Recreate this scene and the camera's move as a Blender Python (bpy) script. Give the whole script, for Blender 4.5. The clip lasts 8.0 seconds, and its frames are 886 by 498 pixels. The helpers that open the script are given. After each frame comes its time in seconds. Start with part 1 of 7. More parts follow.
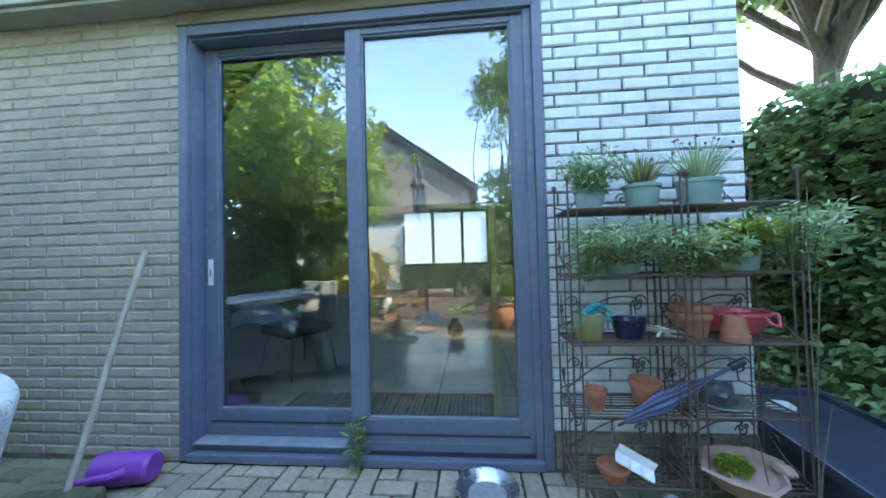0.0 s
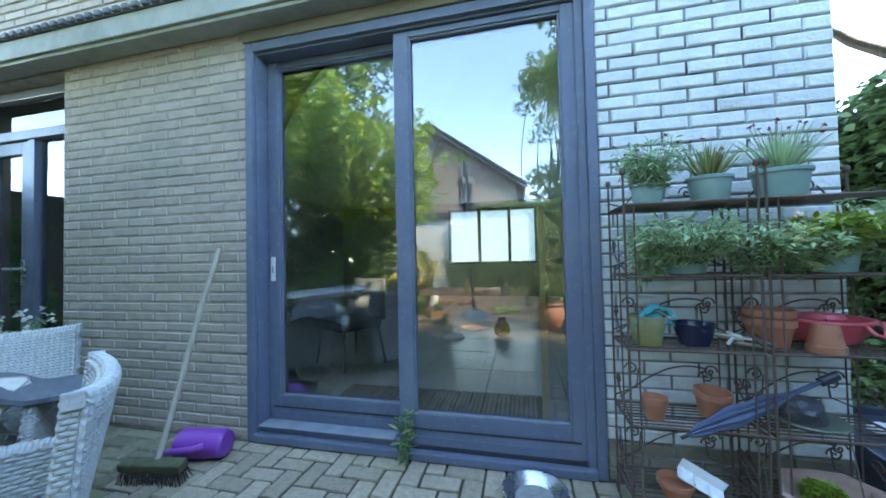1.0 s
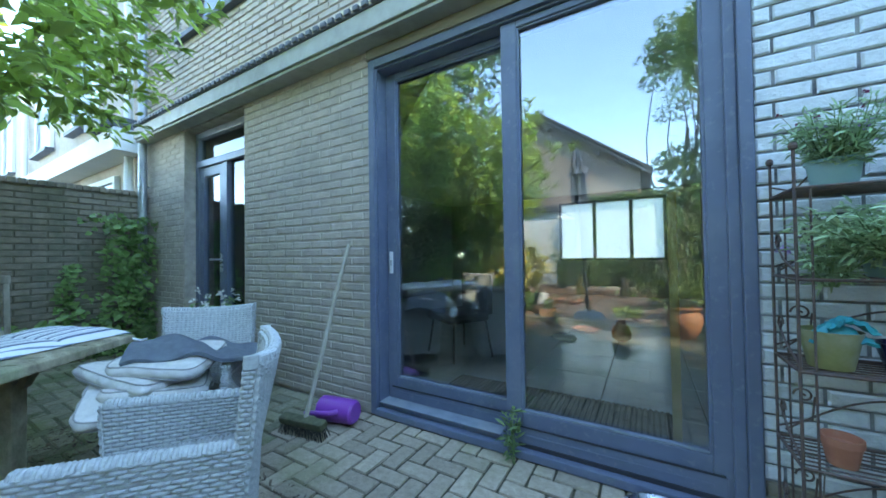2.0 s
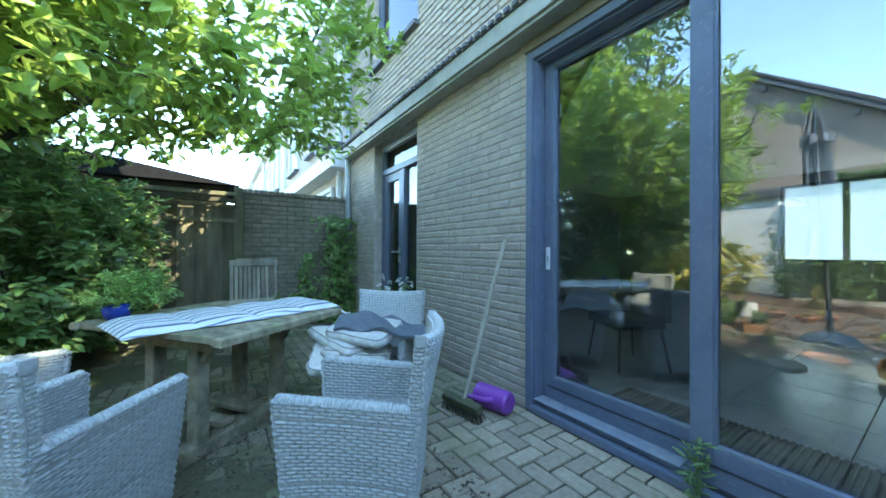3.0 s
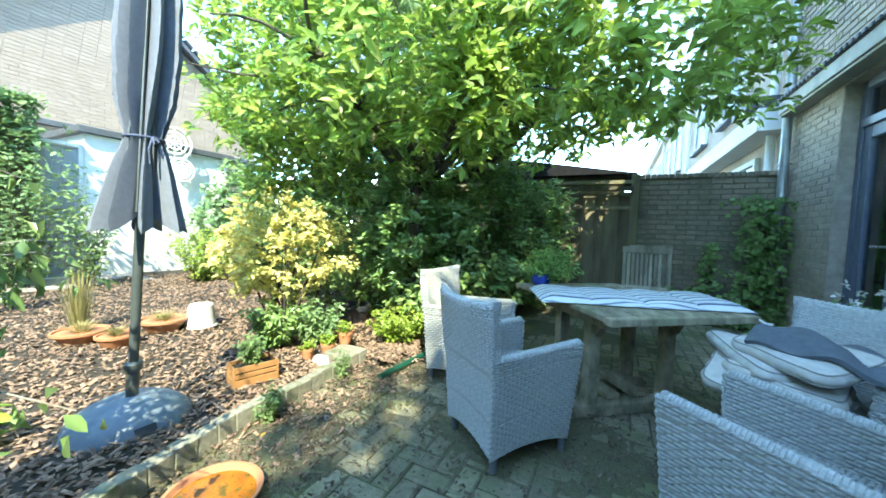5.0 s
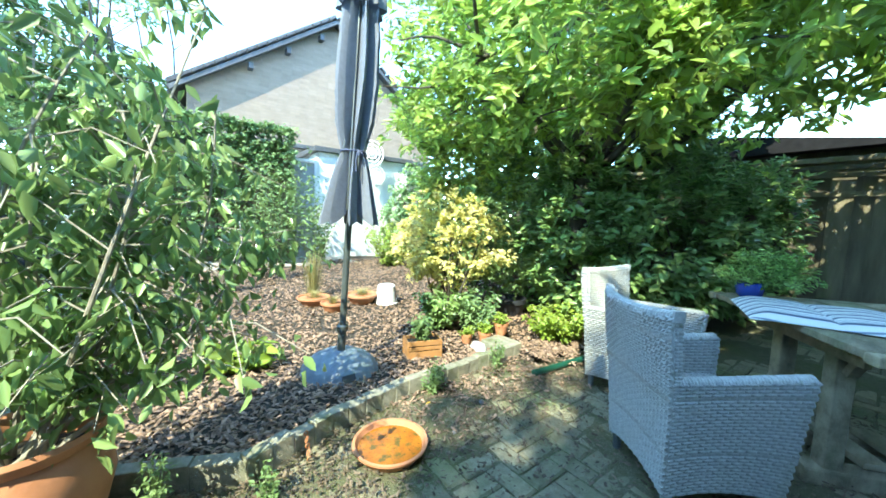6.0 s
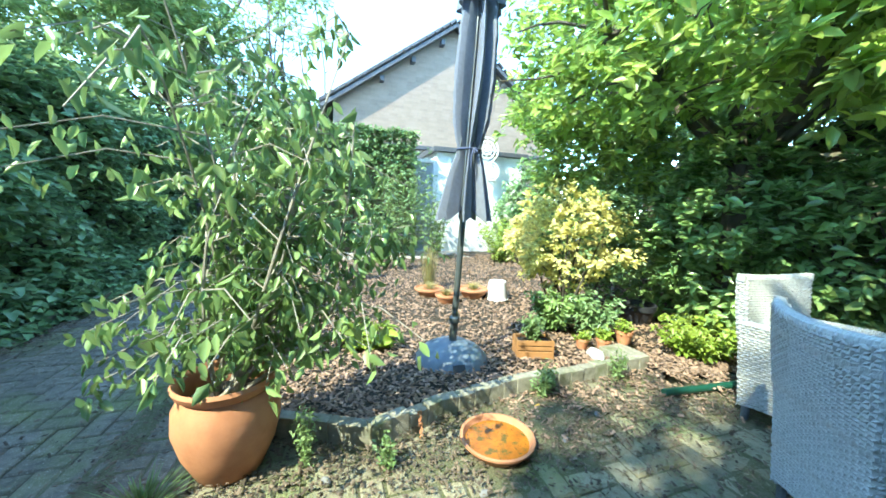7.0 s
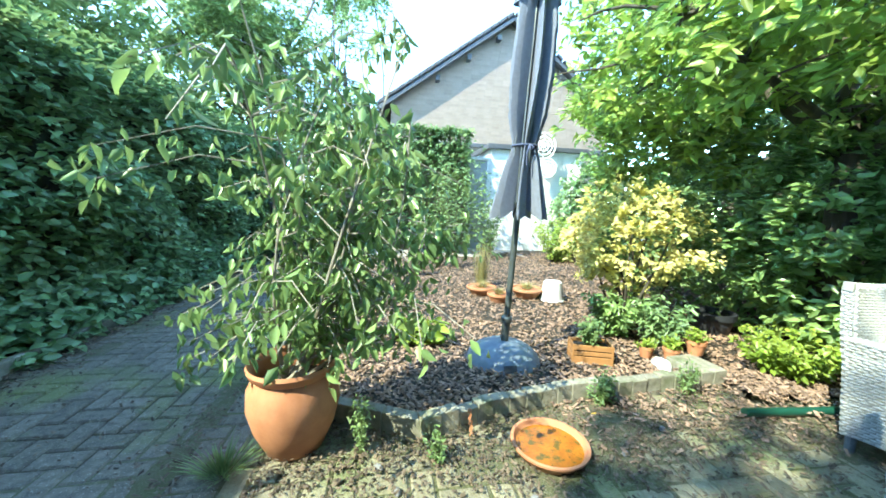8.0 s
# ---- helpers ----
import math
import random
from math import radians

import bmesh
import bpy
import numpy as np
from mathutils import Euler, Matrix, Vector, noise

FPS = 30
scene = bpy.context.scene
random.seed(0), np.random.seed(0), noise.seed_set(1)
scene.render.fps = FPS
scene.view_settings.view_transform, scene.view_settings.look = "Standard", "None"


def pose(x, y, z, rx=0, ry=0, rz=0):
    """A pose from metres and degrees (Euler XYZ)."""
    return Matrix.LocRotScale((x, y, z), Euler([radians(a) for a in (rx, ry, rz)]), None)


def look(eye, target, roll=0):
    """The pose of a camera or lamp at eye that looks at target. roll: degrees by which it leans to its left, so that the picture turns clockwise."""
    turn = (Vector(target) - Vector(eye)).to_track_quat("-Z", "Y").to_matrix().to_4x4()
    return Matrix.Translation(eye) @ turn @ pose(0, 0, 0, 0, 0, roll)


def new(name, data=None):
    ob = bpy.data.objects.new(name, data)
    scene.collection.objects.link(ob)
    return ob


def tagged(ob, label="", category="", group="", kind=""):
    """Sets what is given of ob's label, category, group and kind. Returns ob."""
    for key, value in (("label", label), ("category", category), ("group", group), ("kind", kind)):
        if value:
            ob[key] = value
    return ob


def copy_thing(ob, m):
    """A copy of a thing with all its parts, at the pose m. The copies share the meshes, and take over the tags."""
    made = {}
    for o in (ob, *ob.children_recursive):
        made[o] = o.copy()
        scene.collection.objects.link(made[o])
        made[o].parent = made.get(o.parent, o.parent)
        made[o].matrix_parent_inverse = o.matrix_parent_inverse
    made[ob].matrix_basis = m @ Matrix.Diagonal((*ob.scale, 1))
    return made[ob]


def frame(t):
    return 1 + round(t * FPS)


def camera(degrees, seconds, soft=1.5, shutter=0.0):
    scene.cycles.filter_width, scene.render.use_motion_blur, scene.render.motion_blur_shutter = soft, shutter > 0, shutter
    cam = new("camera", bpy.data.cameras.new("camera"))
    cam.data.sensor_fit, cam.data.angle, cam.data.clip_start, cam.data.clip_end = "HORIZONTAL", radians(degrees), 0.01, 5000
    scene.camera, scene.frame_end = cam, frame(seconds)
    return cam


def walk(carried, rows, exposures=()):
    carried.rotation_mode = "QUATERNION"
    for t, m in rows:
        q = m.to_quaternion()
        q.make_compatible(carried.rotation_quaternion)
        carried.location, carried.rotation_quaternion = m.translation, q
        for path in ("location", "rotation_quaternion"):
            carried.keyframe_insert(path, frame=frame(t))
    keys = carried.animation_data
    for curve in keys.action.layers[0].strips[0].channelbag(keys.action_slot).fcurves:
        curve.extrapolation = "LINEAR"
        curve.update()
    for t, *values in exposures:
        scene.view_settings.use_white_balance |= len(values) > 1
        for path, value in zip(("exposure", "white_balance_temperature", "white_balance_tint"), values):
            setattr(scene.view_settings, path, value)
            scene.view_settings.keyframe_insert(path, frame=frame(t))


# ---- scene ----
# camera: turns on the spot, about a metre above the paving
EYE = 1.06
cam = camera(104.9, 8.0, soft=1.7)
PATH = [
    (0, pose(0, 0, EYE, 91.60, 1.50, 5.15)),
    (0.5, pose(0, 0, EYE, 91.58, 1.45, 7.68)),
    (1, pose(0, 0, EYE, 91.51, 1.29, 12.94)),
    (1.2, pose(0, 0, EYE, 91.46, 1.21, 15.76)),
    (2.3, pose(0, 0, EYE, 90.93, 0.45, 37.89)),
    (2.5, pose(0, 0, EYE, 90.84, 0.12, 43.00)),
    (3, pose(0, 0, EYE, 90.36, -0.28, 56.58)),
    (3.5, pose(0, 0, EYE, 89.68, -0.84, 71.27)),
    (4, pose(0, 0, EYE, 88.79, -1.41, 86.52)),
    (4.5, pose(0, 0, EYE, 87.80, -1.73, 101.77)),
    (5, pose(0, 0, EYE, 86.75, -2.10, 116.67)),
    (5.2, pose(0, 0, EYE, 86.31, -2.15, 122.34)),
    (6.3, pose(0, 0, EYE, 84.36, -2.08, 149.41)),
    (6.5, pose(0, 0, EYE, 84.08, -2.03, 153.31)),
    (7, pose(0, 0, EYE, 83.51, -1.83, 161.66)),
    (7.5, pose(0, 0, EYE, 83.13, -1.73, 167.45)),
    (8, pose(0, 0, EYE, 82.92, -1.69, 170.55)),
]
walk(cam, PATH, exposures=[(0, 3.5, 7900, 3), (1.2, 3.4, 7800, 2), (2.5, 3.22, 7450, -5), (3.5, 3.35, 7450, -6), (4.5, 3.1, 7350, -8), (5, 3.07, 7300, -9), (6.5, 3.0, 6800, -11), (8, 3.0, 6800, -11)])

# daylight: sun from beyond the path hedge, a little behind the house; the house and the big corner tree shade the patio
SUN = Vector((0.60, 0.33, 0.72)).normalized()
world = bpy.data.worlds.new("sky")
scene.world = world
world.use_nodes = True
nt = world.node_tree
sky = nt.nodes.new("ShaderNodeTexSky")
sky.sky_type = "NISHITA"
sky.sun_disc = False
sky.ozone_density = 3.5
sky.air_density = 0.6
sky.dust_density = 0.0
sky.sun_elevation = math.asin(SUN.z)
sky.sun_rotation = math.atan2(SUN.x, SUN.y)
nt.nodes["Background"].inputs["Strength"].default_value = 0.30
nt.links.new(sky.outputs[0], nt.nodes["Background"].inputs["Color"])
sun = new("sun", bpy.data.lights.new("sun", "SUN"))
sun.data.energy = 1.8
sun.data.angle = radians(0.53)
sun.data.color = (1.0, 0.95, 0.86)
sun.matrix_world = look(SUN * 30, (0, 0, 0))

# ---- materials ----
def mat(name, c1, c2=None, scale=8.0, rough=0.7, metal=0.0, bump=0.0, bscale=60.0, spots=None, spec=0.5,
        rnd=0.0, island=0.0, sub=0.0, stretch=(1, 1, 1), detail=6.0, c3=None, c3scale=1.5, c3lo=0.5, c3hi=0.7):
    """Principled surface: fine and coarse colour variation, stains, bump; rnd varies by object, island by piece."""
    m = bpy.data.materials.new(name)
    m.use_nodes = True
    n, l = m.node_tree.nodes, m.node_tree.links
    b = n["Principled BSDF"]
    b.inputs["Roughness"].default_value = rough
    b.inputs["Metallic"].default_value = metal
    b.inputs["Specular IOR Level"].default_value = spec
    tc = n.new("ShaderNodeTexCoord")
    mp = n.new("ShaderNodeMapping")
    mp.inputs["Scale"].default_value = stretch
    geo = n.new("ShaderNodeNewGeometry")
    l.new(geo.outputs["Position"], mp.inputs["Vector"])

    def noise_tex(sc, det=detail):
        t = n.new("ShaderNodeTexNoise")
        t.inputs["Scale"].default_value = sc
        t.inputs["Detail"].default_value = det
        t.inputs["Roughness"].default_value = 0.6
        l.new(mp.outputs["Vector"], t.inputs["Vector"])
        return t

    def ramp(src, lo, hi):
        r = n.new("ShaderNodeMapRange")
        r.inputs["From Min"].default_value, r.inputs["From Max"].default_value = lo, hi
        l.new(src, r.inputs["Value"])
        return r.outputs["Result"]

    def mix(fac, a, bb):
        x = n.new("ShaderNodeMix")
        x.data_type = "RGBA"
        for sock, v in ((x.inputs[0], fac), (x.inputs[6], a), (x.inputs[7], bb)):
            if isinstance(v, (tuple, list)):
                sock.default_value = (*v, 1) if len(v) == 3 else v
            elif isinstance(v, float):
                sock.default_value = v
            else:
                l.new(v, sock)
        return x.outputs[2]

    t = noise_tex(scale)
    col = mix(ramp(t.outputs["Fac"], 0.32, 0.68), c1, c2 or tuple(x * 0.8 for x in c1))
    if c3:
        col = mix(ramp(noise_tex(c3scale).outputs["Fac"], c3lo, c3hi), col, c3)
    if spots:
        col = mix(ramp(noise_tex(scale * 6, 3).outputs["Fac"], 0.58, 0.72), col, spots)
    if rnd or island:
        hs = n.new("ShaderNodeHueSaturation")
        if island:
            src, amp = geo.outputs["Random Per Island"], island
        else:
            oi = n.new("ShaderNodeObjectInfo")
            src, amp = oi.outputs["Random"], rnd
        r = n.new("ShaderNodeMapRange")
        r.inputs["To Min"].default_value, r.inputs["To Max"].default_value = 1 - amp, 1 + amp
        l.new(src, r.inputs["Value"])
        l.new(r.outputs["Result"], hs.inputs["Value"])
        l.new(col, hs.inputs["Color"])
        col = hs.outputs["Color"]
    l.new(col, b.inputs["Base Color"])
    rr = n.new("ShaderNodeMapRange")
    rr.inputs["To Min"].default_value, rr.inputs["To Max"].default_value = max(0.02, rough - 0.12), min(1, rough + 0.12)
    l.new(t.outputs["Fac"], rr.inputs["Value"])
    l.new(rr.outputs["Result"], b.inputs["Roughness"])
    if bump:
        bp = n.new("ShaderNodeBump")
        bp.inputs["Strength"].default_value = bump
        bp.inputs["Distance"].default_value = 0.01
        l.new(noise_tex(bscale).outputs["Fac"], bp.inputs["Height"])
        l.new(bp.outputs["Normal"], b.inputs["Normal"])
    if sub:
        tr = n.new("ShaderNodeBsdfTranslucent")
        l.new(col, tr.inputs["Color"])
        ms = n.new("ShaderNodeMixShader")
        ms.inputs[0].default_value = sub
        l.new(b.outputs[0], ms.inputs[1])
        l.new(tr.outputs[0], ms.inputs[2])
        l.new(ms.outputs[0], n["Material Output"].inputs["Surface"])
    return m


def glass_mat(name, tint=(0.9, 0.95, 0.95), gloss=0.0, ior=1.5):
    m = bpy.data.materials.new(name)
    m.use_nodes = True
    n, l = m.node_tree.nodes, m.node_tree.links
    n.remove(n["Principled BSDF"])
    fr = n.new("ShaderNodeFresnel")
    fr.inputs["IOR"].default_value = ior
    ad = n.new("ShaderNodeMath")
    ad.inputs[1].default_value = gloss
    l.new(fr.outputs[0], ad.inputs[0])
    tp = n.new("ShaderNodeBsdfTransparent")
    tp.inputs["Color"].default_value = (*tint, 1)
    gl = n.new("ShaderNodeBsdfGlossy")
    gl.inputs["Roughness"].default_value = 0.0
    ms = n.new("ShaderNodeMixShader")
    l.new(ad.outputs[0], ms.inputs[0])
    l.new(tp.outputs[0], ms.inputs[1])
    l.new(gl.outputs[0], ms.inputs[2])
    l.new(ms.outputs[0], n["Material Output"].inputs["Surface"])
    return m


BRICK = mat("buff_brick", (0.46, 0.39, 0.325), (0.38, 0.32, 0.265), 14, 0.9, bump=0.7, bscale=110, rnd=0.07, c3=(0.31, 0.285, 0.24), c3scale=1.3)
BRICK_J = mat("buff_brick_far", (0.46, 0.39, 0.325), (0.38, 0.32, 0.265), 14, 0.9, bump=0.7, bscale=110, island=0.08, c3=(0.31, 0.285, 0.24), c3scale=1.3)
BRICK_D = mat("weathered_brick", (0.28, 0.235, 0.175), (0.19, 0.165, 0.125), 14, 0.92, bump=0.6, bscale=110, island=0.14, c3=(0.10, 0.11, 0.07), c3scale=1.6)
MORTAR = mat("mortar", (0.45, 0.39, 0.325), (0.29, 0.25, 0.21), 11, 0.95, bump=0.4, bscale=200)
WALL_MORTAR = mat("mossy_mortar", (0.20, 0.17, 0.125), (0.12, 0.115, 0.075), 9, 0.95, bump=0.4, bscale=200)
WHITE_BRICK = mat("white_painted_brick", (0.72, 0.74, 0.73), (0.60, 0.62, 0.61), 12, 0.7, bump=0.7, bscale=60, rnd=0.06, c3=(0.44, 0.46, 0.46), c3scale=3.5, c3lo=0.58, c3hi=0.75)
WHITE_MORTAR = mat("dirty_joint", (0.50, 0.51, 0.51), (0.035, 0.038, 0.04), 7, 0.95, bump=0.4, bscale=200)
FRAME = mat("blue_grey_paint", (0.118, 0.142, 0.205), (0.10, 0.122, 0.175), 5, 0.40, bump=0.06, bscale=120, c3=(0.15, 0.172, 0.22), c3scale=3, spots=(0.16, 0.18, 0.22))
SILL = mat("weathered_sill_paint", (0.22, 0.25, 0.29), (0.15, 0.175, 0.215), 9, 0.6, bump=0.15, bscale=80, c3=(0.26, 0.27, 0.27), c3scale=4)
FRAME_D = mat("gap_shade_and_grout", (0.02, 0.022, 0.03), (0.03, 0.03, 0.04), 20, 0.6)
CREAM = mat("cream_wood_paint", (0.37, 0.365, 0.315), (0.30, 0.295, 0.25), 9, 0.6, bump=0.15, bscale=80, c3=(0.22, 0.225, 0.18), c3scale=4, c3lo=0.55, c3hi=0.75)
LINTEL = mat("bare_lintel_wood", (0.24, 0.20, 0.14), (0.15, 0.125, 0.085), 12, 0.85, bump=0.3, stretch=(0.2, 1, 1))
LEAD = mat("lead_flashing", (0.10, 0.105, 0.12), (0.07, 0.075, 0.085), 12, 0.6, bump=0.2)
BITUMEN = mat("bitumen_felt", (0.022, 0.022, 0.026), (0.015, 0.015, 0.018), 12, 0.88, bump=0.3, spec=0.08)
METAL = mat("brushed_steel", (0.62, 0.63, 0.64), (0.5, 0.51, 0.52), 30, 0.28, metal=1.0)
ZINC = mat("zinc_pipe", (0.38, 0.40, 0.41), (0.30, 0.32, 0.33), 6, 0.5, metal=0.6, bump=0.05)
GLASS = glass_mat("window_glass", (0.92, 0.96, 0.96), gloss=0.125)
PAVER = mat("concrete_paver", (0.42, 0.345, 0.25), (0.30, 0.245, 0.175), 35, 0.9, bump=0.9, bscale=70, rnd=0.2, spots=(0.2, 0.175, 0.125), c3=(0.20, 0.195, 0.10), c3scale=1.5, c3lo=0.55, c3hi=0.75)
PAVER_J = mat("concrete_paver_mossy", (0.27, 0.245, 0.165), (0.185, 0.17, 0.11), 35, 0.9, bump=0.9, bscale=90, island=0.22, spots=(0.13, 0.115, 0.075), c3=(0.15, 0.17, 0.075), c3scale=1.5, c3lo=0.48, c3hi=0.62)
PAVER_P = mat("grey_path_paver", (0.20, 0.175, 0.135), (0.10, 0.09, 0.07), 26, 0.9, bump=1.0, bscale=60, island=0.16, spots=(0.40, 0.38, 0.31), c3=(0.15, 0.17, 0.06), c3scale=1.2, c3lo=0.52, c3hi=0.66)
SOIL = mat("joint_soil", (0.085, 0.07, 0.045), (0.045, 0.045, 0.025), 60, 1.0, bump=1.0, bscale=150, c3=(0.09, 0.105, 0.035), c3scale=3)
CHIP = mat("bark_chip", (0.31, 0.205, 0.145), (0.19, 0.125, 0.09), 40, 0.9, bump=0.4, bscale=150, island=0.55)
LITTER = mat("dry_leaf_crumb", (0.15, 0.11, 0.075), (0.09, 0.07, 0.05), 40, 0.95, island=0.6)
KERB = mat("mossy_concrete_kerb", (0.32, 0.30, 0.235), (0.20, 0.19, 0.145), 30, 0.92, bump=0.5, bscale=150, rnd=0.12, c3=(0.11, 0.13, 0.06), c3scale=6)
WICKER = mat("grey_wicker", (0.44, 0.445, 0.425), (0.31, 0.32, 0.31), 60, 0.6, bump=0.2, bscale=300, island=0.22)
WICKER_IN = mat("wicker_core", (0.13, 0.14, 0.145), (0.09, 0.10, 0.105), 60, 0.8)
OLDWOOD = mat("weathered_teak", (0.39, 0.335, 0.225), (0.16, 0.137, 0.088), 18, 0.85, bump=0.6, bscale=90, c3=(0.17, 0.19, 0.10), c3scale=5, rnd=0.18, stretch=(0.3, 1, 0.6))
FENCE = mat("old_fence_board", (0.19, 0.16, 0.105), (0.085, 0.072, 0.05), 9, 0.9, bump=0.5, bscale=70, rnd=0.42, stretch=(1, 1, 0.15), c3=(0.13, 0.155, 0.05), c3scale=3)
TERRA = mat("terracotta", (0.52, 0.235, 0.12), (0.40, 0.165, 0.08), 10, 0.7, bump=0.12, bscale=90, c3=(0.50, 0.30, 0.18), c3scale=5, c3lo=0.55, c3hi=0.75)
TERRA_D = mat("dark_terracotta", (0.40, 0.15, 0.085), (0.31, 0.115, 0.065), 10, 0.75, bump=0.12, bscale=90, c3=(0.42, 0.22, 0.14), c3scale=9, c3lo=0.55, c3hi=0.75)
NAVYGL = mat("navy_glaze", (0.018, 0.022, 0.06), (0.012, 0.015, 0.04), 8, 0.25)
IRON = mat("wrought_iron", (0.07, 0.055, 0.052), (0.14, 0.085, 0.062), 40, 0.75, metal=0.2, bump=0.2, bscale=200)
UMB = mat("grey_canvas", (0.19, 0.21, 0.26), (0.16, 0.18, 0.22), 40, 0.85, bump=0.15, bscale=400, sub=0.12)
POLE = mat("green_grey_pole", (0.12, 0.14, 0.14), (0.09, 0.105, 0.105), 20, 0.4, metal=0.4)
BASE = mat("painted_concrete_base", (0.16, 0.20, 0.24), (0.12, 0.15, 0.19), 14, 0.5, bump=0.15, bscale=60, c3=(0.20, 0.25, 0.28), c3scale=9)
BARKM = mat("tree_bark", (0.10, 0.085, 0.065), (0.05, 0.045, 0.035), 20, 0.95, bump=0.8, bscale=60, stretch=(1, 1, 0.35))
STALK = mat("dry_stalk", (0.16, 0.13, 0.095), (0.10, 0.085, 0.065), 30, 0.9)
TWIG = mat("pale_twig", (0.36, 0.33, 0.27), (0.26, 0.23, 0.19), 30, 0.85, bump=0.3)
def leaf_mat(name, a, b2, isl=0.35, sub=0.38, rough=0.45):
    return mat(name, a, b2, 3.0, rough, island=isl, sub=sub, detail=2)
LEAF_MAG = leaf_mat("magnolia_leaf", (0.24, 0.37, 0.08), (0.38, 0.49, 0.115), sub=0.5, rough=0.34, isl=0.5)
LEAF_LAUR = leaf_mat("laurel_leaf", (0.19, 0.31, 0.11), (0.26, 0.38, 0.13), rough=0.28, sub=0.35)
LEAF_IVY = leaf_mat("ivy_leaf", (0.18, 0.30, 0.14), (0.25, 0.36, 0.16), rough=0.33, sub=0.3)
LEAF_YEL = leaf_mat("variegated_leaf", (0.80, 0.72, 0.32), (0.60, 0.58, 0.18), 0.3)
LEAF_FIC = leaf_mat("ficus_leaf", (0.19, 0.30, 0.11), (0.28, 0.39, 0.14), rough=0.30, sub=0.35, isl=0.45)
LEAF_HERB = leaf_mat("herb_leaf", (0.16, 0.26, 0.10), (0.22, 0.31, 0.12))
LEAF_FEATH = leaf_mat("feathery_leaf", (0.24, 0.42, 0.11), (0.36, 0.52, 0.17), sub=0.45)
LEAF_SILV = leaf_mat("silvery_leaf", (0.36, 0.50, 0.28), (0.46, 0.57, 0.33), 0.3, sub=0.35)
LEAF_FAR = leaf_mat("far_tree_leaf", (0.17, 0.27, 0.10), (0.24, 0.33, 0.12), 0.3)
LEAF_LIME = leaf_mat("lime_leaf", (0.24, 0.34, 0.05), (0.32, 0.40, 0.08))
DRYGRASS = leaf_mat("dry_grass", (0.42, 0.36, 0.16), (0.30, 0.29, 0.12))
PETAL_W = leaf_mat("white_petal", (0.8, 0.8, 0.75), (0.75, 0.72, 0.7), 0.1)
PETAL_P = leaf_mat("lilac_petal", (0.45, 0.30, 0.62), (0.50, 0.36, 0.66), 0.15)
PETAL_R = leaf_mat("dark_red_petal", (0.25, 0.03, 0.10), (0.20, 0.03, 0.09), 0.2)
RENDER_W = mat("far_house_joint", (0.33, 0.275, 0.235), (0.28, 0.235, 0.20), 12, 0.9, bump=0.2)
RENDER_J = mat("far_house_brick", (0.35, 0.272, 0.222), (0.30, 0.235, 0.19), 3, 0.9, bump=0.2, island=0.08)
ROOFT = mat("roof_tile", (0.10, 0.10, 0.11), (0.06, 0.06, 0.07), 10, 0.8, island=0.25)
PLASTER = mat("white_plaster", (0.78, 0.78, 0.76), (0.70, 0.70, 0.68), 4, 0.8, bump=0.1)
INT_WALL = mat("interior_wall", (0.48, 0.48, 0.50), (0.42, 0.42, 0.44), 4, 0.9)
TILE = mat("grey_floor_tile", (0.58, 0.64, 0.70), (0.52, 0.58, 0.64), 3, 0.2, rnd=0.06, spec=0.7)
RIBM = mat("mat_rib", (0.13, 0.115, 0.10), (0.09, 0.08, 0.07), 60, 0.9, bump=0.4, bscale=200)
MATM = mat("ribbed_mat", (0.025, 0.022, 0.02), (0.04, 0.035, 0.03), 60, 0.95, bump=0.5, bscale=200)
PURPLE = mat("purple_plastic", (0.24, 0.055, 0.36), (0.21, 0.045, 0.32), 5, 0.35, bump=0.02)
BLACKP = mat("black_plastic", (0.025, 0.028, 0.035), (0.035, 0.038, 0.045), 20, 0.45)
DARKBLUE = mat("dark_blue_sheet", (0.03, 0.04, 0.065), (0.045, 0.055, 0.08), 6, 0.35, bump=0.05, bscale=40)
GREENPOT = mat("sage_plastic_pot", (0.25, 0.37, 0.34), (0.21, 0.32, 0.30), 8, 0.5)
CLOTH_W = mat("cream_cotton", (0.60, 0.57, 0.52), (0.48, 0.46, 0.42), 30, 0.95, bump=0.3, bscale=300)
PIPING = mat("grey_piping", (0.33, 0.32, 0.30), (0.25, 0.245, 0.23), 30, 0.95)
CLOTH_G = mat("grey_cotton", (0.125, 0.145, 0.165), (0.095, 0.11, 0.13), 30, 0.95, bump=0.3, bscale=300)
WHITEP = mat("white_plastic", (0.72, 0.72, 0.72), (0.62, 0.62, 0.62), 10, 0.5)
HANDLE = mat("worn_broom_handle", (0.40, 0.36, 0.28), (0.30, 0.26, 0.20), 25, 0.8, bump=0.2, stretch=(1, 1, 0.2))
BRISTLE = mat("dark_bristle", (0.05, 0.05, 0.04), (0.09, 0.08, 0.06), 40, 0.9, island=0.4)
BLUEGL = mat("blue_glaze", (0.02, 0.05, 0.30), (0.015, 0.04, 0.22), 8, 0.15)
GREENP = mat("dark_green_tube", (0.015, 0.075, 0.05), (0.012, 0.06, 0.04), 8, 0.35)
EARTH = mat("potting_earth", (0.035, 0.028, 0.02), (0.05, 0.04, 0.03), 60, 1.0, bump=1.0, bscale=90)
ORANGE = mat("orange_plastic", (0.42, 0.215, 0.085), (0.31, 0.155, 0.06), 8, 0.6)
PINK = mat("red_pink_plastic", (0.66, 0.12, 0.16), (0.58, 0.09, 0.12), 8, 0.4)
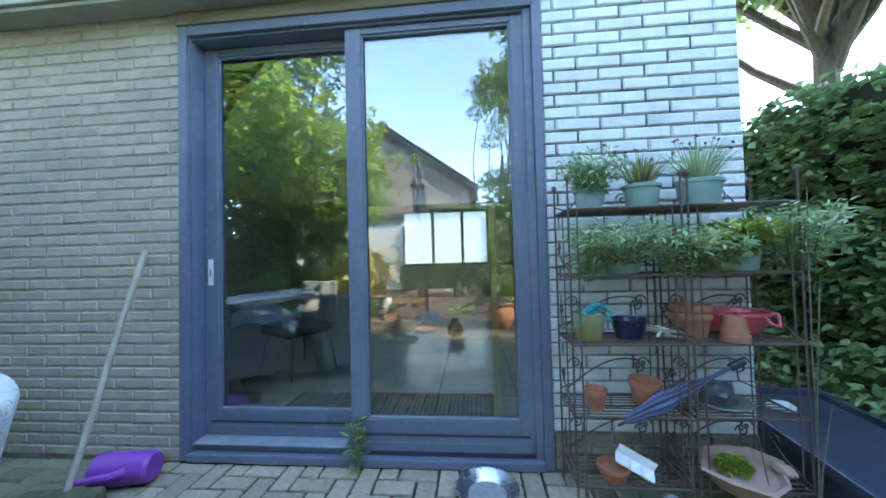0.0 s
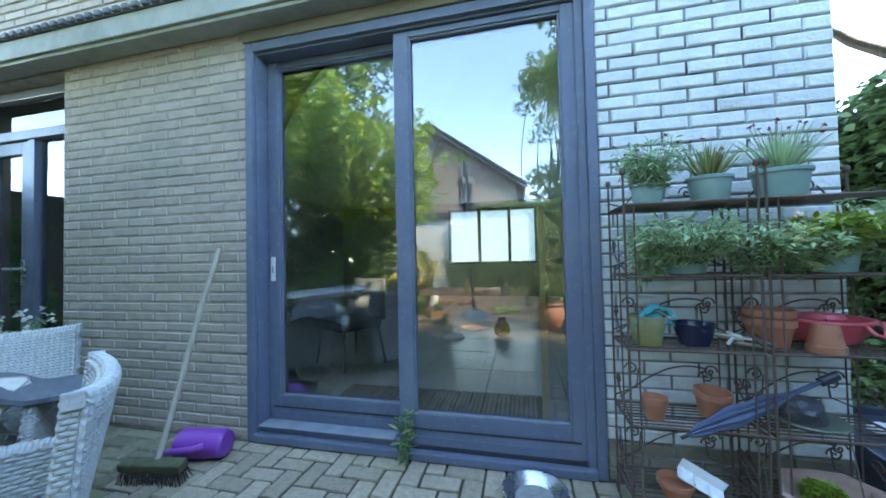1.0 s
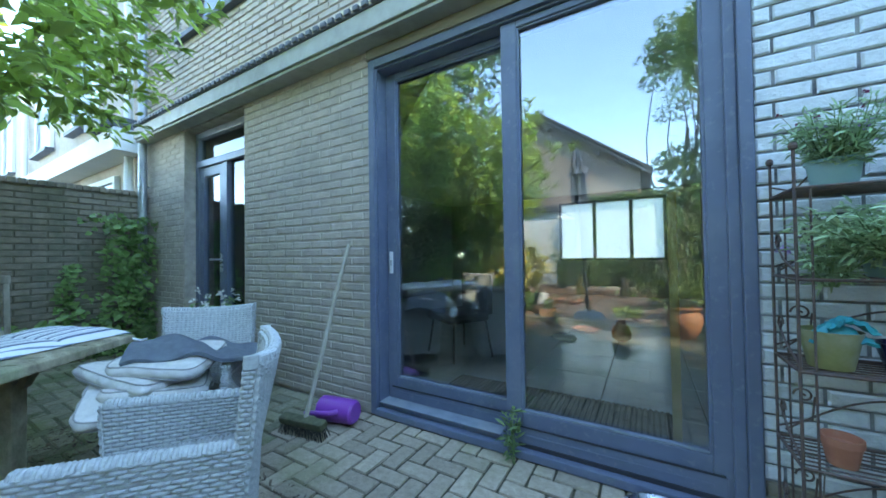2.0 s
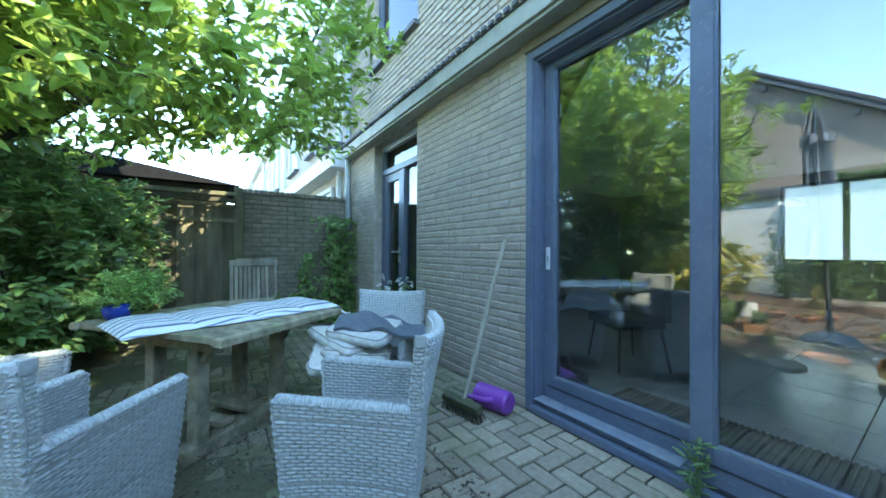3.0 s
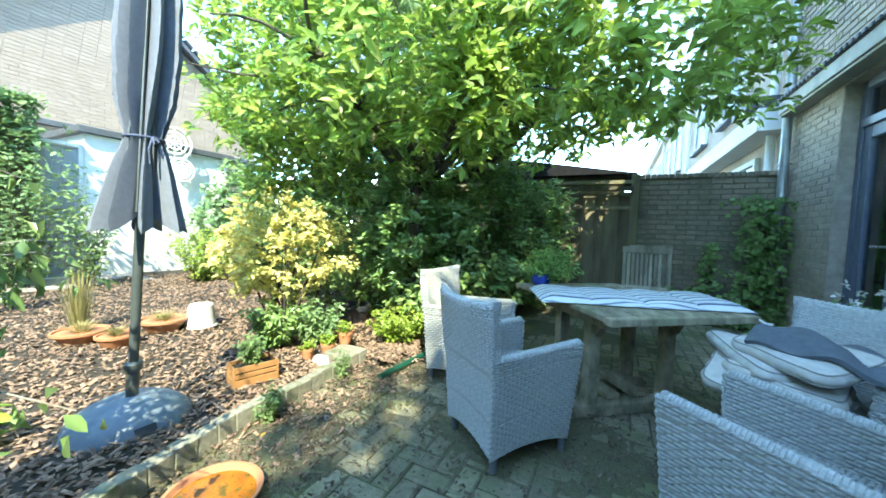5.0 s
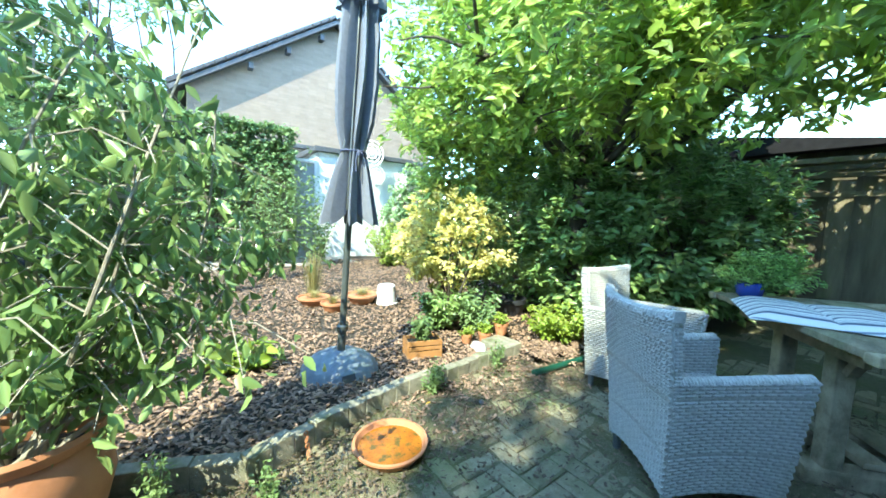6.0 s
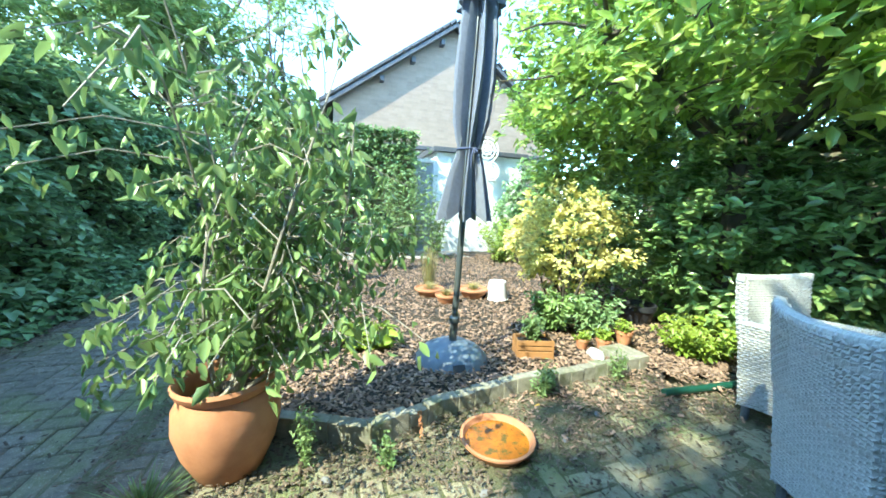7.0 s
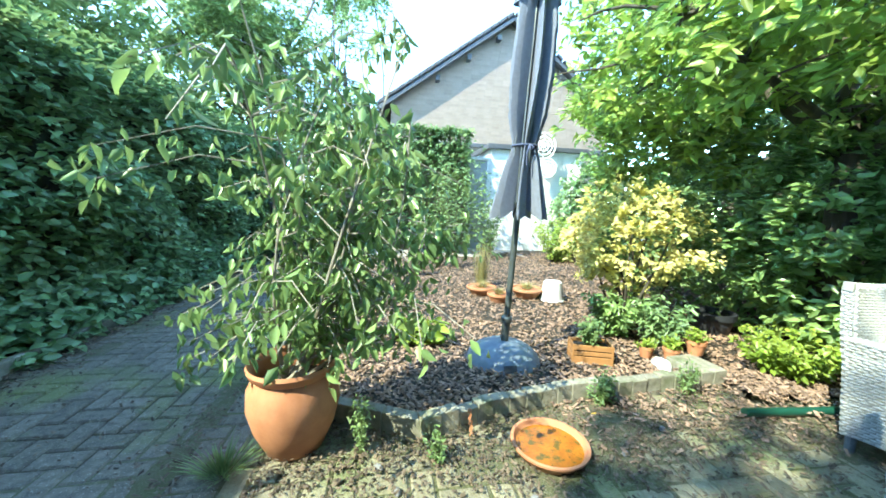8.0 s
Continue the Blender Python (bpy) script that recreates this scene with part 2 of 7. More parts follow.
TEAL = mat("teal_plastic", (0.03, 0.30, 0.33), (0.02, 0.24, 0.28), 8, 0.45)
OLIVE = mat("olive_glaze", (0.25, 0.235, 0.085), (0.18, 0.165, 0.06), 14, 0.5, c3=(0.30, 0.28, 0.17), c3scale=9)
NAVY = mat("navy_fabric", (0.085, 0.105, 0.18), (0.06, 0.075, 0.13), 30, 0.8, bump=0.2, bscale=200)
STONE = mat("grey_stone", (0.24, 0.235, 0.23), (0.15, 0.15, 0.15), 14, 0.9, bump=0.6, bscale=50)
PINKSTONE = mat("pink_clay", (0.42, 0.26, 0.20), (0.33, 0.20, 0.16), 16, 0.85, bump=0.4, bscale=70)
SKYBLIND = mat("white_blind", (0.66, 0.67, 0.66), (0.62, 0.63, 0.63), 2, 0.8)
WATER = mat("murky_water", (0.40, 0.15, 0.02), (0.25, 0.085, 0.015), 14, 0.2, spec=0.15, spots=(0.05, 0.045, 0.015), c3=(0.10, 0.075, 0.02), c3scale=22, c3lo=0.52, c3hi=0.62)
GREYTEAK = mat("silvered_teak", (0.40, 0.36, 0.29), (0.28, 0.25, 0.20), 16, 0.85, bump=0.4, bscale=90, rnd=0.35, stretch=(1, 1, 0.3), c3=(0.17, 0.15, 0.11), c3scale=7)
MOSS = mat("moss_and_dirt", (0.125, 0.117, 0.07), (0.085, 0.088, 0.04), 30, 1.0, bump=1.0, bscale=110, c3=(0.09, 0.105, 0.035), c3scale=3, spots=(0.28, 0.26, 0.18))

# ---- mesh helpers ----
class MB:
    """A growing mesh: vertices and faces."""
    def __init__(self):
        self.v, self.f = [], []

    def add(self, verts, faces):
        o = len(self.v)
        self.v += [tuple(p) for p in verts]
        self.f += [tuple(i + o for i in f) for f in faces]
        return self

    def box(self, x0, x1, y0, y1, z0, z1, m=None, bev=0.0):
        if bev:
            b = min(bev, (x1 - x0) / 3, (y1 - y0) / 3, (z1 - z0) / 3)
            bm = bmesh.new()
            bmesh.ops.create_cube(bm, size=1.0)
            bmesh.ops.scale(bm, vec=(x1 - x0, y1 - y0, z1 - z0), verts=bm.verts)
            bmesh.ops.bevel(bm, geom=bm.edges[:], offset=b, segments=2, affect="EDGES", profile=0.6)
            bmesh.ops.translate(bm, vec=((x0 + x1) / 2, (y0 + y1) / 2, (z0 + z1) / 2), verts=bm.verts)
            bm.verts.index_update()
            vs = [Vector(w.co) for w in bm.verts]
            fs = [[w.index for w in f.verts] for f in bm.faces]
            bm.free()
        else:
            vs = [Vector((x, y, z)) for z in (z0, z1) for y in (y0, y1) for x in (x0, x1)]
            fs = [(0, 2, 3, 1), (4, 5, 7, 6), (0, 1, 5, 4), (2, 6, 7, 3), (0, 4, 6, 2), (1, 3, 7, 5)]
        if m is not None:
            vs = [m @ p for p in vs]
        return self.add(vs, fs)

    def lathe(self, prof, n=32, m=None, wob=0.0):
        """Profile of (radius, height), turned about z."""
        vs, fs = [], []
        for r, z in prof:
            for k in range(n):
                a = 2 * math.pi * k / n
                w = 1 + wob * noise.noise(Vector((math.cos(a) * 2, math.sin(a) * 2, z * 6)))
                vs.append(Vector((r * w * math.cos(a), r * w * math.sin(a), z)))
        for i in range(len(prof) - 1):
            for k in range(n):
                a, b = i * n + k, i * n + (k + 1) % n
                fs.append((a, b, b + n, a + n))
        if prof[0][0] > 1e-4:
            fs.append(tuple(range(n))[::-1])
        if prof[-1][0] > 1e-4:
            fs.append(tuple((len(prof) - 1) * n + k for k in range(n)))
        if m is not None:
            vs = [m @ p for p in vs]
        return self.add(vs, fs)

    def tube(self, pts, r, n=6, r2=None, cap=True):
        pts = [Vector(p) for p in pts]
        r2 = r if r2 is None else r2
        vs, fs = [], []
        up = None
        for i, p in enumerate(pts):
            d = (pts[min(i + 1, len(pts) - 1)] - pts[max(i - 1, 0)]).normalized()
            if up is None:
                up = d.orthogonal().normalized()
            up = (up - d * up.dot(d)).normalized()
            s = d.cross(up)
            rr = r + (r2 - r) * i / max(1, len(pts) - 1)
            for k in range(n):
                a = 2 * math.pi * k / n
                vs.append(p + (up * math.cos(a) + s * math.sin(a)) * rr)
        for i in range(len(pts) - 1):
            for k in range(n):
                a, b = i * n + k, i * n + (k + 1) % n
                fs.append((a, b, b + n, a + n))
        if cap:
            fs.append(tuple(range(n))[::-1])
            fs.append(tuple((len(pts) - 1) * n + k for k in range(n)))
        return self.add(vs, fs)

    def grid(self, fn, nu, nv, thick=0.0):
        """A sheet fn(u, v), thickened downwards along its normal."""
        P = [[Vector(fn(i / nu, j / nv)) for j in range(nv + 1)] for i in range(nu + 1)]
        vs, fs = [], []
        for i in range(nu + 1):
            for j in range(nv + 1):
                vs.append(P[i][j])
        w = nv + 1
        for i in range(nu):
            for j in range(nv):
                fs.append((i * w + j, (i + 1) * w + j, (i + 1) * w + j + 1, i * w + j + 1))
        if thick:
            o = len(vs)
            for i in range(nu + 1):
                for j in range(nv + 1):
                    du = P[min(i + 1, nu)][j] - P[max(i - 1, 0)][j]
                    dv = P[i][min(j + 1, nv)] - P[i][max(j - 1, 0)]
                    nn = du.cross(dv)
                    nn = nn.normalized() if nn.length > 1e-9 else Vector((0, 0, 1))
                    vs.append(P[i][j] - nn * thick)
            fs += [tuple(o + k for k in f[::-1]) for f in fs[:nu * nv]]
            ring = [i * w for i in range(nu + 1)] + [nu * w + j for j in range(1, nv + 1)] + [i * w + nv for i in range(nu - 1, -1, -1)] + [j for j in range(nv - 1, 0, -1)]
            for a, b in zip(ring, ring[1:] + ring[:1]):
                fs.append((b, a, o + a, o + b))
        return self.add(vs, fs)


def mesh_of(name, mb, material, smooth=False, sharp=0.6):
    me = bpy.data.meshes.new(name)
    me.from_pydata([tuple(p) for p in mb.v], [], mb.f)
    bm = bmesh.new()
    bm.from_mesh(me)
    if len(bm.faces) < 60000:
        bmesh.ops.recalc_face_normals(bm, faces=bm.faces)
    bm.to_mesh(me)
    bm.free()
    me.materials.append(material)
    if smooth:
        me.polygons.foreach_set("use_smooth", [True] * len(me.polygons))
        me.set_sharp_from_angle(angle=sharp)
    return me


def part(name, mb, material, parent=None, label="", smooth=False):
    ob = new(name, mesh_of(name, mb, material, smooth))
    if parent is not None:
        ob.parent = parent
    if label:
        tagged(ob, label)
    return ob


def thing(name, label, category, at=(0, 0, 0), rz=0.0, group="", kind=""):
    e = new(name)
    e.empty_display_size = 0.1
    e.matrix_basis = pose(*at, 0, 0, rz)
    return tagged(e, label, category, group, kind)


def leaf_mesh(name, pos, nrm, direction, length, width, material, fold=0.25, droop=0.15):
    """Many pointed, folded leaves in one mesh: arrays of bases, normals, directions, sizes."""
    n = len(pos)
    d = direction / np.linalg.norm(direction, axis=1, keepdims=True)
    s = np.cross(d, nrm)
    s /= np.linalg.norm(s, axis=1, keepdims=True) + 1e-9
    u = np.cross(s, d)
    L, W = length[:, None], width[:, None]
    P = np.empty((n, 6, 3))
    P[:, 0] = pos
    P[:, 1] = pos + d * L * 0.38 + s * W * 0.5 + u * W * fold - u * L * droop * 0.15
    P[:, 2] = pos + d * L * 0.72 + s * W * 0.36 + u * W * fold * 0.7 - u * L * droop * 0.5
    P[:, 3] = pos + d * L - u * L * droop
    P[:, 4] = pos + d * L * 0.72 - s * W * 0.36 + u * W * fold * 0.7 - u * L * droop * 0.5
    P[:, 5] = pos + d * L * 0.38 - s * W * 0.5 + u * W * fold - u * L * droop * 0.15
    me = bpy.data.meshes.new(name)
    me.vertices.add(n * 6)
    me.vertices.foreach_set("co", P.reshape(-1).astype(np.float32))
    F = np.array([[0, 1, 2, 3], [0, 3, 4, 5]])
    idx = (np.arange(n)[:, None, None] * 6 + F[None]).reshape(-1)
    me.loops.add(len(idx))
    me.loops.foreach_set("vertex_index", idx.astype(np.int32))
    me.polygons.add(n * 2)
    me.polygons.foreach_set("loop_start", (np.arange(n * 2) * 4).astype(np.int32))
    me.polygons.foreach_set("loop_total", np.full(n * 2, 4, dtype=np.int32))
    me.update()
    me.validate()
    me.materials.append(material)
    return me


RNG = np.random.default_rng(7)


def unit(n):
    v = RNG.normal(size=(n, 3))
    return v / np.linalg.norm(v, axis=1, keepdims=True)


def leaves_at(name, centres, per, spread, size, material, parent, aspect=0.42, out=None, up=0.5, droop=0.15, label="", kind="", face=0.5, light=0.6):
    """Clusters of leaves round given twig ends; each cluster fans out like a rosette."""
    c = np.repeat(np.asarray(centres, float), per, axis=0)
    n = len(c)
    d = unit(n)
    d[:, 2] = d[:, 2] * 0.5 + 0.1
    if out is not None:
        d += np.repeat(out, per, axis=0) * 0.6
    nr = unit(n) * 0.55 + np.array([0, 0, up])
    if out is not None:
        nr += np.repeat(out, per, axis=0) * face
    nr += np.array(SUN) * light
    L = size * RNG.uniform(0.6, 1.15, n)
    pos = c + unit(n) * RNG.uniform(0, spread, n)[:, None]
    me = leaf_mesh(name, pos, nr, d, L, L * aspect * RNG.uniform(0.85, 1.15, n), material, droop=droop)
    ob = new(name, me)
    ob.parent = parent
    if label:
        tagged(ob, label)
    tagged(ob, kind=kind or "stuff")
    return ob


def shell_points(n, centre, radii, inner=0.55, lump=0.25, seed=0, zmin=-9, freq=1.6):
    """Points in the outer shell of a lumpy ellipsoid, with gaps; also their outward directions."""
    v = unit(n * 2)
    r = np.empty(len(v))
    keep = np.ones(len(v), bool)
    for i, p in enumerate(v):
        q = Vector(p) * freq + Vector((seed * 3.1, seed * 1.7, 0))
        r[i] = 1 + lump * noise.noise(q)
        keep[i] = noise.noise(q * 2.3 + Vector((9, 9, 9))) > -0.28
    rr = r * (inner + (1 - inner) * RNG.uniform(0, 1, len(v)) ** 0.6)
    p = np.asarray(centre) + v * np.asarray(radii) * rr[:, None]
    keep &= p[:, 2] > zmin
    return p[keep][:n], v[keep][:n]


def limb(mb, a, b, r0, r1, bend=0.15, n=7, seg=6):
    a, b = Vector(a), Vector(b)
    off = Vector(RNG.normal(size=3)) * (b - a).length * bend
    pts = [a.lerp(b, t / seg) + off * math.sin(math.pi * t / seg) for t in range(seg + 1)]
    mb.tube(pts, r0, n, r1)
    return pts

# ---- the setting ----
WY = 1.75            # face of the garden front
CORNER = 1.315       # end of the house
WEST = -5.35         # garden wall and neighbour's boundary

# ground: one sheet out to the horizon
g = MB()
g.grid(lambda u, v: (-80 + 160 * u, -90 + 140 * v, -0.014), 16, 16)
ground = tagged(part("ground", g, SOIL), "dark mossy earth showing between pavers and under planting", "ground", kind="structure")


def brick_cells(x0, x1, z0, z1, holes=(), L=0.222, C=0.0625, ph=0.0):
    """Running bond: (left, right, bottom) of each brick, cut round the holes (x0, x1, z0, z1)."""
    cells = []
    rows = int(round((z1 - z0) / C))
    for r in range(rows):
        zb = z0 + r * C
        x = x0 - L + (r % 2) * L / 2 + ph
        while x < x1:
            a, b = max(x, x0), min(x + L, x1)
            segs = [(a, b)]
            for hx0, hx1, hz0, hz1 in holes:
                if zb + C * 0.5 > hz0 and zb + C * 0.5 < hz1:
                    ns = []
                    for s, e in segs:
                        if e <= hx0 or s >= hx1:
                            ns.append((s, e))
                        else:
                            if s < hx0:
                                ns.append((s, hx0))
                            if e > hx1:
                                ns.append((hx1, e))
                    segs = ns
            cells += [(s, e, zb) for s, e in segs if e - s > 0.03]
            x += L
    return cells


BRICK_MESHES = {}


def brick_mesh(w, h, d, material, bev=0.006):
    """One brick, its face towards -y, with worn edges; shared between alike bricks."""
    key = (round(w, 2), round(h, 3), material.name)
    if key not in BRICK_MESHES:
        w = key[0]
        a, b = w / 2, h / 2
        e = bev
        mb = MB().add([(-a, 0, -b), (a, 0, -b), (a, 0, b), (-a, 0, b),
                       (-a, -d + e, -b), (a, -d + e, -b), (a, -d + e, b), (-a, -d + e, b),
                       (-a + e, -d, -b + e), (a - e, -d, -b + e), (a - e, -d, b - e), (-a + e, -d, b - e)],
                      [(0, 1, 5, 4), (1, 2, 6, 5), (2, 3, 7, 6), (3, 0, 4, 7), (4, 5, 9, 8), (5, 6, 10, 9), (6, 7, 11, 10), (7, 4, 8, 11), (8, 9, 10, 11)])
        BRICK_MESHES[key] = mesh_of("brick", mb, material)
    return BRICK_MESHES[key]


def brick_face(parent, cells, y, material, joined_material, joint=0.011, C=0.0625, single=None, jit=0.002, d=0.012, m=None):
    """Bricks proud of the mortar at y. single(x, z): which of them are pieces of their own."""
    m = m or Matrix.Identity(4)
    rest = MB()
    for s, e, zb in cells:
        w, h = (e - s) - joint, C - joint
        if w < 0.02:
            continue
        cx, cz = (s + e) / 2, zb + C / 2
        dy = random.uniform(-jit, jit)
        if single and single(cx, cz):
            ob = new("brick", brick_mesh(w, h, d, material))
            ob.parent = parent
            ob.matrix_basis = m @ pose(cx, y + dy, cz, random.uniform(-0.8, 0.8), random.uniform(-0.6, 0.6), random.uniform(-0.8, 0.8))
        else:
            a, b, k = w / 2, h / 2, 0.004
            vs = [(cx - a, y, cz - b), (cx + a, y, cz - b), (cx + a, y, cz + b), (cx - a, y, cz + b),
                  (cx - a + k, y - d + dy, cz - b + k), (cx + a - k, y - d + dy, cz - b + k), (cx + a - k, y - d + dy, cz + b - k), (cx - a + k, y - d + dy, cz + b - k)]
            rest.add([m @ Vector(v) for v in vs], [(0, 1, 5, 4), (1, 2, 6, 5), (2, 3, 7, 6), (3, 0, 4, 7), (4, 5, 6, 7)])
    if rest.v:
        me = bpy.data.meshes.new("brickwork")
        me.from_pydata(rest.v, [], rest.f)
        me.materials.append(joined_material)
        ob = new("brickwork", me)
        ob.parent = parent
        tagged(ob, kind="stuff")


# house front, garden side: core slabs with real openings, bricks laid on them
DOOR = (-1.62, 0.37, 0.0, 2.40)       # sliding door opening
DOOR2 = (-4.36, -3.18, 0.0, 2.47)     # back door opening
WIN_UP = (-4.41, -3.17, 3.50, 4.80)   # first-floor window
LEDGE = 2.47
TOP = 5.15


def slab_with_holes(name, x0, x1, z0, z1, holes, y0, y1, material, label):
    mb = MB()
    xs = sorted({x0, x1, *[h[0] for h in holes], *[h[1] for h in holes]})
    zs = sorted({z0, z1, *[h[2] for h in holes], *[h[3] for h in holes]})
    xs = [x for x in xs if x0 <= x <= x1]
    zs = [z for z in zs if z0 <= z <= z1]
    for a, b in zip(xs, xs[1:]):
        run = None
        for c, d in zip(zs, zs[1:]):
            inside = any(h[0] - 1e-6 <= a and b <= h[1] + 1e-6 and h[2] - 1e-6 <= c and d <= h[3] + 1e-6 for h in holes)
            if inside:
                if run:
                    mb.box(a, b, y0, y1, *run)
                run = None
            else:
                run = (run[0], d) if run else (c, d)
        if run:
            mb.box(a, b, y0, y1, *run)
    return tagged(part(name, mb, material), label, "wall", kind="structure")


wall_left = slab_with_holes("wall_garden", WEST, DOOR[0], -0.05, LEDGE + 0.1, [DOOR2], WY + 0.012, WY + 0.30, MORTAR,
                            "shaded buff brick ground-floor wall of the house")
wall_right = slab_with_holes("wall_corner", DOOR[1], CORNER, -0.05, TOP, [], WY + 0.012, WY + 0.30, WHITE_MORTAR,
                             "white-painted brick wall with dark open joints beside the sliding door")
wall_over = slab_with_holes("wall_over_door", DOOR[0], DOOR[1], DOOR[3], LEDGE + 0.1, [], WY + 0.012, WY + 0.30, MORTAR, "narrow brick strip above the sliding door")
wall_upper = slab_with_holes("wall_upper", WEST, DOOR[1], LEDGE + 0.1, TOP, [WIN_UP], WY + 0.012, WY + 0.30, MORTAR, "buff brick first-floor wall above the ledge")

# side wall, back wall and roof close the house
mb = MB().box(CORNER - 0.28, CORNER, WY + 0.30, 9.5, -0.05, TOP)
tagged(part("wall_side", mb, BRICK_J), "buff brick side wall of the house", "wall", kind="structure")
mb = MB().add([(WEST, WY - 0.14, TOP), (CORNER + 0.2, WY - 0.14, TOP), (CORNER + 0.2, 5.6, TOP + 2.6), (WEST, 5.6, TOP + 2.6), (WEST, 9.9, TOP), (CORNER + 0.2, 9.9, TOP)],
              [(0, 1, 2, 3), (3, 2, 5, 4), (0, 4, 5, 1)])
tagged(part("roof", mb, ROOFT), "dark tiled pitched roof of the house", "roof", kind="structure")

# ---- sliding door ----
def rect_frame(mb, x0, x1, z0, z1, wl, wr, wb, wt, y0, y1, bev=0.006):
    """Four butted members round an opening."""
    mb.box(x0, x0 + wl, y0, y1, z0, z1, bev=bev)
    mb.box(x1 - wr, x1, y0, y1, z0, z1, bev=bev)
    mb.box(x0 + wl, x1 - wr, y0 + 0.001, y1, z0, z0 + wb, bev=bev)
    mb.box(x0 + wl, x1 - wr, y0 + 0.001, y1, z1 - wt, z1, bev=bev)
    return mb


door_1 = thing("door_1", "blue-grey painted timber sliding patio door with two large panes", "door", kind="structure")
mb = MB()
x0, x1, z0, z1 = DOOR
mb.box(x0, x0 + 0.05, WY - 0.012, WY + 0.20, 0.0, z1, bev=0.006)
mb.box(x0 + 0.05, x0 + 0.062, WY + 0.012, WY + 0.20, 0.03, z1 - 0.05, bev=0.003)
mb.box(x1 - 0.045, x1, WY - 0.012, WY + 0.20, 0.0, z1, bev=0.006)
mb.box(x1 - 0.085, x1 - 0.045, WY + 0.010, WY + 0.20, 0.03, z1 - 0.05, bev=0.005)
mb.box(x0 + 0.05, x1 - 0.045, WY - 0.010, WY + 0.20, z1 - 0.055, z1, bev=0.006)
mb.box(x0 + 0.062, x1 - 0.085, WY + 0.014, WY + 0.20, z1 - 0.068, z1 - 0.055, bev=0.003)
part("frame", mb, FRAME, door_1)
mb = MB().box(x0 + 0.05, x1 - 0.045, WY - 0.025, WY + 0.20, 0.0, 0.045, bev=0.008)
mb.box(x0 + 0.062, -0.62, WY + 0.02, WY + 0.20, 0.045, 0.08, bev=0.008)
part("sill", mb, FRAME, door_1)
part("sill_ledge", MB().box(x0 + 0.064, -0.70, WY + 0.0, WY + 0.10, 0.081, 0.088, bev=0.003), SILL, door_1, "paler worn ledge under the sliding leaf")
# dark strip laid on for the shaded gap under the fixed leaf
part("sill_gap", MB().box(-0.60, x1 - 0.088, WY + 0.012, WY + 0.028, 0.046, 0.066), FRAME_D, door_1)


def leaf(name, lx0, lx1, lz0, lz1, y, gl, gr, gb, gt, label):
    """A door leaf: stiles, rails, moulded bottom rail, beads and a pane."""
    mb = MB()
    rect_frame(mb, lx0, lx1, lz0, lz1, gl, gr, gb, gt, y, y + 0.055)
    mb.box(lx0 + gl, lx1 - gr, y - 0.012, y + 0.002, lz0 + 0.045, lz0 + 0.055 + 0.006, bev=0.003)
    mb.box(lx0 + gl * 0.4, lx1 - gr * 0.4, y - 0.010, y + 0.002, lz0 + 0.008, lz0 + gb * 0.55, bev=0.006)
    ob = part(name, mb, FRAME, door_1, label)
    b = MB()
    rect_frame(b, lx0 + gl - 0.003, lx1 - gr + 0.003, lz0 + gb - 0.003, lz1 - gt + 0.003, 0.014, 0.014, 0.016, 0.014, y + 0.010, y + 0.030, bev=0.003)
    part("glazing_bead", b, FRAME, ob)
    p = MB().box(lx0 + gl - 0.004, lx1 - gr + 0.004, y + 0.030, y + 0.036, lz0 + gb - 0.004, lz1 - gt + 0.004)
    part("bottom_bead", MB().box(lx0 + gl + 0.012, lx1 - gr - 0.012, y + 0.004, y + 0.012, lz0 + gb + 0.002, lz0 + gb + 0.012, bev=0.002), SILL, ob)
    # near-black bar on the rail's face, drawn in for the shade of a groove
    part("rail_groove", MB().box(lx0 + gl * 0.5, lx1 - gr * 0.5, y - 0.0135, y - 0.009, lz0 + gb * 0.56, lz0 + gb * 0.56 + 0.008), FRAME_D, ob)
    pane = part("pane", p, GLASS, ob, "clear double-glazed pane mirroring the garden")
    pane.visible_shadow = False
    return ob


leaf_fixed = leaf("door_leaf", -0.672, 0.295, 0.05, 2.33, WY + 0.030, 0.089, 0.074, 0.17, 0.036, "front door leaf fixed at the corner side")
leaf_slide = leaf("door_leaf", -1.557, -0.60, 0.082, 2.33, WY + 0.105, 0.077, 0.06, 0.145, 0.045, "set-back sliding door leaf with pull handle")
mb = MB().box(-1.537, -1.508, WY + 0.098, WY + 0.106, 0.94, 1.09, bev=0.004)
hp = part("pull_handle", mb, WHITEP, leaf_slide, "recessed pale metal pull handle")
mb = MB().box(-1.5255, -1.5195, WY + 0.0965, WY + 0.0985, 0.99, 1.03)
part("keyhole", mb, BLACKP, hp)

# ---- living room seen through the glass ----
RY0, RY1, RX0, RX1, RZ = WY + 0.30, 9.2, WEST + 0.2, CORNER - 0.28, 2.55
floor = tagged(part("floor", MB().box(RX0, RX1, WY + 0.20, RY1, -0.04, 0.012), FRAME_D), "dark grey tiled living-room floor", "floor", kind="structure")
tile_me = mesh_of("tile", MB().box(-0.297, 0.297, -0.297, 0.297, 0, 0.008, bev=0.002), TILE)
for i in range(10):
    for j in range(12):
        ob = new("tile", tile_me)
        ob.parent = floor
        ob.matrix_basis = pose(RX0 + 0.3 + i * 0.6 + 0.05, RY0 + 0.22 + j * 0.6, 0.012)
tagged(part("ceiling", MB().box(RX0, RX1, RY0, RY1, RZ, RZ + 0.1), PLASTER), "plain white living-room ceiling", "ceiling", kind="structure")
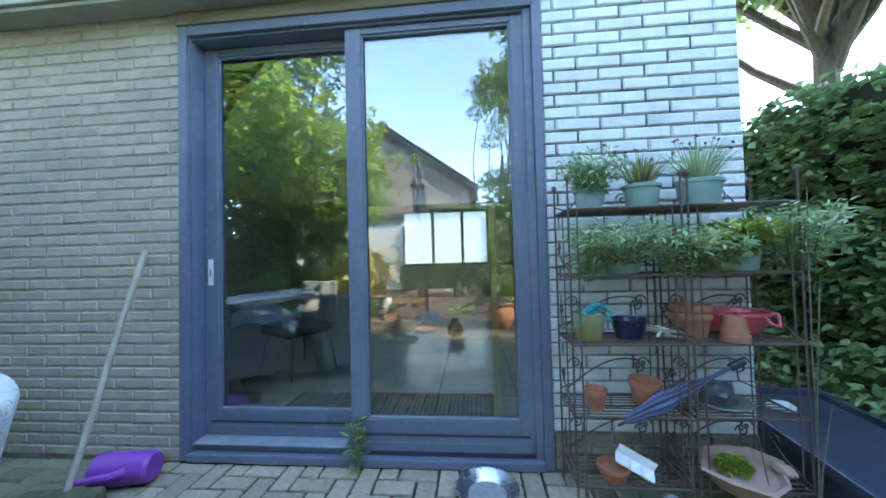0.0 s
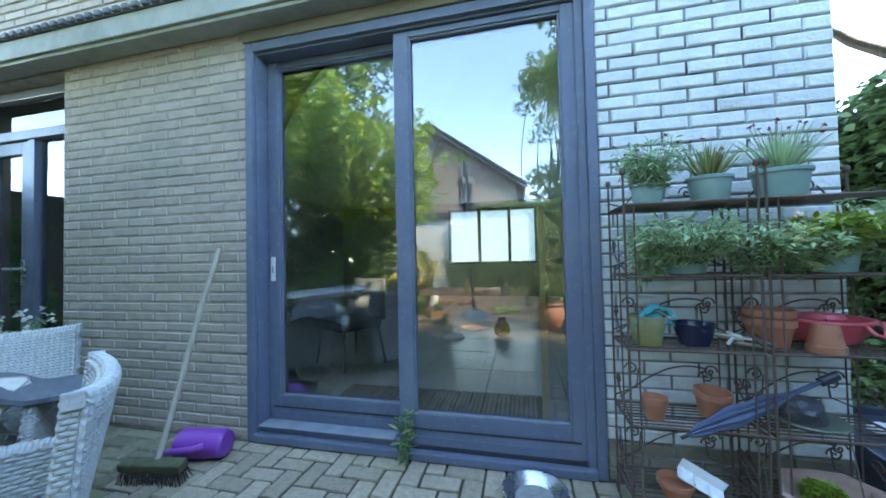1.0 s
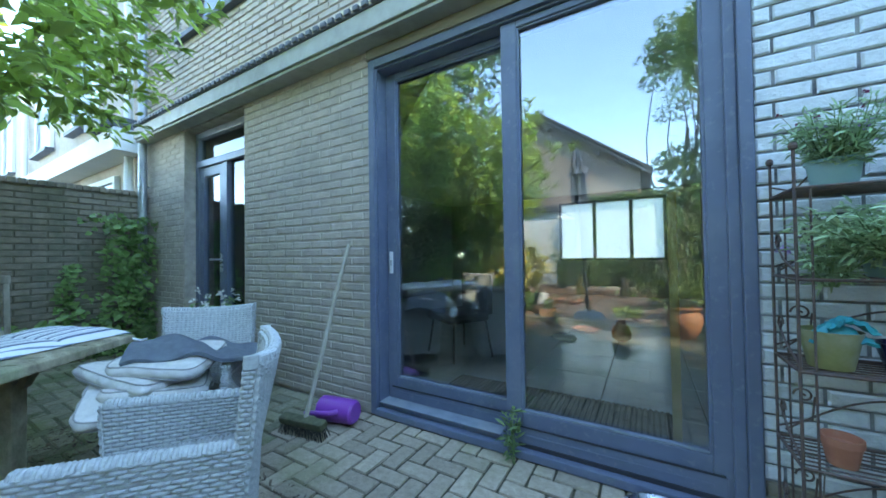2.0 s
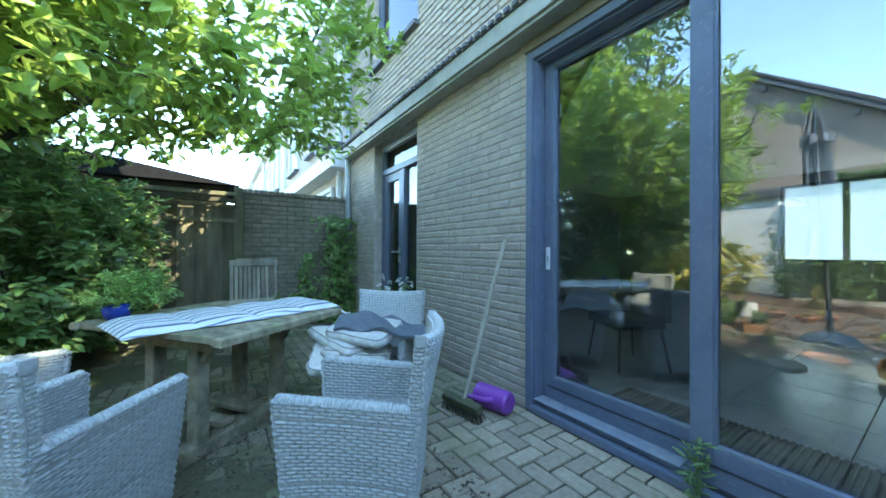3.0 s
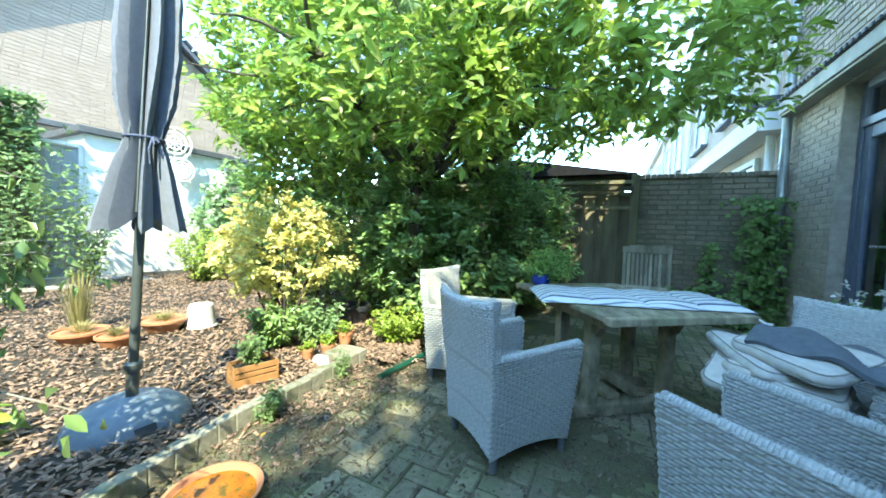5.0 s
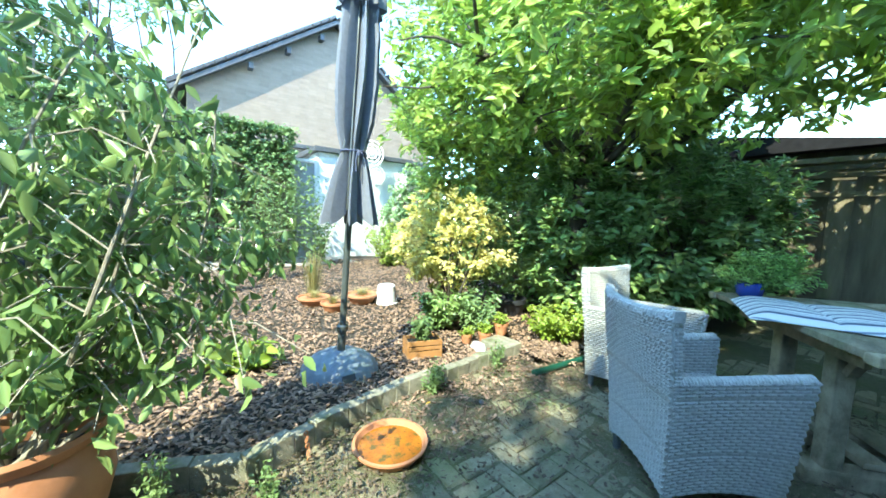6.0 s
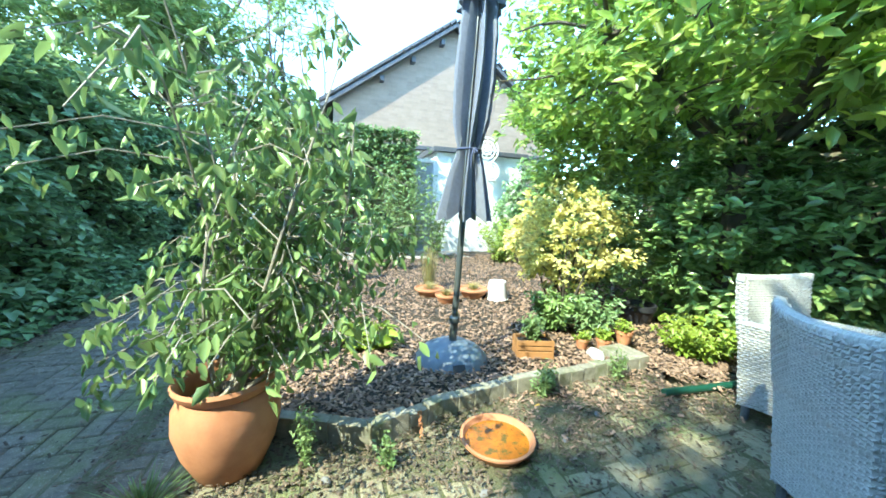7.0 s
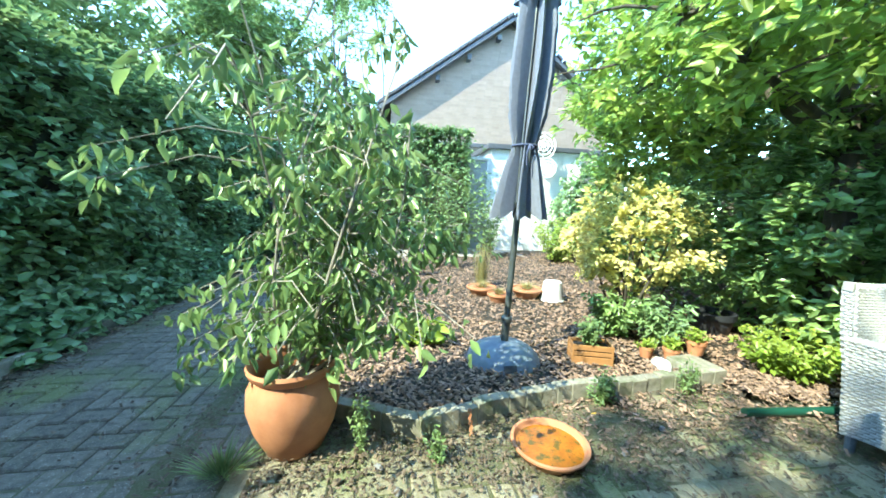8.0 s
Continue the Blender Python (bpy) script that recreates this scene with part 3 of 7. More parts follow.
tagged(part("wall_room_west", MB().box(RX0 - 0.1, RX0, RY0, RY1, 0, RZ), INT_WALL), "plain grey living-room side wall", "wall", kind="structure")
FW = (-1.95, 0.42, 0.88, 2.38)
slab_with_holes("wall_street", WEST, CORNER - 0.28, -0.05, TOP, [FW], RY1, RY1 + 0.28, INT_WALL, "street-side wall with a wide window")
window_street = thing("window_street", "wide three-part street window with white translucent blinds", "window", kind="structure")
mb = MB()
rect_frame(mb, FW[0], FW[1], FW[2], FW[3], 0.06, 0.06, 0.06, 0.06, RY1 + 0.05, RY1 + 0.15)
for fx in (0.36, 0.70):
    xm = FW[0] + (FW[1] - FW[0]) * fx
    mb.box(xm - 0.04, xm + 0.04, RY1 + 0.05, RY1 + 0.15, FW[2] + 0.06, FW[3] - 0.06)
part("window_frame", mb, FRAME, window_street)
bm_ = bpy.data.materials.new("translucent_blind")
bm_.use_nodes = True
_n, _l = bm_.node_tree.nodes, bm_.node_tree.links
_t = _n.new("ShaderNodeBsdfTranslucent")
_t.inputs["Color"].default_value = (0.47, 0.48, 0.475, 1)
_l.new(_t.outputs[0], _n["Material Output"].inputs["Surface"])
for a, b in ((0.0, 0.352), (0.368, 0.692), (0.708, 1.0)):
    w = FW[1] - FW[0]
    part("blind", MB().box(FW[0] + w * a, FW[0] + w * b, RY1 + 0.16, RY1 + 0.164, FW[2] + 0.02, FW[3] - 0.02), bm_, window_street)

door_mat = thing("doormat", "dark ribbed coir doormat just inside the sliding door", "doormat")
mb = MB().box(-1.38, 0.12, RY0 + 0.02, RY0 + 0.56, 0.02, 0.028)
part("backing", mb, MATM, door_mat)
rib = mesh_of("rib", MB().box(-0.009, 0.009, -0.26, 0.26, 0, 0.016, bev=0.003), RIBM)
for i in range(48):
    ob = new("rib", rib)
    ob.parent = door_mat
    ob.matrix_basis = pose(-1.36 + i * 0.031, RY0 + 0.29, 0.027)
vase = thing("ceramic_vase", "small brown glazed vase standing on the tiled floor", "vase", (-0.27, 4.55, 0.02))
BROWN = mat("brown_glaze", (0.16, 0.07, 0.035), (0.09, 0.04, 0.02), 9, 0.3)
part("body", MB().lathe([(0.06, 0), (0.10, 0.03), (0.11, 0.10), (0.085, 0.16), (0.05, 0.20), (0.05, 0.24), (0.042, 0.24), (0.04, 0.19), (0.0, 0.17)], 24), BROWN, vase, smooth=True)
ring = thing("pet_bowl", "flat white ring-shaped pet bowl on the tiled floor", "bowl", (-0.89, 4.36, 0.02))
part("bowl", MB().lathe([(0.10, 0), (0.145, 0.004), (0.15, 0.02), (0.135, 0.03), (0.115, 0.02), (0.0, 0.012)], 32), WHITEP, ring, smooth=True)
stand = thing("wooden_upright", "pale wooden upright board leaning just inside the glass", "board", (0.118, 2.10, 0.028))
WOODY = mat("pale_pine", (0.50, 0.36, 0.17), (0.40, 0.27, 0.12), 10, 0.6, stretch=(1, 1, 0.1), bump=0.1)
part("board", MB().box(-0.02, 0.02, -0.012, 0.012, 0, 1.34, bev=0.003), WOODY, stand)

DARKFAB = mat("charcoal_upholstery", (0.045, 0.05, 0.06), (0.06, 0.065, 0.075), 40, 0.9, bump=0.2, bscale=200)
dch = thing("dining_chair", "charcoal upholstered dining chair on thin metal legs", "chair", (-1.72, 3.18, 0.02), 150)
part("seat", MB().box(-0.25, 0.25, -0.22, 0.24, 0.36, 0.46, bev=0.03), DARKFAB, dch, smooth=True)
part("backrest", MB().box(-0.25, 0.25, -0.27, -0.20, 0.42, 0.84, bev=0.03), DARKFAB, dch, smooth=True)
for sx in (-1, 1):
    for sy in (-0.22, 0.20):
        part("leg", MB().tube([(sx * 0.21, sy * 0.9, 0.37), (sx * 0.265, sy * 1.1, 0.0)], 0.012, 8), BLACKP, dch)

# ---- back door with fanlight ----
door_2 = thing("door_2", "blue-grey glazed back door with side light and fanlight", "door", kind="structure")
x0, x1, z0, z1 = DOOR2
DY = WY + 0.12
mb = MB()
rect_frame(mb, x0, x1, 0, z1, 0.065, 0.065, 0.05, 0.07, DY, DY + 0.12)
mb.box(x0 + 0.065, x1 - 0.065, DY - 0.015, DY + 0.11, 2.07, 2.14, bev=0.006)
mb.box(-3.77, -3.70, DY, DY + 0.11, 0.05, 2.07, bev=0.005)
part("frame", mb, FRAME, door_2)
mb = MB()
rect_frame(mb, x0 + 0.068, -3.773, 0.055, 2.065, 0.09, 0.09, 0.25, 0.10, DY + 0.012, DY + 0.066)
lf = part("door_leaf", mb, FRAME, door_2)
for px0, px1, pz0, pz1 in ((x0 + 0.155, -3.86, 0.30, 1.97), (-3.70, x1 - 0.065, 0.05, 2.07), (x0 + 0.065, x1 - 0.065, 2.14, z1 - 0.07)):
    pn = part("pane", MB().box(px0, px1, DY + 0.040, DY + 0.046, pz0, pz1), GLASS, door_2, "clear pane reflecting sky and fence")
    pn.visible_shadow = False
hb = MB().box(-3.84, -3.80, DY - 0.001, DY + 0.012, 0.92, 1.12, bev=0.003)
hb.tube([(-3.82, DY, 1.05), (-3.82, DY - 0.045, 1.05), (-3.935, DY - 0.048, 1.05)], 0.010, 8)
part("door_handle", hb, METAL, lf, smooth=True)
mb = MB().box(x0 - 0.02, x1 + 0.02, WY - 0.03, WY + 0.14, -0.03, 0.045, bev=0.01)
part("threshold", mb, STONE, door_2)

# ---- ledge (cornice) between the storeys ----
ledge = thing("cornice", "cream-painted timber cornice with dark lead flashing between the storeys", "cornice", kind="structure")
mb = MB().box(WEST + 0.10, CORNER - 0.94, WY - 0.155, WY + 0.0, 2.50, 2.63, bev=0.008)
part("fascia", mb, CREAM, ledge)
mb = MB().box(WEST + 0.10, CORNER - 0.94, WY - 0.135, WY - 0.002, 2.475, 2.498, bev=0.004)
part("soffit", mb, CREAM, ledge)
mb = MB().add([(WEST + 0.10, WY - 0.16, 2.632), (CORNER - 0.94, WY - 0.16, 2.632), (CORNER - 0.94, WY - 0.002, 2.69), (WEST + 0.10, WY - 0.002, 2.69),
               (WEST + 0.10, WY - 0.16, 2.645), (CORNER - 0.94, WY - 0.16, 2.645), (CORNER - 0.94, WY - 0.002, 2.71), (WEST + 0.10, WY - 0.002, 2.71)],
              [(0, 1, 2, 3), (7, 6, 5, 4), (0, 4, 5, 1), (1, 5, 6, 2), (2, 6, 7, 3), (3, 7, 4, 0)])
part("flashing", mb, LEAD, ledge)
mb = MB().box(DOOR[0] - 0.01, DOOR[1] + 0.01, WY - 0.02, WY + 0.011, 2.402, 2.473, bev=0.005)
part("lintel_board", mb, LINTEL, ledge, "bare weathered brown timber board")
db = MB()
for k in range(74):
    x = WEST + 0.14 + k * 0.077
    db.box(x, x + 0.050, WY - 0.185, WY - 0.159, 2.636, 2.672, bev=0.01)
part("drip_strip", db, LEAD, ledge, "scalloped dark lead edge")

# first-floor window
window_1 = thing("window_1", "dark-framed first-floor window with a dark sill", "window", kind="structure")
x0, x1, z0, z1 = WIN_UP
mb = rect_frame(MB(), x0, x1, z0, z1, 0.07, 0.07, 0.07, 0.07, WY + 0.08, WY + 0.18)
part("window_frame", mb, FRAME, window_1)
part("window_sill", MB().box(x0 - 0.04, x1 + 0.04, WY - 0.06, WY + 0.08, z0 - 0.05, z0 + 0.002, bev=0.006), LEAD, window_1)
pn = part("pane", MB().box(x0 + 0.07, x1 - 0.07, WY + 0.12, WY + 0.126, z0 + 0.07, z1 - 0.07), GLASS, window_1)
tagged(part("ceiling_upper", MB().box(WEST, CORNER, RY0, RY1, TOP - 0.1, TOP - 0.002), PLASTER), "plain ceiling of the upper storey", "ceiling", kind="structure")
tagged(part("wall_party", MB().box(WEST - 0.15, WEST, WY + 0.05, 9.5, -0.05, TOP + 1.0), BRICK_J), "party wall to the neighbour", "wall", kind="structure")

# downpipe
pipe = thing("downpipe", "grey zinc downpipe beside the garden wall", "downpipe", (-5.27, WY - 0.06, 0))
part("pipe", MB().tube([(0, 0, 0), (0, 0, 5.2)], 0.045, 14), ZINC, pipe, smooth=True)
for z in (0.7, 1.95, 3.4, 4.6):
    part("bracket", MB().lathe([(0.05, z - 0.012), (0.055, z - 0.012), (0.055, z + 0.012), (0.05, z + 0.012)], 14).box(-0.01, 0.01, 0.045, 0.075, z - 0.01, z + 0.01), ZINC, pipe)

# ---- garden wall and timber fence on the west side ----
GW_Y0 = 0.27
garden_wall = tagged(part("garden_wall", MB().box(WEST - 0.105, WEST - 0.012, GW_Y0, WY, -0.05, 1.84), WALL_MORTAR), "old mossy brick garden wall with a brick-on-edge coping", "wall", kind="structure")
turn = Matrix.Translation((WEST - 0.012, 0, 0)) @ pose(0, 0, 0, 0, 0, 90)     # local x runs along +y, the face looks to +x
brick_face(garden_wall, brick_cells(GW_Y0, WY - 0.02, 0.0, 1.82, C=0.065), 0.0, BRICK_D, BRICK_D, C=0.065, m=turn)
cop = mesh_of("coping_brick", MB().box(-0.028, 0.028, -0.07, 0.07, 0, 0.055, bev=0.006), BRICK_D)
for i in range(22):
    ob = new("coping_brick", cop)
    ob.parent = garden_wall
    ob.matrix_basis = pose(WEST - 0.055, GW_Y0 + 0.03 + i * 0.066, 1.84, random.uniform(-1.5, 1.5), 0, 90 + random.uniform(-2, 2))
fence = thing("fence", "weathered board fence with heavy posts and a trellis strip", "fence")
fb = MB().box(-0.012, 0.012, -0.085, 0.085, 0, 1.62, bev=0.004)
fme = mesh_of("board", fb, FENCE)
for i in range(30):
    ob = new("board", fme)
    ob.parent = fence
    ob.matrix_basis = pose(WEST + 0.015 + (i % 2) * 0.034, GW_Y0 - 0.16 - i * 0.15, random.uniform(-0.03, 0.02), random.uniform(-0.8, 0.8), random.uniform(-0.8, 0.8), 0)
pme = mesh_of("post", MB().box(-0.05, 0.05, -0.05, 0.05, 0, 1.9, bev=0.008), FENCE)
for i in range(4):
    ob = new("post", pme)
    ob.parent = fence
    ob.matrix_basis = pose(WEST + 0.02, GW_Y0 - 0.05 - i * 1.5, 0, 0, 0, random.uniform(-3, 3))
rme = mesh_of("rail", MB().box(-0.015, 0.015, -0.74, 0.74, -0.025, 0.025, bev=0.004), FENCE)
for i in range(3):
    for z in (0.35, 1.45, 1.64, 1.72, 1.80):
        ob = new("rail", rme)
        ob.parent = fence
        ob.matrix_basis = pose(WEST + 0.065, GW_Y0 - 0.81 - i * 1.5, z, random.uniform(-0.6, 0.6), 0, 0)
# shed roof line beyond the fence
shed = thing("shed", "dark low garden shed beyond the fence", "shed", (WEST - 1.3, -1.3, 0))
part("wall", MB().box(-0.9, 0.9, -1.5, 1.4, 0, 1.96), FENCE, shed)
part("roof", MB().add([(-1.1, -1.7, 1.96), (1.1, -1.7, 1.96), (1.1, -0.2, 2.24), (-1.1, -0.2, 2.24), (1.1, 1.55, 1.96), (-1.1, 1.55, 1.96)], [(0, 1, 2, 3), (3, 2, 4, 5), (0, 3, 5), (1, 4, 2), (0, 5, 4, 1)]), BITUMEN, shed)

# ---- planting bed, kerbs, paving ----
KERB_LINE = [(-2.06, -1.72), (-1.42, -1.68), (-0.98, -1.65), (-0.56, -1.58), (-0.17, -1.44), (0.06, -1.53), (0.30, -1.66), (0.55, -1.95), (0.68, -2.6), (0.74, -4.5), (0.75, -7.0)]


def along(line, step):
    """Points and headings at even steps along a polyline."""
    out, left = [], 0.0
    for a, b in zip(line, line[1:]):
        a, b = Vector(a), Vector(b)
        L = (b - a).length
        t = left
        while t < L:
            p = a.lerp(b, t / L)
            out.append((p.x, p.y, math.degrees(math.atan2(b.y - a.y, b.x - a.x))))
            t += step
        left = t - L
    return out


def bed_side(x, y):
    """Greater than zero inside the bed."""
    for a, b in zip(KERB_LINE, KERB_LINE[1:]):
        if a[0] <= x <= b[0]:
            return a[1] + (b[1] - a[1]) * (x - a[0]) / (b[0] - a[0] + 1e-9) - y
    return (-1.45 - y) if x < KERB_LINE[0][0] else -1.0


kerb = thing("kerb", "mossy grey concrete edging stones round the planting bed", "kerb", kind="structure")
kme = mesh_of("kerb_stone", MB().box(-0.049, 0.049, -0.032, 0.032, -0.06, 0.105, bev=0.006), KERB)
kme2 = mesh_of("kerb_stone", MB().box(-0.122, 0.122, -0.032, 0.032, -0.06, 0.105, bev=0.006), KERB)
for x, y, a in along(KERB_LINE[:5], 0.099):
    ob = new("kerb_stone", kme)
    ob.parent = kerb
    ob.matrix_basis = pose(x, y, random.uniform(-0.012, 0.008), random.uniform(-3, 3), random.uniform(-2, 2), a + random.uniform(-3, 3))
for x, y, a in along(KERB_LINE[4:], 0.245)[0:]:
    ob = new("kerb_stone", kme2)
    ob.parent = kerb
    ob.matrix_basis = pose(x + 0.06, y - 0.05, random.uniform(-0.012, 0.008), random.uniform(-3, 3), random.uniform(-2, 2), a + random.uniform(-3, 3))
ob = new("kerb_stone", mesh_of("kerb_stone", MB().box(-0.11, 0.11, -0.11, 0.10, -0.06, 0.10, bev=0.008), KERB))
ob.parent = kerb
ob.matrix_basis = pose(-2.0, -1.82, 0, 0, 0, 4)
kerb_path = thing("path_kerb", "low weathered edging along the path below the ivy hedge", "kerb", kind="structure")
for x, y, a in along([(2.22, 2.6), (2.22, -2.2), (2.26, -4.0), (2.36, -8.0)], 0.50):
    ob = new("edging", bpy.data.meshes.get("edging") or mesh_of("edging", MB().box(-0.245, 0.245, -0.03, 0.03, -0.06, 0.075, bev=0.01), KERB))
    ob.parent = kerb_path
    ob.matrix_basis = pose(x, y, random.uniform(-0.01, 0.01), random.uniform(-3, 3), 0, a)

# bed soil, slightly raised and uneven
mb = MB()
mb.grid(lambda u, v: (-6.2 + 6.95 * u, -9.0 + 7.45 * v, 0.035 + 0.035 * noise.noise(Vector((u * 9, v * 9, 0))) if bed_side(-6.2 + 6.95 * u, -9.0 + 7.45 * v) > 0.02 else -0.06), 90, 90)
tagged(part("planting_bed", mb, EARTH, smooth=True), "dark earth bed under bark chippings", "soil", kind="structure")

# bark chips: flat, torn flakes
def flakes(name, n, region, material, zoff, lo, hi, label, thick=0.006):
    pts = []
    while len(pts) < n:
        x, y = region()
        if x is not None:
            pts.append((x, y))
    vs, fs = [], []
    for x, y in pts:
        L, W = random.uniform(lo, hi), random.uniform(lo * 0.4, hi * 0.45)
        m = pose(x, y, zoff(x, y) + random.uniform(0, 0.022), random.uniform(-32, 32), random.uniform(-32, 32), random.uniform(0, 360))
        o = len(vs)
        w = [random.uniform(0.7, 1.1) for _ in range(4)]
        loc = [(-L / 2, -W / 2 * w[0], 0), (L / 2 * w[1], -W / 2, 0), (L / 2, W / 2 * w[2], 0), (-L / 2 * w[3], W / 2, 0), (0, 0, thick)]
        vs += [tuple(m @ Vector(p)) for p in loc]
        fs += [(o, o + 1, o + 4), (o + 1, o + 2, o + 4), (o + 2, o + 3, o + 4), (o + 3, o, o + 4)]
    me = bpy.data.meshes.new(name)
    me.from_pydata(vs, [], fs)
    me.materials.append(material)
    return tagged(new(name, me), label, "bark chips", kind="stuff")


def bed_region():
    x, y = random.uniform(-5.0, 0.75), -1.45 - random.random() ** 1.7 * 6.0
    return (x, y) if bed_side(x, y) > 0.03 else (None, None)


flakes("bark_chips", 34000, bed_region, CHIP, lambda x, y: 0.035 + 0.035 * noise.noise(Vector(((x + 6.2) / 6.95 * 9, (y + 9) / 7.45 * 9, 0))), 0.018, 0.052, "dry brown bark chippings scattered over the bed")


def litter_region():
    x = random.uniform(-3.2, 2.2)
    y = (random.gauss(-1.42, 0.22) if random.random() < 0.5 else random.uniform(-1.4, 1.0)) if x < 0.5 else random.uniform(-6, 1.2)
    if x >= 0.5:
        x = 2.16 - abs(random.gauss(0, 0.12)) if random.random() < 0.5 else (0.75 + abs(random.gauss(0, 0.12)) if random.random() < 0.5 else random.uniform(0.6, 2.1))
    return (x, y) if bed_side(x, y) < -0.02 and y < 1.6 else (None, None)


def spill_region():
    x, y = random.uniform(-3.3, -0.9), random.gauss(-1.52, 0.16)
    return (x, y) if bed_side(x, y) < 0.0 or x < -2.06 else (None, None)


flakes("spilled_bark", 1500, spill_region, CHIP, lambda x, y: 0.006 if x > -2.1 else 0.03, 0.012, 0.045, "bark chippings spilled over the edge of the paving", 0.004)
flakes("leaf_litter", 20000, litter_region, LITTER, lambda x, y: 0.004, 0.007, 0.030, "crumbs of bark and dry leaf on the paving", 0.003)

# paving, 20 x 10 cm blocks in herringbone
# moss and dirt that fills the joints and spreads over the blocks in patches
def moss_z(u, v):
    x, y = -5.2 + 7.35 * u, -6.2 + 7.93 * v
    far = min(1.0, max(0.0, (0.9 - y) * 0.9)) * min(1.0, max(0.0, (0.6 - x) * 1.0))
    h = 0.020 * noise.noise(Vector((x * 1.4, y * 1.4, 4))) + 0.009 * noise.noise(Vector((x * 6, y * 6, 1))) + 0.005 * noise.noise(Vector((x * 25, y * 25, 2)))
    deep = -0.008 if x > 0.62 and y < 0.9 else (-0.026 if y > 0.6 and x > -2.0 else 0.0)
    side = 0.014 * max(0.0, 1 - abs(x - 1.95) * 3.5, 1 - abs(x - 0.85) * 3.5) if x > 0.5 else 0.0
    edge = 0.010 * max(0.0, 1 - abs(y + 1.35) * 3)
    return (x, y, -0.013 + max(-0.006, h) * far * 1.3 + 0.006 * far + edge + side + deep if bed_side(x, y) < 0.03 else -0.03)


mb = MB().grid(moss_z, 300, 320)
tagged(part("moss", mb, MOSS, smooth=True), "moss and fine dirt filling the paving joints", "moss", kind="stuff")

paving = thing("pavement", "mossy grey concrete block paving laid in herringbone", "pavement", kind="structure")


def worn_paver(a, b, seed):
    """A paving block with rounded, chipped edges."""
    rr = random.Random(seed)
    bm = bmesh.new()
    bmesh.ops.create_cube(bm, size=1.0)
    bmesh.ops.scale(bm, vec=(2 * a, 2 * b, 0.045), verts=bm.verts)
    bmesh.ops.bevel(bm, geom=bm.edges[:], offset=0.009, segments=2, affect="EDGES", profile=0.6)
    for v in bm.verts:
        v.co.x += rr.uniform(-0.0025, 0.0025)
        v.co.y += rr.uniform(-0.0025, 0.0025)
        v.co.z += -0.0225 + rr.uniform(-0.0012, 0.0012)
    me = bpy.data.meshes.new("paver")
    bm.to_mesh(me)
    bm.free()
    me.materials.append(PAVER)
    return me


paver_mes = [worn_paver(0.0945, 0.0445, k) for k in range(6)]
half_me = worn_paver(0.0445, 0.0445, 9)
U = 0.1
rest = {"patio": MB(), "path": MB()}


def lay(cx, cy, rz, half=False):
    if not (-5.25 < cx < 2.16 and -8.0 < cy < WY - 0.03):
        return
    if bed_side(cx, cy) > -0.03 and cx < 0.72:
        return
    onpath = cx > 0.55 and cy < 0.9
    z = -0.004 + 0.009 * noise.noise(Vector((cx * 1.3, cy * 1.3, 3))) + random.uniform(-0.002, 0.002)
    rx, ry = random.uniform(-1.1, 1.1), random.uniform(-1.1, 1.1)
    near = -1.95 < cx < 0.45 and 0.55 < cy
    if near:
        ob = new("paver", half_me if half else random.choice(paver_mes))
        ob.parent = paving
        ob.matrix_basis = pose(cx, cy, z, rx, ry, rz + random.uniform(-0.8, 0.8))
    else:
        a, b, e = (0.0955 if not half else 0.0455), 0.0455, 0.008
        m = pose(cx, cy, z, rx, ry, rz + random.uniform(-0.8, 0.8))
        vs = [(-a, -b, -0.03), (a, -b, -0.03), (a, b, -0.03), (-a, b, -0.03), (-a, -b, -e), (a, -b, -e), (a, b, -e), (-a, b, -e), (-a + e, -b + e, 0), (a - e, -b + e, 0), (a - e, b - e, 0), (-a + e, b - e, 0)]
        rest["path" if onpath else "patio"].add([m @ Vector(p) for p in vs], [(0, 1, 5, 4), (1, 2, 6, 5), (2, 3, 7, 6), (3, 0, 4, 7), (4, 5, 9, 8), (5, 6, 10, 9), (6, 7, 11, 10), (7, 4, 8, 11), (8, 9, 10, 11)])


for i in range(-60, 60):
    for j in range(-90, 30):
        k = (i - j) % 4
        if k == 0:
            lay((i + 1) * U, (j + 0.5) * U + 0.045, 0)
        if k == 3:
            if j == 16:
                lay((i + 0.5) * U, (j + 0.5) * U + 0.045, 90, True)
            else:
                lay((i + 0.5) * U, (j + 1) * U + 0.045, 90)
for nm, mt in (("patio", PAVER_J), ("path", PAVER_P)):
    me = bpy.data.meshes.new("paving_field")
    me.from_pydata(rest[nm].v, [], rest[nm].f)
    me.materials.append(mt)
    ob = new("paving_field", me)
    ob.parent = paving
    tagged(ob, kind="stuff")

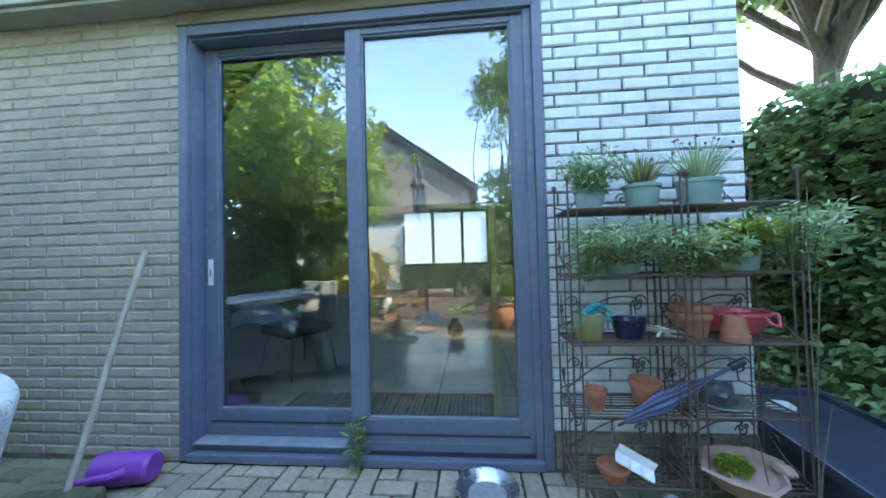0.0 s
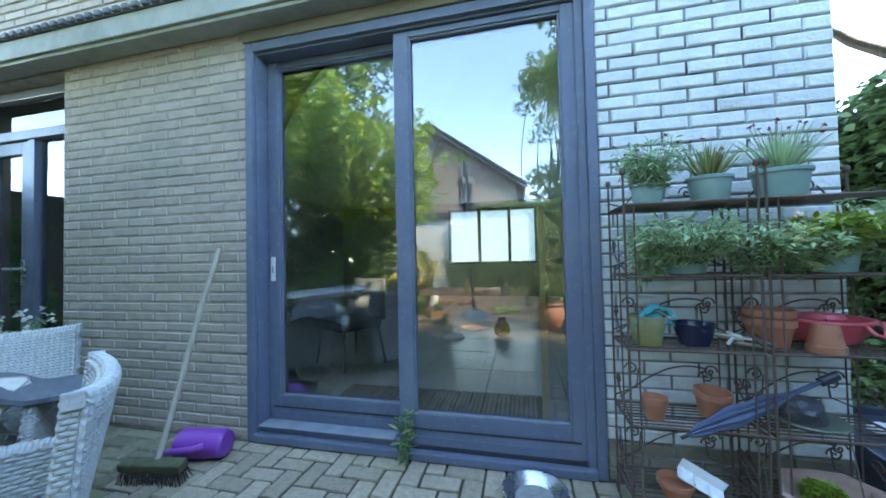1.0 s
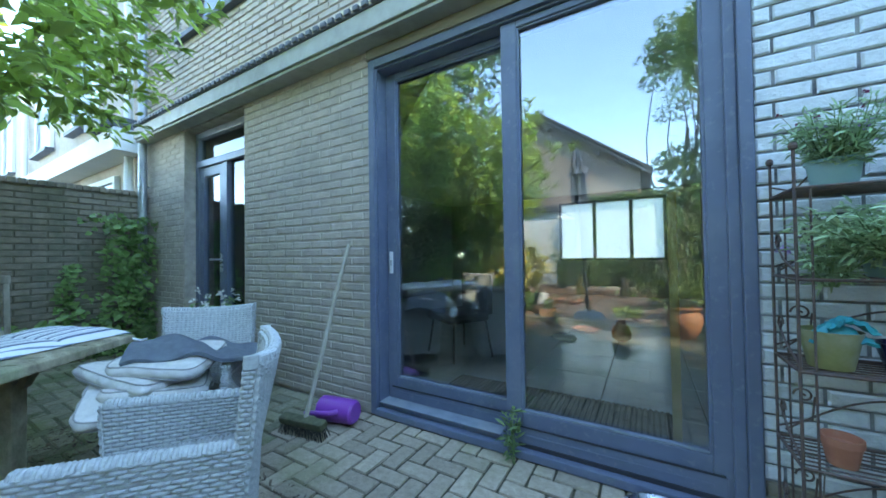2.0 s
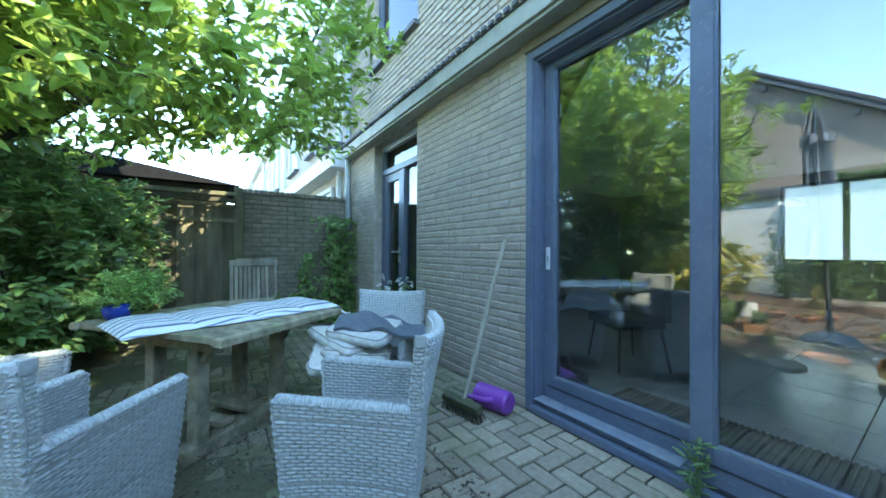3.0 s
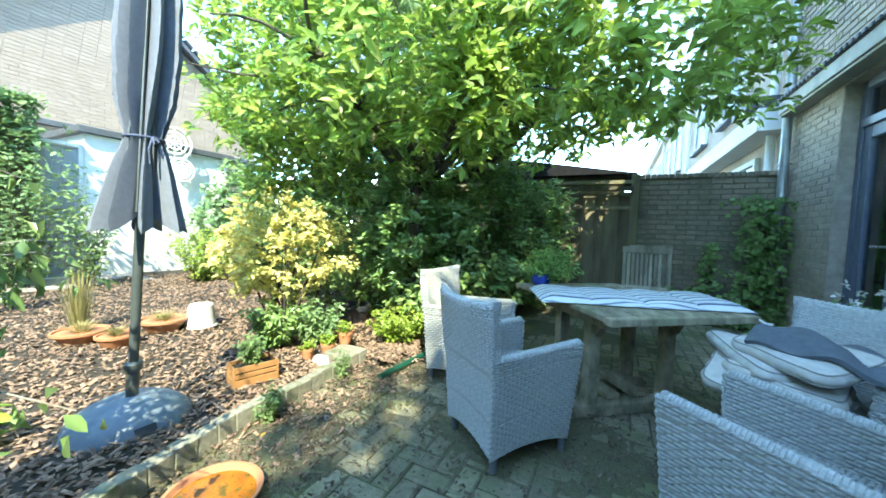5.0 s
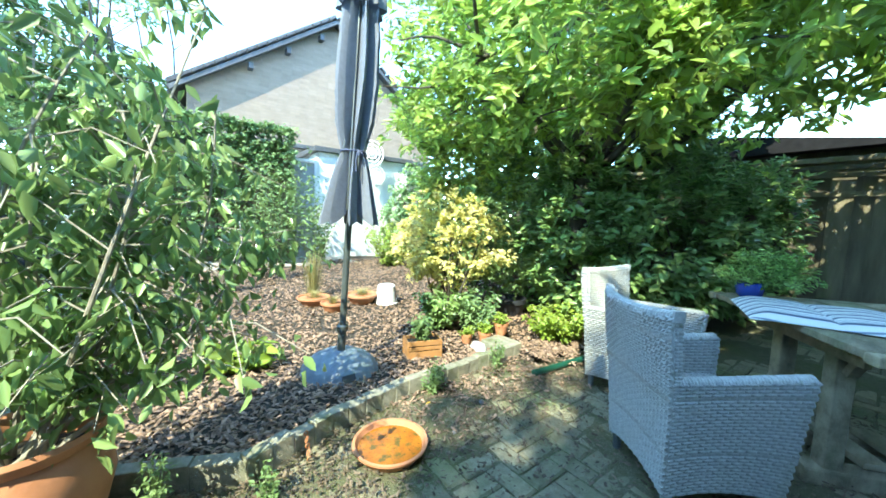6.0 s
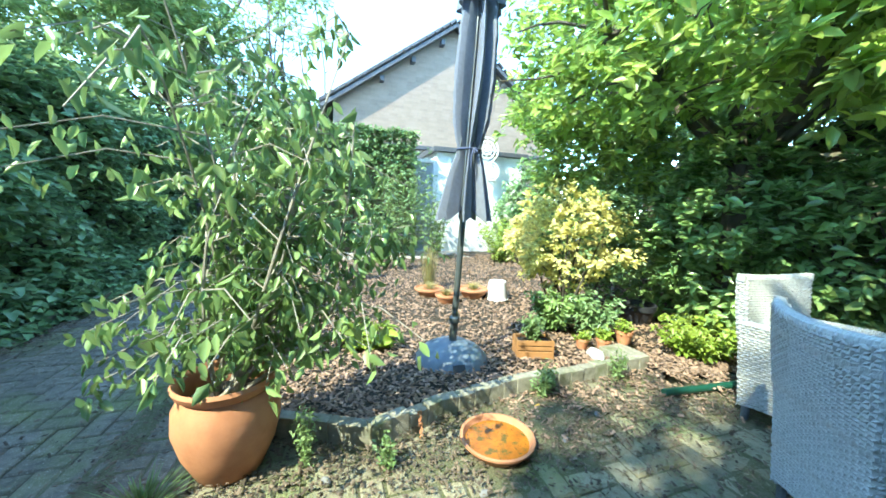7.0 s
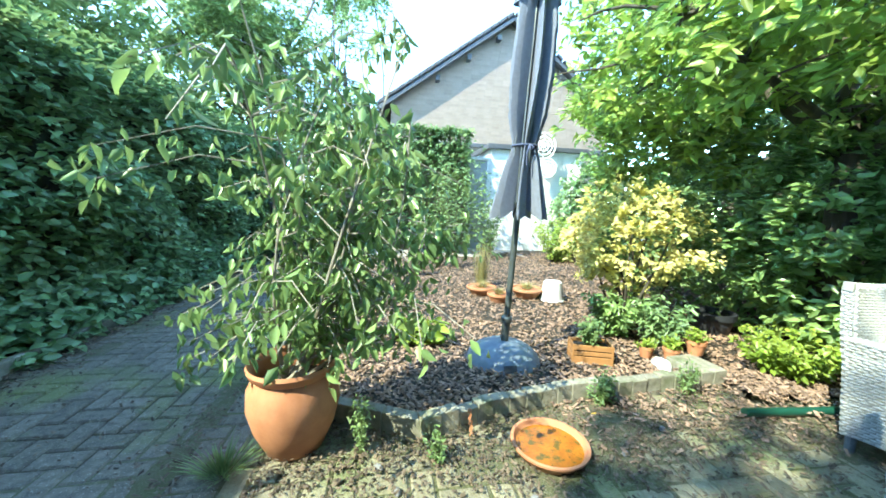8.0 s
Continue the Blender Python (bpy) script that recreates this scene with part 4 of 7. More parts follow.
# ---- wicker armchairs ----
def woven(mb, fn, rows, cols, amp=0.006, ru=4, cu=3, thick=0.012):
    """A woven sheet over fn(u, v): flat strands run along u, over and under the stakes."""
    nu, nv = cols * cu, rows * ru
    eps = 1e-3

    def f(u, v):
        p = Vector(fn(u, v))
        a = Vector(fn(min(u + eps, 1), v)) - Vector(fn(max(u - eps, 0), v))
        b = Vector(fn(u, min(v + eps, 1))) - Vector(fn(u, max(v - eps, 0)))
        n = a.cross(b)
        n = n.normalized() if n.length > 1e-12 else Vector((0, 0, 1))
        row = min(int(v * rows), rows - 1)
        fv = v * rows - row
        fu = (u * cols / 2 + 0.5 * (row % 2)) % 1.0
        band = 0.3 if rows > 20 and row % 17 == 12 else 1.0       # flat double strand at intervals
        return p + n * amp * band * (1 - abs(2 * fv - 1) ** 3) * (1 - abs(2 * fu - 1) ** 4)
    mb.grid(f, nu, nv, thick)
    return mb


def build_chair():
    c = thing("wicker_armchair", "grey woven wicker garden armchair on short legs", "chair", group="wicker armchairs")
    zb, za, zt = 0.07, 0.545, 0.775
    wb, wt, df, dbk = 0.205, 0.242, 0.25, -0.235

    def hw(z):
        return wb + (wt - wb) * (z - zb) / (za - zb)

    def back_y(z):
        return dbk - 0.02 * (z - zb) / 0.4 - 0.10 * max(0, z - 0.42)

    def bow(x, z):
        return 0.06 * (1 - x * x) * max(0, z - 0.25) - 0.06 * x ** 4 * max(0, z - 0.5)

    def front_y(z):
        return 0.215 + (df - 0.215) * (z - zb) / (za - zb)

    def back(u, v):
        x = 2 * u - 1
        lo = zb + 0.04 * (1 - x * x)
        hi = zt - 0.018 * (1 - x * x)
        z = lo + (hi - lo) * v
        return (-x * hw(min(z, 0.60)), back_y(z) - bow(x, z), z)

    def back_in(u, v):
        x = 2 * u - 1
        z = 0.37 + (zt - 0.37) * v - 0.018 * (1 - x * x) * v
        return (x * (hw(min(z, 0.60)) - 0.012), back_y(z) + 0.032 - bow(x, z), z)

    bk = woven(woven(MB(), back, 52, 22), back_in, 30, 22)
    for s in (-1, 1):
        def edge(u, v):
            z = 0.40 + (zt - 0.40) * v
            w = u if s > 0 else 1 - u
            return (s * (hw(min(z, 0.60)) - 0.006 * w), back_y(z) - bow(1, z) + 0.002 + 0.032 * w, z)
        woven(bk, edge, 28, 2)
    part("backrest", bk, WICKER, c)
    for s in (-1, 1):
        def side(u, v):
            uu = u if s > 0 else 1 - u
            lo = zb + 0.035 * (1 - (2 * uu - 1) ** 2)
            hi = za - 0.015 + 0.03 * uu
            z = lo + (hi - lo) * v
            return (s * hw(z), back_y(z) + (front_y(z) - back_y(z)) * uu, z)

        def inner(u, v):
            uu = u if s < 0 else 1 - u
            z = 0.37 + (za - 0.015 + 0.03 * uu - 0.37) * v
            return (s * (hw(z) - 0.036), back_y(z) + 0.03 + (front_y(z) - back_y(z) - 0.035) * uu, z)

        mb = woven(MB(), side, 34, 22)
        woven(mb, inner, 13, 22)

        def front(u, v):
            z = zb + (za + 0.015 - zb) * v
            return (s * (hw(z) - 0.036 * (u if s < 0 else 1 - u)), front_y(z), z)
        woven(mb, front, 34, 2)
        part("side_panel", mb, WICKER, c)
        def arm(u, v):
            a = 2 * math.pi * u
            return (s * (hw(za) - 0.018) + 0.0225 * math.cos(a), back_y(za) + 0.015 + (front_y(za) - back_y(za) - 0.03) * v, za - 0.016 + 0.03 * v + 0.020 * math.sin(a))
        top = woven(MB(), arm, 42, 4, thick=0.0, amp=0.004)
        e_ = Vector(arm(0.25, 1))
        top.lathe([(0, -0.019), (0.015, -0.014), (0.022, 0), (0.015, 0.014), (0, 0.019)], 10, Matrix.Translation(e_ - Vector((0, 0.004, 0.020))))
        part("armrest", top, WICKER, c)
    seat = woven(MB(), lambda u, v: ((2 * u - 1) * 0.20, -0.22 + 0.45 * v, 0.385), 30, 14)
    part("seat", seat, WICKER, c)
    part("apron", woven(MB(), lambda u, v: ((1 - 2 * u) * -0.19, front_y(0.2) - 0.005, zb + 0.05 * (1 - (2 * u - 1) ** 2) + (0.38 - zb - 0.05 * (1 - (2 * u - 1) ** 2)) * v), 26, 14), WICKER, c)
    def roll(u, v):
        x, a = 2 * v - 1, 2 * math.pi * u
        return (x * hw(0.60), back_y(zt) + 0.016 - bow(x, zt) + 0.020 * math.cos(a), zt - 0.018 * (1 - x * x) + 0.018 * math.sin(a))
    rim = woven(MB(), roll, 40, 4, thick=0.0, amp=0.004)
    for s in (-1, 1):
        e_ = Vector(roll(0.25, (s + 1) / 2))
        rim.box(e_.x - 0.006, e_.x + 0.006, e_.y - 0.021, e_.y + 0.021, e_.z - 0.040, e_.z + 0.002, bev=0.004)
    part("back_rim", rim, WICKER, c)
    for sx in (-1, 1):
        for y in (-0.21, 0.20):
            part("leg", MB().lathe([(0.016, 0), (0.018, 0.005), (0.022, 0.11)], 10, pose(sx * (wb - 0.02), y, 0)), WICKER_IN, c)
    c.scale = (0.97, 0.97, 0.98)
    return c


chair = build_chair()
CHAIRS = [(-1.672, -0.434, 52.5), (-2.262, -0.886, -6.0), (-1.335, 0.49, 144.0), (-2.08, 0.88, 228.0)]
chair.matrix_basis = pose(CHAIRS[0][0], CHAIRS[0][1], 0, 0, 0, CHAIRS[0][2]) @ Matrix.Diagonal((*chair.scale, 1))
for x, y, a in CHAIRS[1:]:
    copy_thing(chair, pose(x, y, 0, 0, 0, a))

# ---- old teak table ----
TZ = 0.67
tn, tr, tl = Vector((-1.73, 0.0)), Vector((-2.31, 0.72)), Vector((-2.575, -0.67))
tc = (tr + tl) / 2
ta = math.degrees(math.atan2((tl - tn).y, (tl - tn).x)) + 180       # long axis
TL, TW = (tl - tn).length, (tr - tn).length
table = thing("garden_table", "weathered mossy teak garden table on a trestle base", "table", (tc.x, tc.y, 0), ta)
nb = 9
for k in range(nb):
    w = (TW - 0.06) / nb
    y = -TW / 2 + 0.03 + (k + 0.5) * w
    part("tabletop_plank", MB().box(-TL / 2 + 0.06, TL / 2 - 0.06, y - w / 2 + 0.003, y + w / 2 - 0.003, TZ - 0.028, TZ + random.uniform(-0.002, 0.002), bev=0.004), OLDWOOD, table)
for s in (-1, 1):
    part("end_board", MB().box(s * TL / 2 - 0.058 if s > 0 else -TL / 2, TL / 2 if s > 0 else -TL / 2 + 0.058, -TW / 2 + 0.02, TW / 2 - 0.02, TZ - 0.036, TZ + 0.002, bev=0.008), OLDWOOD, table)
    part("apron_rail", MB().box(-TL / 2 + 0.16, TL / 2 - 0.16, s * (TW / 2 - 0.12) - 0.012, s * (TW / 2 - 0.12) + 0.012, TZ - 0.095, TZ - 0.03, bev=0.004), OLDWOOD, table)
    for sy in (-1, 1):
        lx, ly = s * (TL / 2 - 0.38), sy * 0.26
        part("leg", MB().box(lx - 0.035, lx + 0.035, ly - 0.035, ly + 0.035, 0.05, TZ - 0.03, bev=0.008), OLDWOOD, table)
        br = MB().grid(lambda u, v: (lx + s * (0.035 + 0.14 * u), ly - 0.02 + 0.04 * v, TZ - 0.03 - 0.14 * (1 - u) ** 2), 6, 1, 0.03)
        part("bracket", br, OLDWOOD, table)
    part("foot_bar", MB().box(s * (TL / 2 - 0.38) - 0.045, s * (TL / 2 - 0.38) + 0.045, -0.36, 0.36, 0.0, 0.075, bev=0.012), OLDWOOD, table)
for y in (-0.09, 0.09):
    part("stretcher", MB().box(-TL / 2 + 0.38, TL / 2 - 0.38, y - 0.045, y + 0.045, 0.08, 0.11, bev=0.006), OLDWOOD, table)

# ---- planting ----
# spreading magnolia over the table
tree = thing("magnolia_tree", "spreading magnolia tree with large glossy light-green leaves", "tree", (-3.2, -2.0, 0))
tb = MB()
base = Vector((0, 0, -0.05))
limb(tb, base, (0.05, 0.1, 1.5), 0.11, 0.085, 0.04, 9)
ends = []
for tgt, r in (((-0.6, 1.8, 3.0), 0.06), ((0.9, 0.7, 3.1), 0.06), ((0.7, -1.0, 3.0), 0.055), ((-0.8, -0.4, 3.6), 0.06), ((0.2, 0.4, 4.0), 0.06), ((0.2, 1.4, 2.5), 0.045), ((1.2, -0.2, 2.4), 0.04)):
    pts = limb(tb, (0.05, 0.1, 1.3 + random.random() * 0.3), tgt, r, 0.02, 0.12, 7)
    for _ in range(9):
        a = pts[random.randint(2, 6)]
        e = a + Vector((random.uniform(-0.8, 0.8), random.uniform(-0.8, 0.8), random.uniform(-0.3, 0.7)))
        limb(tb, a, e, 0.018, 0.006, 0.1, 5, 4)
part("trunk", tb, BARKM, tree, smooth=True)
off = np.array([-3.2, -2.0, 0])
for nm, n, c, r, s in (("crown", 980, (-2.75, -1.75, 2.75), (1.5, 1.4, 1.0), 1), ("crown", 900, (-3.22, 0.03, 2.68), (1.33, 1.15, 0.78), 2), ("crown", 130, (-2.15, -1.4, 2.45), (0.8, 0.75, 0.5), 9), ("crown", 190, (-2.5, -0.5, 2.35), (0.8, 0.8, 0.5), 10), ("crown", 110, (-2.35, -1.0, 1.95), (0.55, 0.5, 0.38), 17), ("crown", 360, (-3.0, -3.3, 1.65), (0.8, 0.75, 0.65), 19), ("crown", 320, (-4.1, -1.1, 2.5), (1.0, 0.9, 0.8), 13), ("crown", 620, (-2.65, -3.0, 2.55), (1.15, 1.1, 1.0), 3)):
    p, o = shell_points(int(n * 0.72), np.array(c) - off, r, 0.6, 0.6, s, 1.35, 2.4)
    leaves_at(nm, p, 10, 0.10, 0.118, LEAF_MAG, tree, 0.42, o, 0.25, face=0.45, light=0.8)

# laurel hedge behind the table
hedge_l = thing("laurel_hedge", "dense dark-green laurel hedge", "hedge", (-3.6, -1.9, 0))
off = np.array([-3.6, -1.9, 0])
hb = MB()
for _ in range(26):
    a = Vector((random.uniform(-0.8, 0.35), random.uniform(-0.8, 0.3), -0.05))
    limb(hb, a, a + Vector((random.uniform(-0.3, 0.2), random.uniform(-0.3, 0.2), random.uniform(0.9, 1.4))), 0.018, 0.007, 0.1, 5, 5)
tagged(part("stem_mass", hb, BARKM, hedge_l, smooth=True), kind="stuff")
for n, c, r, s in ((900, (-3.25, -1.95, 0.95), (0.6, 0.55, 0.95), 5), (1000, (-3.8, -1.4, 1.0), (0.85, 0.7, 1.1), 6), (600, (-4.7, -1.1, 0.9), (0.7, 0.6, 0.95), 7), (700, (-3.6, -2.6, 1.1), (1.0, 0.8, 1.2), 8), (800, (-4.5, -3.9, 1.5), (1.2, 1.0, 1.4), 23)):
    p, o = shell_points(n, np.array(c) - off, r, 0.6, 0.4, s, 0.12, 2.2)
    leaves_at("foliage", p, 9, 0.07, 0.095, LEAF_LAUR, hedge_l, 0.45, o, 0.6)


def ivy_hedge(name, label, n, face, out, at, size, material, per=6):
    e = thing(name, label, "hedge", at)
    pts = np.array([face() for _ in range(n)]) - np.array(at)
    o = np.tile(np.array(out, float), (n, 1))
    leaves_at("foliage", pts, per, 0.09, size, material, e, 0.72, o, 0.3, droop=0.3)
    return e


def right_face():
    y = -9.5 + 15 * random.random() ** 0.8
    z = 2.45 * random.random()
    top = 2.35 + 0.3 * noise.noise(Vector((y * 0.8, 0, 0))) - 0.16 * min(1.0, max(0.0, y - 0.6))
    x = 2.42 + 0.3 * noise.noise(Vector((y * 1.1, z * 1.4, 5))) + 0.12 * random.random()
    if z > top - 0.25:
        x += (z - top + 0.25) * 2.5 * random.random()
    if random.random() < 0.10:
        z = 0.02 + 0.4 * random.random() ** 1.5
        x = 2.14 + 0.5 * z + 0.12 * random.random() + 0.06 * noise.noise(Vector((y * 3, 0, 1)))
    return (x, y, min(z, top))


ivy_r = ivy_hedge("ivy_hedge", "tall ivy-covered hedge along the path", 12500, right_face, (-1, 0, 0.1), (2.6, -2, 0), 0.085, LEAF_IVY)
# extra crest leaves in a second green, coloured for the sunlit hedge top
top_pts = []
for _ in range(3400):
    y = -9.5 + 10.6 * random.random()
    q = random.random()
    bump = noise.noise(Vector((y * 1.3, q * 2, 8)))
    top_pts.append((-0.28 + 1.0 * q + 0.14 * bump, y + 2, 1.98 + 0.5 * math.sin(math.pi * min(1, q * 1.1) * 0.62) + 0.22 * bump + 0.10 * random.random()))
leaves_at("crest", np.array(top_pts), 5, 0.10, 0.085, LEAF_HERB, ivy_r, 0.6, np.tile(np.array([-0.5, 0, 0.7]), (len(top_pts), 1)), 0.4, droop=0.3, label="yellower green leaves added for the sunlit top of the hedge")
# near-black sheet behind the leaves stands in for the shade inside the hedge
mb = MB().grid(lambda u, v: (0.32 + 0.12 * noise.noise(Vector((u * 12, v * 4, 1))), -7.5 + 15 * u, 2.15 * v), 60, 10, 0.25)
part("core", mb, mat("hedge_inner_shade", (0.02, 0.03, 0.012), (0.03, 0.03, 0.015), 10, 0.95), ivy_r)

# variegated shrub
shrub = thing("variegated_shrub", "yellow variegated euonymus shrub on a short stem", "shrub", (-2.1, -2.65, 0))
sb = MB()
for _ in range(14):
    limb(sb, (random.uniform(-0.05, 0.05), random.uniform(-0.05, 0.05), -0.02), (random.uniform(-0.4, 0.4), random.uniform(-0.4, 0.4), random.uniform(0.5, 1.1)), 0.016, 0.005, 0.08, 5, 5)
tagged(part("stem_mass", sb, BARKM, shrub, smooth=True), kind="stuff")
p, o = shell_points(640, (0, 0, 0.86), (0.56, 0.5, 0.46), 0.55, 0.4, 11, 0.3, 2.0)
leaves_at("foliage", p, 9, 0.05, 0.055, LEAF_YEL, shrub, 0.5, o, 0.6)
p, o = shell_points(260, (-0.30, 0.06, 0.78), (0.5, 0.45, 0.55), 0.5, 0.4, 12, 0.2, 2.0)
leaves_at("foliage", p, 9, 0.05, 0.055, LEAF_HERB, shrub, 0.5, o, 0.6, label="plain green reverted leaves")

# weeping fig in its terracotta pot
fig = thing("potted_fig", "weeping fig with thin pale stems in a large terracotta pot", "potted plant", (0.385, -1.475, 0))
prof = [(0.115, 0), (0.13, 0.01), (0.18, 0.12), (0.205, 0.22), (0.20, 0.30), (0.178, 0.345), (0.172, 0.36), (0.19, 0.375), (0.20, 0.40), (0.192, 0.415), (0.175, 0.40), (0.165, 0.36), (0.17, 0.30), (0.0, 0.30)]
prof = [(r * 0.92, z * 0.95) for r, z in prof]
part("pot", MB().lathe(prof, 48), TERRA, fig, smooth=True)
part("soil", MB().lathe([(0.152, 0.295), (0.10, 0.31), (0.0, 0.315)], 24), EARTH, fig)
fb, tips = MB(), []
for k in range(15):
    a = k * 2.4
    b0 = Vector((0.04 * math.cos(a), 0.04 * math.sin(a), 0.31))
    tgt = Vector((random.uniform(-0.60, 0.30), random.uniform(-0.34, 0.30), random.uniform(0.85, 1.78)))
    tgt.x -= 0.22 * (tgt.z - 0.85)
    sb1 = MB()
    pts = limb(sb1, b0, tgt, 0.008, 0.003, 0.06, 6, 8)
    part("stem", sb1, TWIG, fig, smooth=True)
    tips.append(tgt)
    for _ in range(17):
        s = pts[random.randint(2, 8)]
        d = Vector((random.uniform(-1, 1), random.uniform(-1, 1), random.uniform(-0.3, 0.5))).normalized() * random.uniform(0.15, 0.42)
        e = s + d - Vector((0, 0, 0.06))
        e.z = max(e.z, 0.35)
        mid = s.lerp(e, 0.5) + Vector((0, 0, 0.05))
        fb.tube([s, mid, e], 0.0035, 4, 0.0015)
        tips += [e, mid, s.lerp(e, 0.75), s.lerp(e, 0.3)]
tagged(part("twig_mass", fb, TWIG, fig, smooth=True), kind="stuff")
for z in (0.48, 0.55, 0.68, 0.75, 1.2, 1.3):
    s = Vector((0.02, 0, z))
    e = Vector((0.55 if z > 1 else 0.42, random.uniform(-0.1, 0.2), z - 0.08))
    fb2 = MB().tube([s, s.lerp(e, 0.5) + Vector((0, 0, 0.06)), e], 0.004, 5, 0.0015)
    part("stem", fb2, TWIG, fig)
    tips += [e, e, e + Vector((0, 0.03, -0.05)), s.lerp(e, 0.85), s.lerp(e, 0.7), s.lerp(e, 0.55), s.lerp(e, 0.4)]
n = len(tips)
leaves_at("foliage", np.array([tuple(t) for t in tips]), 3, 0.07, 0.064, LEAF_FIC, fig, 0.45, np.tile(np.array([0, 0, -1.9]), (n, 1)), 0.1, droop=0.3, face=0.0, light=0.15)

# ---- neighbours' gable house ----
house = thing("gable_house", "pale brick gable house with a dark tiled roof", "house", (-3.83, -11.0, 0))
W2, EAVE, RIDGE = 3.7, 4.16, 6.80
PITCH = (RIDGE - EAVE) / W2
mb = MB().add([(-W2, 0, 0), (W2, 0, 0), (W2, 0, EAVE), (0, 0, RIDGE), (-W2, 0, EAVE), (-W2, -8, 0), (W2, -8, 0), (W2, -8, EAVE), (0, -8, RIDGE), (-W2, -8, EAVE)],
              [(0, 1, 2, 3, 4), (5, 9, 8, 7, 6), (0, 4, 9, 5), (1, 6, 7, 2)])
part("wall", mb, RENDER_W, house)
for s in (-1, 1):
    rb = MB().grid(lambda u, v: (s * (W2 + 0.35) * u, 0.26 - 8.5 * v, RIDGE + 0.14 - PITCH * (W2 + 0.35) * u), 22, 26, 0.10)
    part("roof", rb, ROOFT, house)
    part("verge_board", MB().tube([(0, 0.25, RIDGE + 0.02), (s * (W2 + 0.35), 0.25, RIDGE + 0.02 - PITCH * (W2 + 0.35))], 0.07, 4), LEAD, house)
    for k in range(16):
        q = 0.12 + k * 0.24
        part("verge_tile", MB().box(-0.125, 0.125, -0.16, 0.10, -0.02, 0.05, Matrix.Translation((s * q, 0.24, RIDGE + 0.16 - PITCH * q)) @ pose(0, 0, 0, 0, s * (math.degrees(math.atan(PITCH)) + 5), 0), bev=0.015), ROOFT, house)
    for q in (0.42, 1.35, 2.3):
        part("purlin_end", MB().box(s * q - 0.06, s * q + 0.06, 0.0, 0.24, RIDGE - PITCH * q - 0.30, RIDGE - PITCH * q - 0.14, bev=0.01), LEAD, house)
part("ledge", MB().box(-W2, W2, 0.0, 0.10, 2.98, 3.10, bev=0.01), LEAD, house)
gb = MB()
for r in range(46):
    zc = 3.14 + r * 0.084
    half = min(W2, (RIDGE - zc - 0.08) / PITCH) - 0.03
    x = -half
    while x < half:
        xe = min(half, x + (0.13 if r % 2 and x == -half else 0.26))
        if xe - x > 0.05:
            gb.box(x + 0.006, xe - 0.006, 0.0, 0.010, zc - 0.036, zc + 0.036)
        x = xe
tagged(part("gable_brickwork", gb, RENDER_J, house), kind="stuff")

# ---- parasol ----
par = thing("parasol", "closed grey-blue garden parasol standing in a domed concrete base", "parasol", (-0.79, -2.105, 0.03))
LEAN = Matrix(((1, 0, -0.045, 0), (0, 1, 0.012, 0), (0, 0, 1, 0), (0, 0, 0, 1)))
base_p = part("base", MB().lathe([(0.245, 0.0), (0.25, 0.02), (0.235, 0.055), (0.19, 0.10), (0.12, 0.135), (0.05, 0.15), (0.0, 0.152)], 48), BASE, par, "domed grey concrete base mottled with worn paint", smooth=True)
part("plate", MB().box(-0.04, 0.04, -0.004, 0.004, -0.022, 0.022, pose(0.03, 0.232, 0.055, 35, 0, 0)), BLACKP, base_p)
part("pole", MB().tube([LEAN @ Vector((0, 0, 0.12)), LEAN @ Vector((0, 0, 2.75))], 0.021, 14), POLE, par, smooth=True)
part("clamp", MB().lathe([(0.026, 0.13), (0.027, 0.27), (0.036, 0.275), (0.038, 0.31), (0.030, 0.318), (0.022, 0.32)], 20, LEAN), POLE, par, smooth=True)
FURL = [(1.0, 0.178), (1.10, 0.160), (1.25, 0.125), (1.38, 0.085), (1.42, 0.072), (1.47, 0.085), (1.60, 0.115), (1.85, 0.128), (2.10, 0.122), (2.27, 0.112), (2.40, 0.10), (2.65, 0.04), (2.72, 0.02)]


def canopy(u, v):
    z = FURL[0][0] + (FURL[-1][0] - FURL[0][0]) * v
    for (z0, r0), (z1, r1) in zip(FURL, FURL[1:]):
        if z0 <= z <= z1 + 1e-6:
            r = r0 + (r1 - r0) * (z - z0) / (z1 - z0)
            break
    th = 2 * math.pi * u
    q = (10 * u + 0.12 * math.sin(z * 4) + 0.18 * math.sin(2 * th) + 0.15 * math.sin(3 * th + 1)) % 1.0
    fold = q / 0.78 if q < 0.78 else (1 - q) / 0.22
    fine = 0.12 * math.sin(17 * th + 3 * z)
    r *= 0.30 + 0.76 * fold ** 1.4 + 0.20 * fine
    dz = (0.05 - 0.09 * fold) * max(0.0, 1 - v * 5)
    return LEAN @ Vector((r * math.cos(-th), r * math.sin(-th), z + dz))


part("canopy", MB().grid(canopy, 288, 60, 0.0), UMB, par, "furled grey-blue canvas canopy in deep folds", smooth=True)
tie = MB().tube([LEAN @ Vector((0.076 * math.cos(a * 0.2618), 0.076 * math.sin(a * 0.2618), 1.42)) for a in range(25)], 0.007, 6)
tie.tube([LEAN @ Vector((0, 0.08, 1.42)), LEAN @ Vector((0.02, 0.10, 1.36)), LEAN @ Vector((0.015, 0.105, 1.29))], 0.005, 5)
tie.tube([LEAN @ Vector((0, 0.08, 1.42)), LEAN @ Vector((-0.02, 0.10, 1.40)), LEAN @ Vector((0.0, 0.10, 1.385)), LEAN @ Vector((0, 0.085, 1.42))], 0.006, 5)
part("tie", tie, NAVY, par)
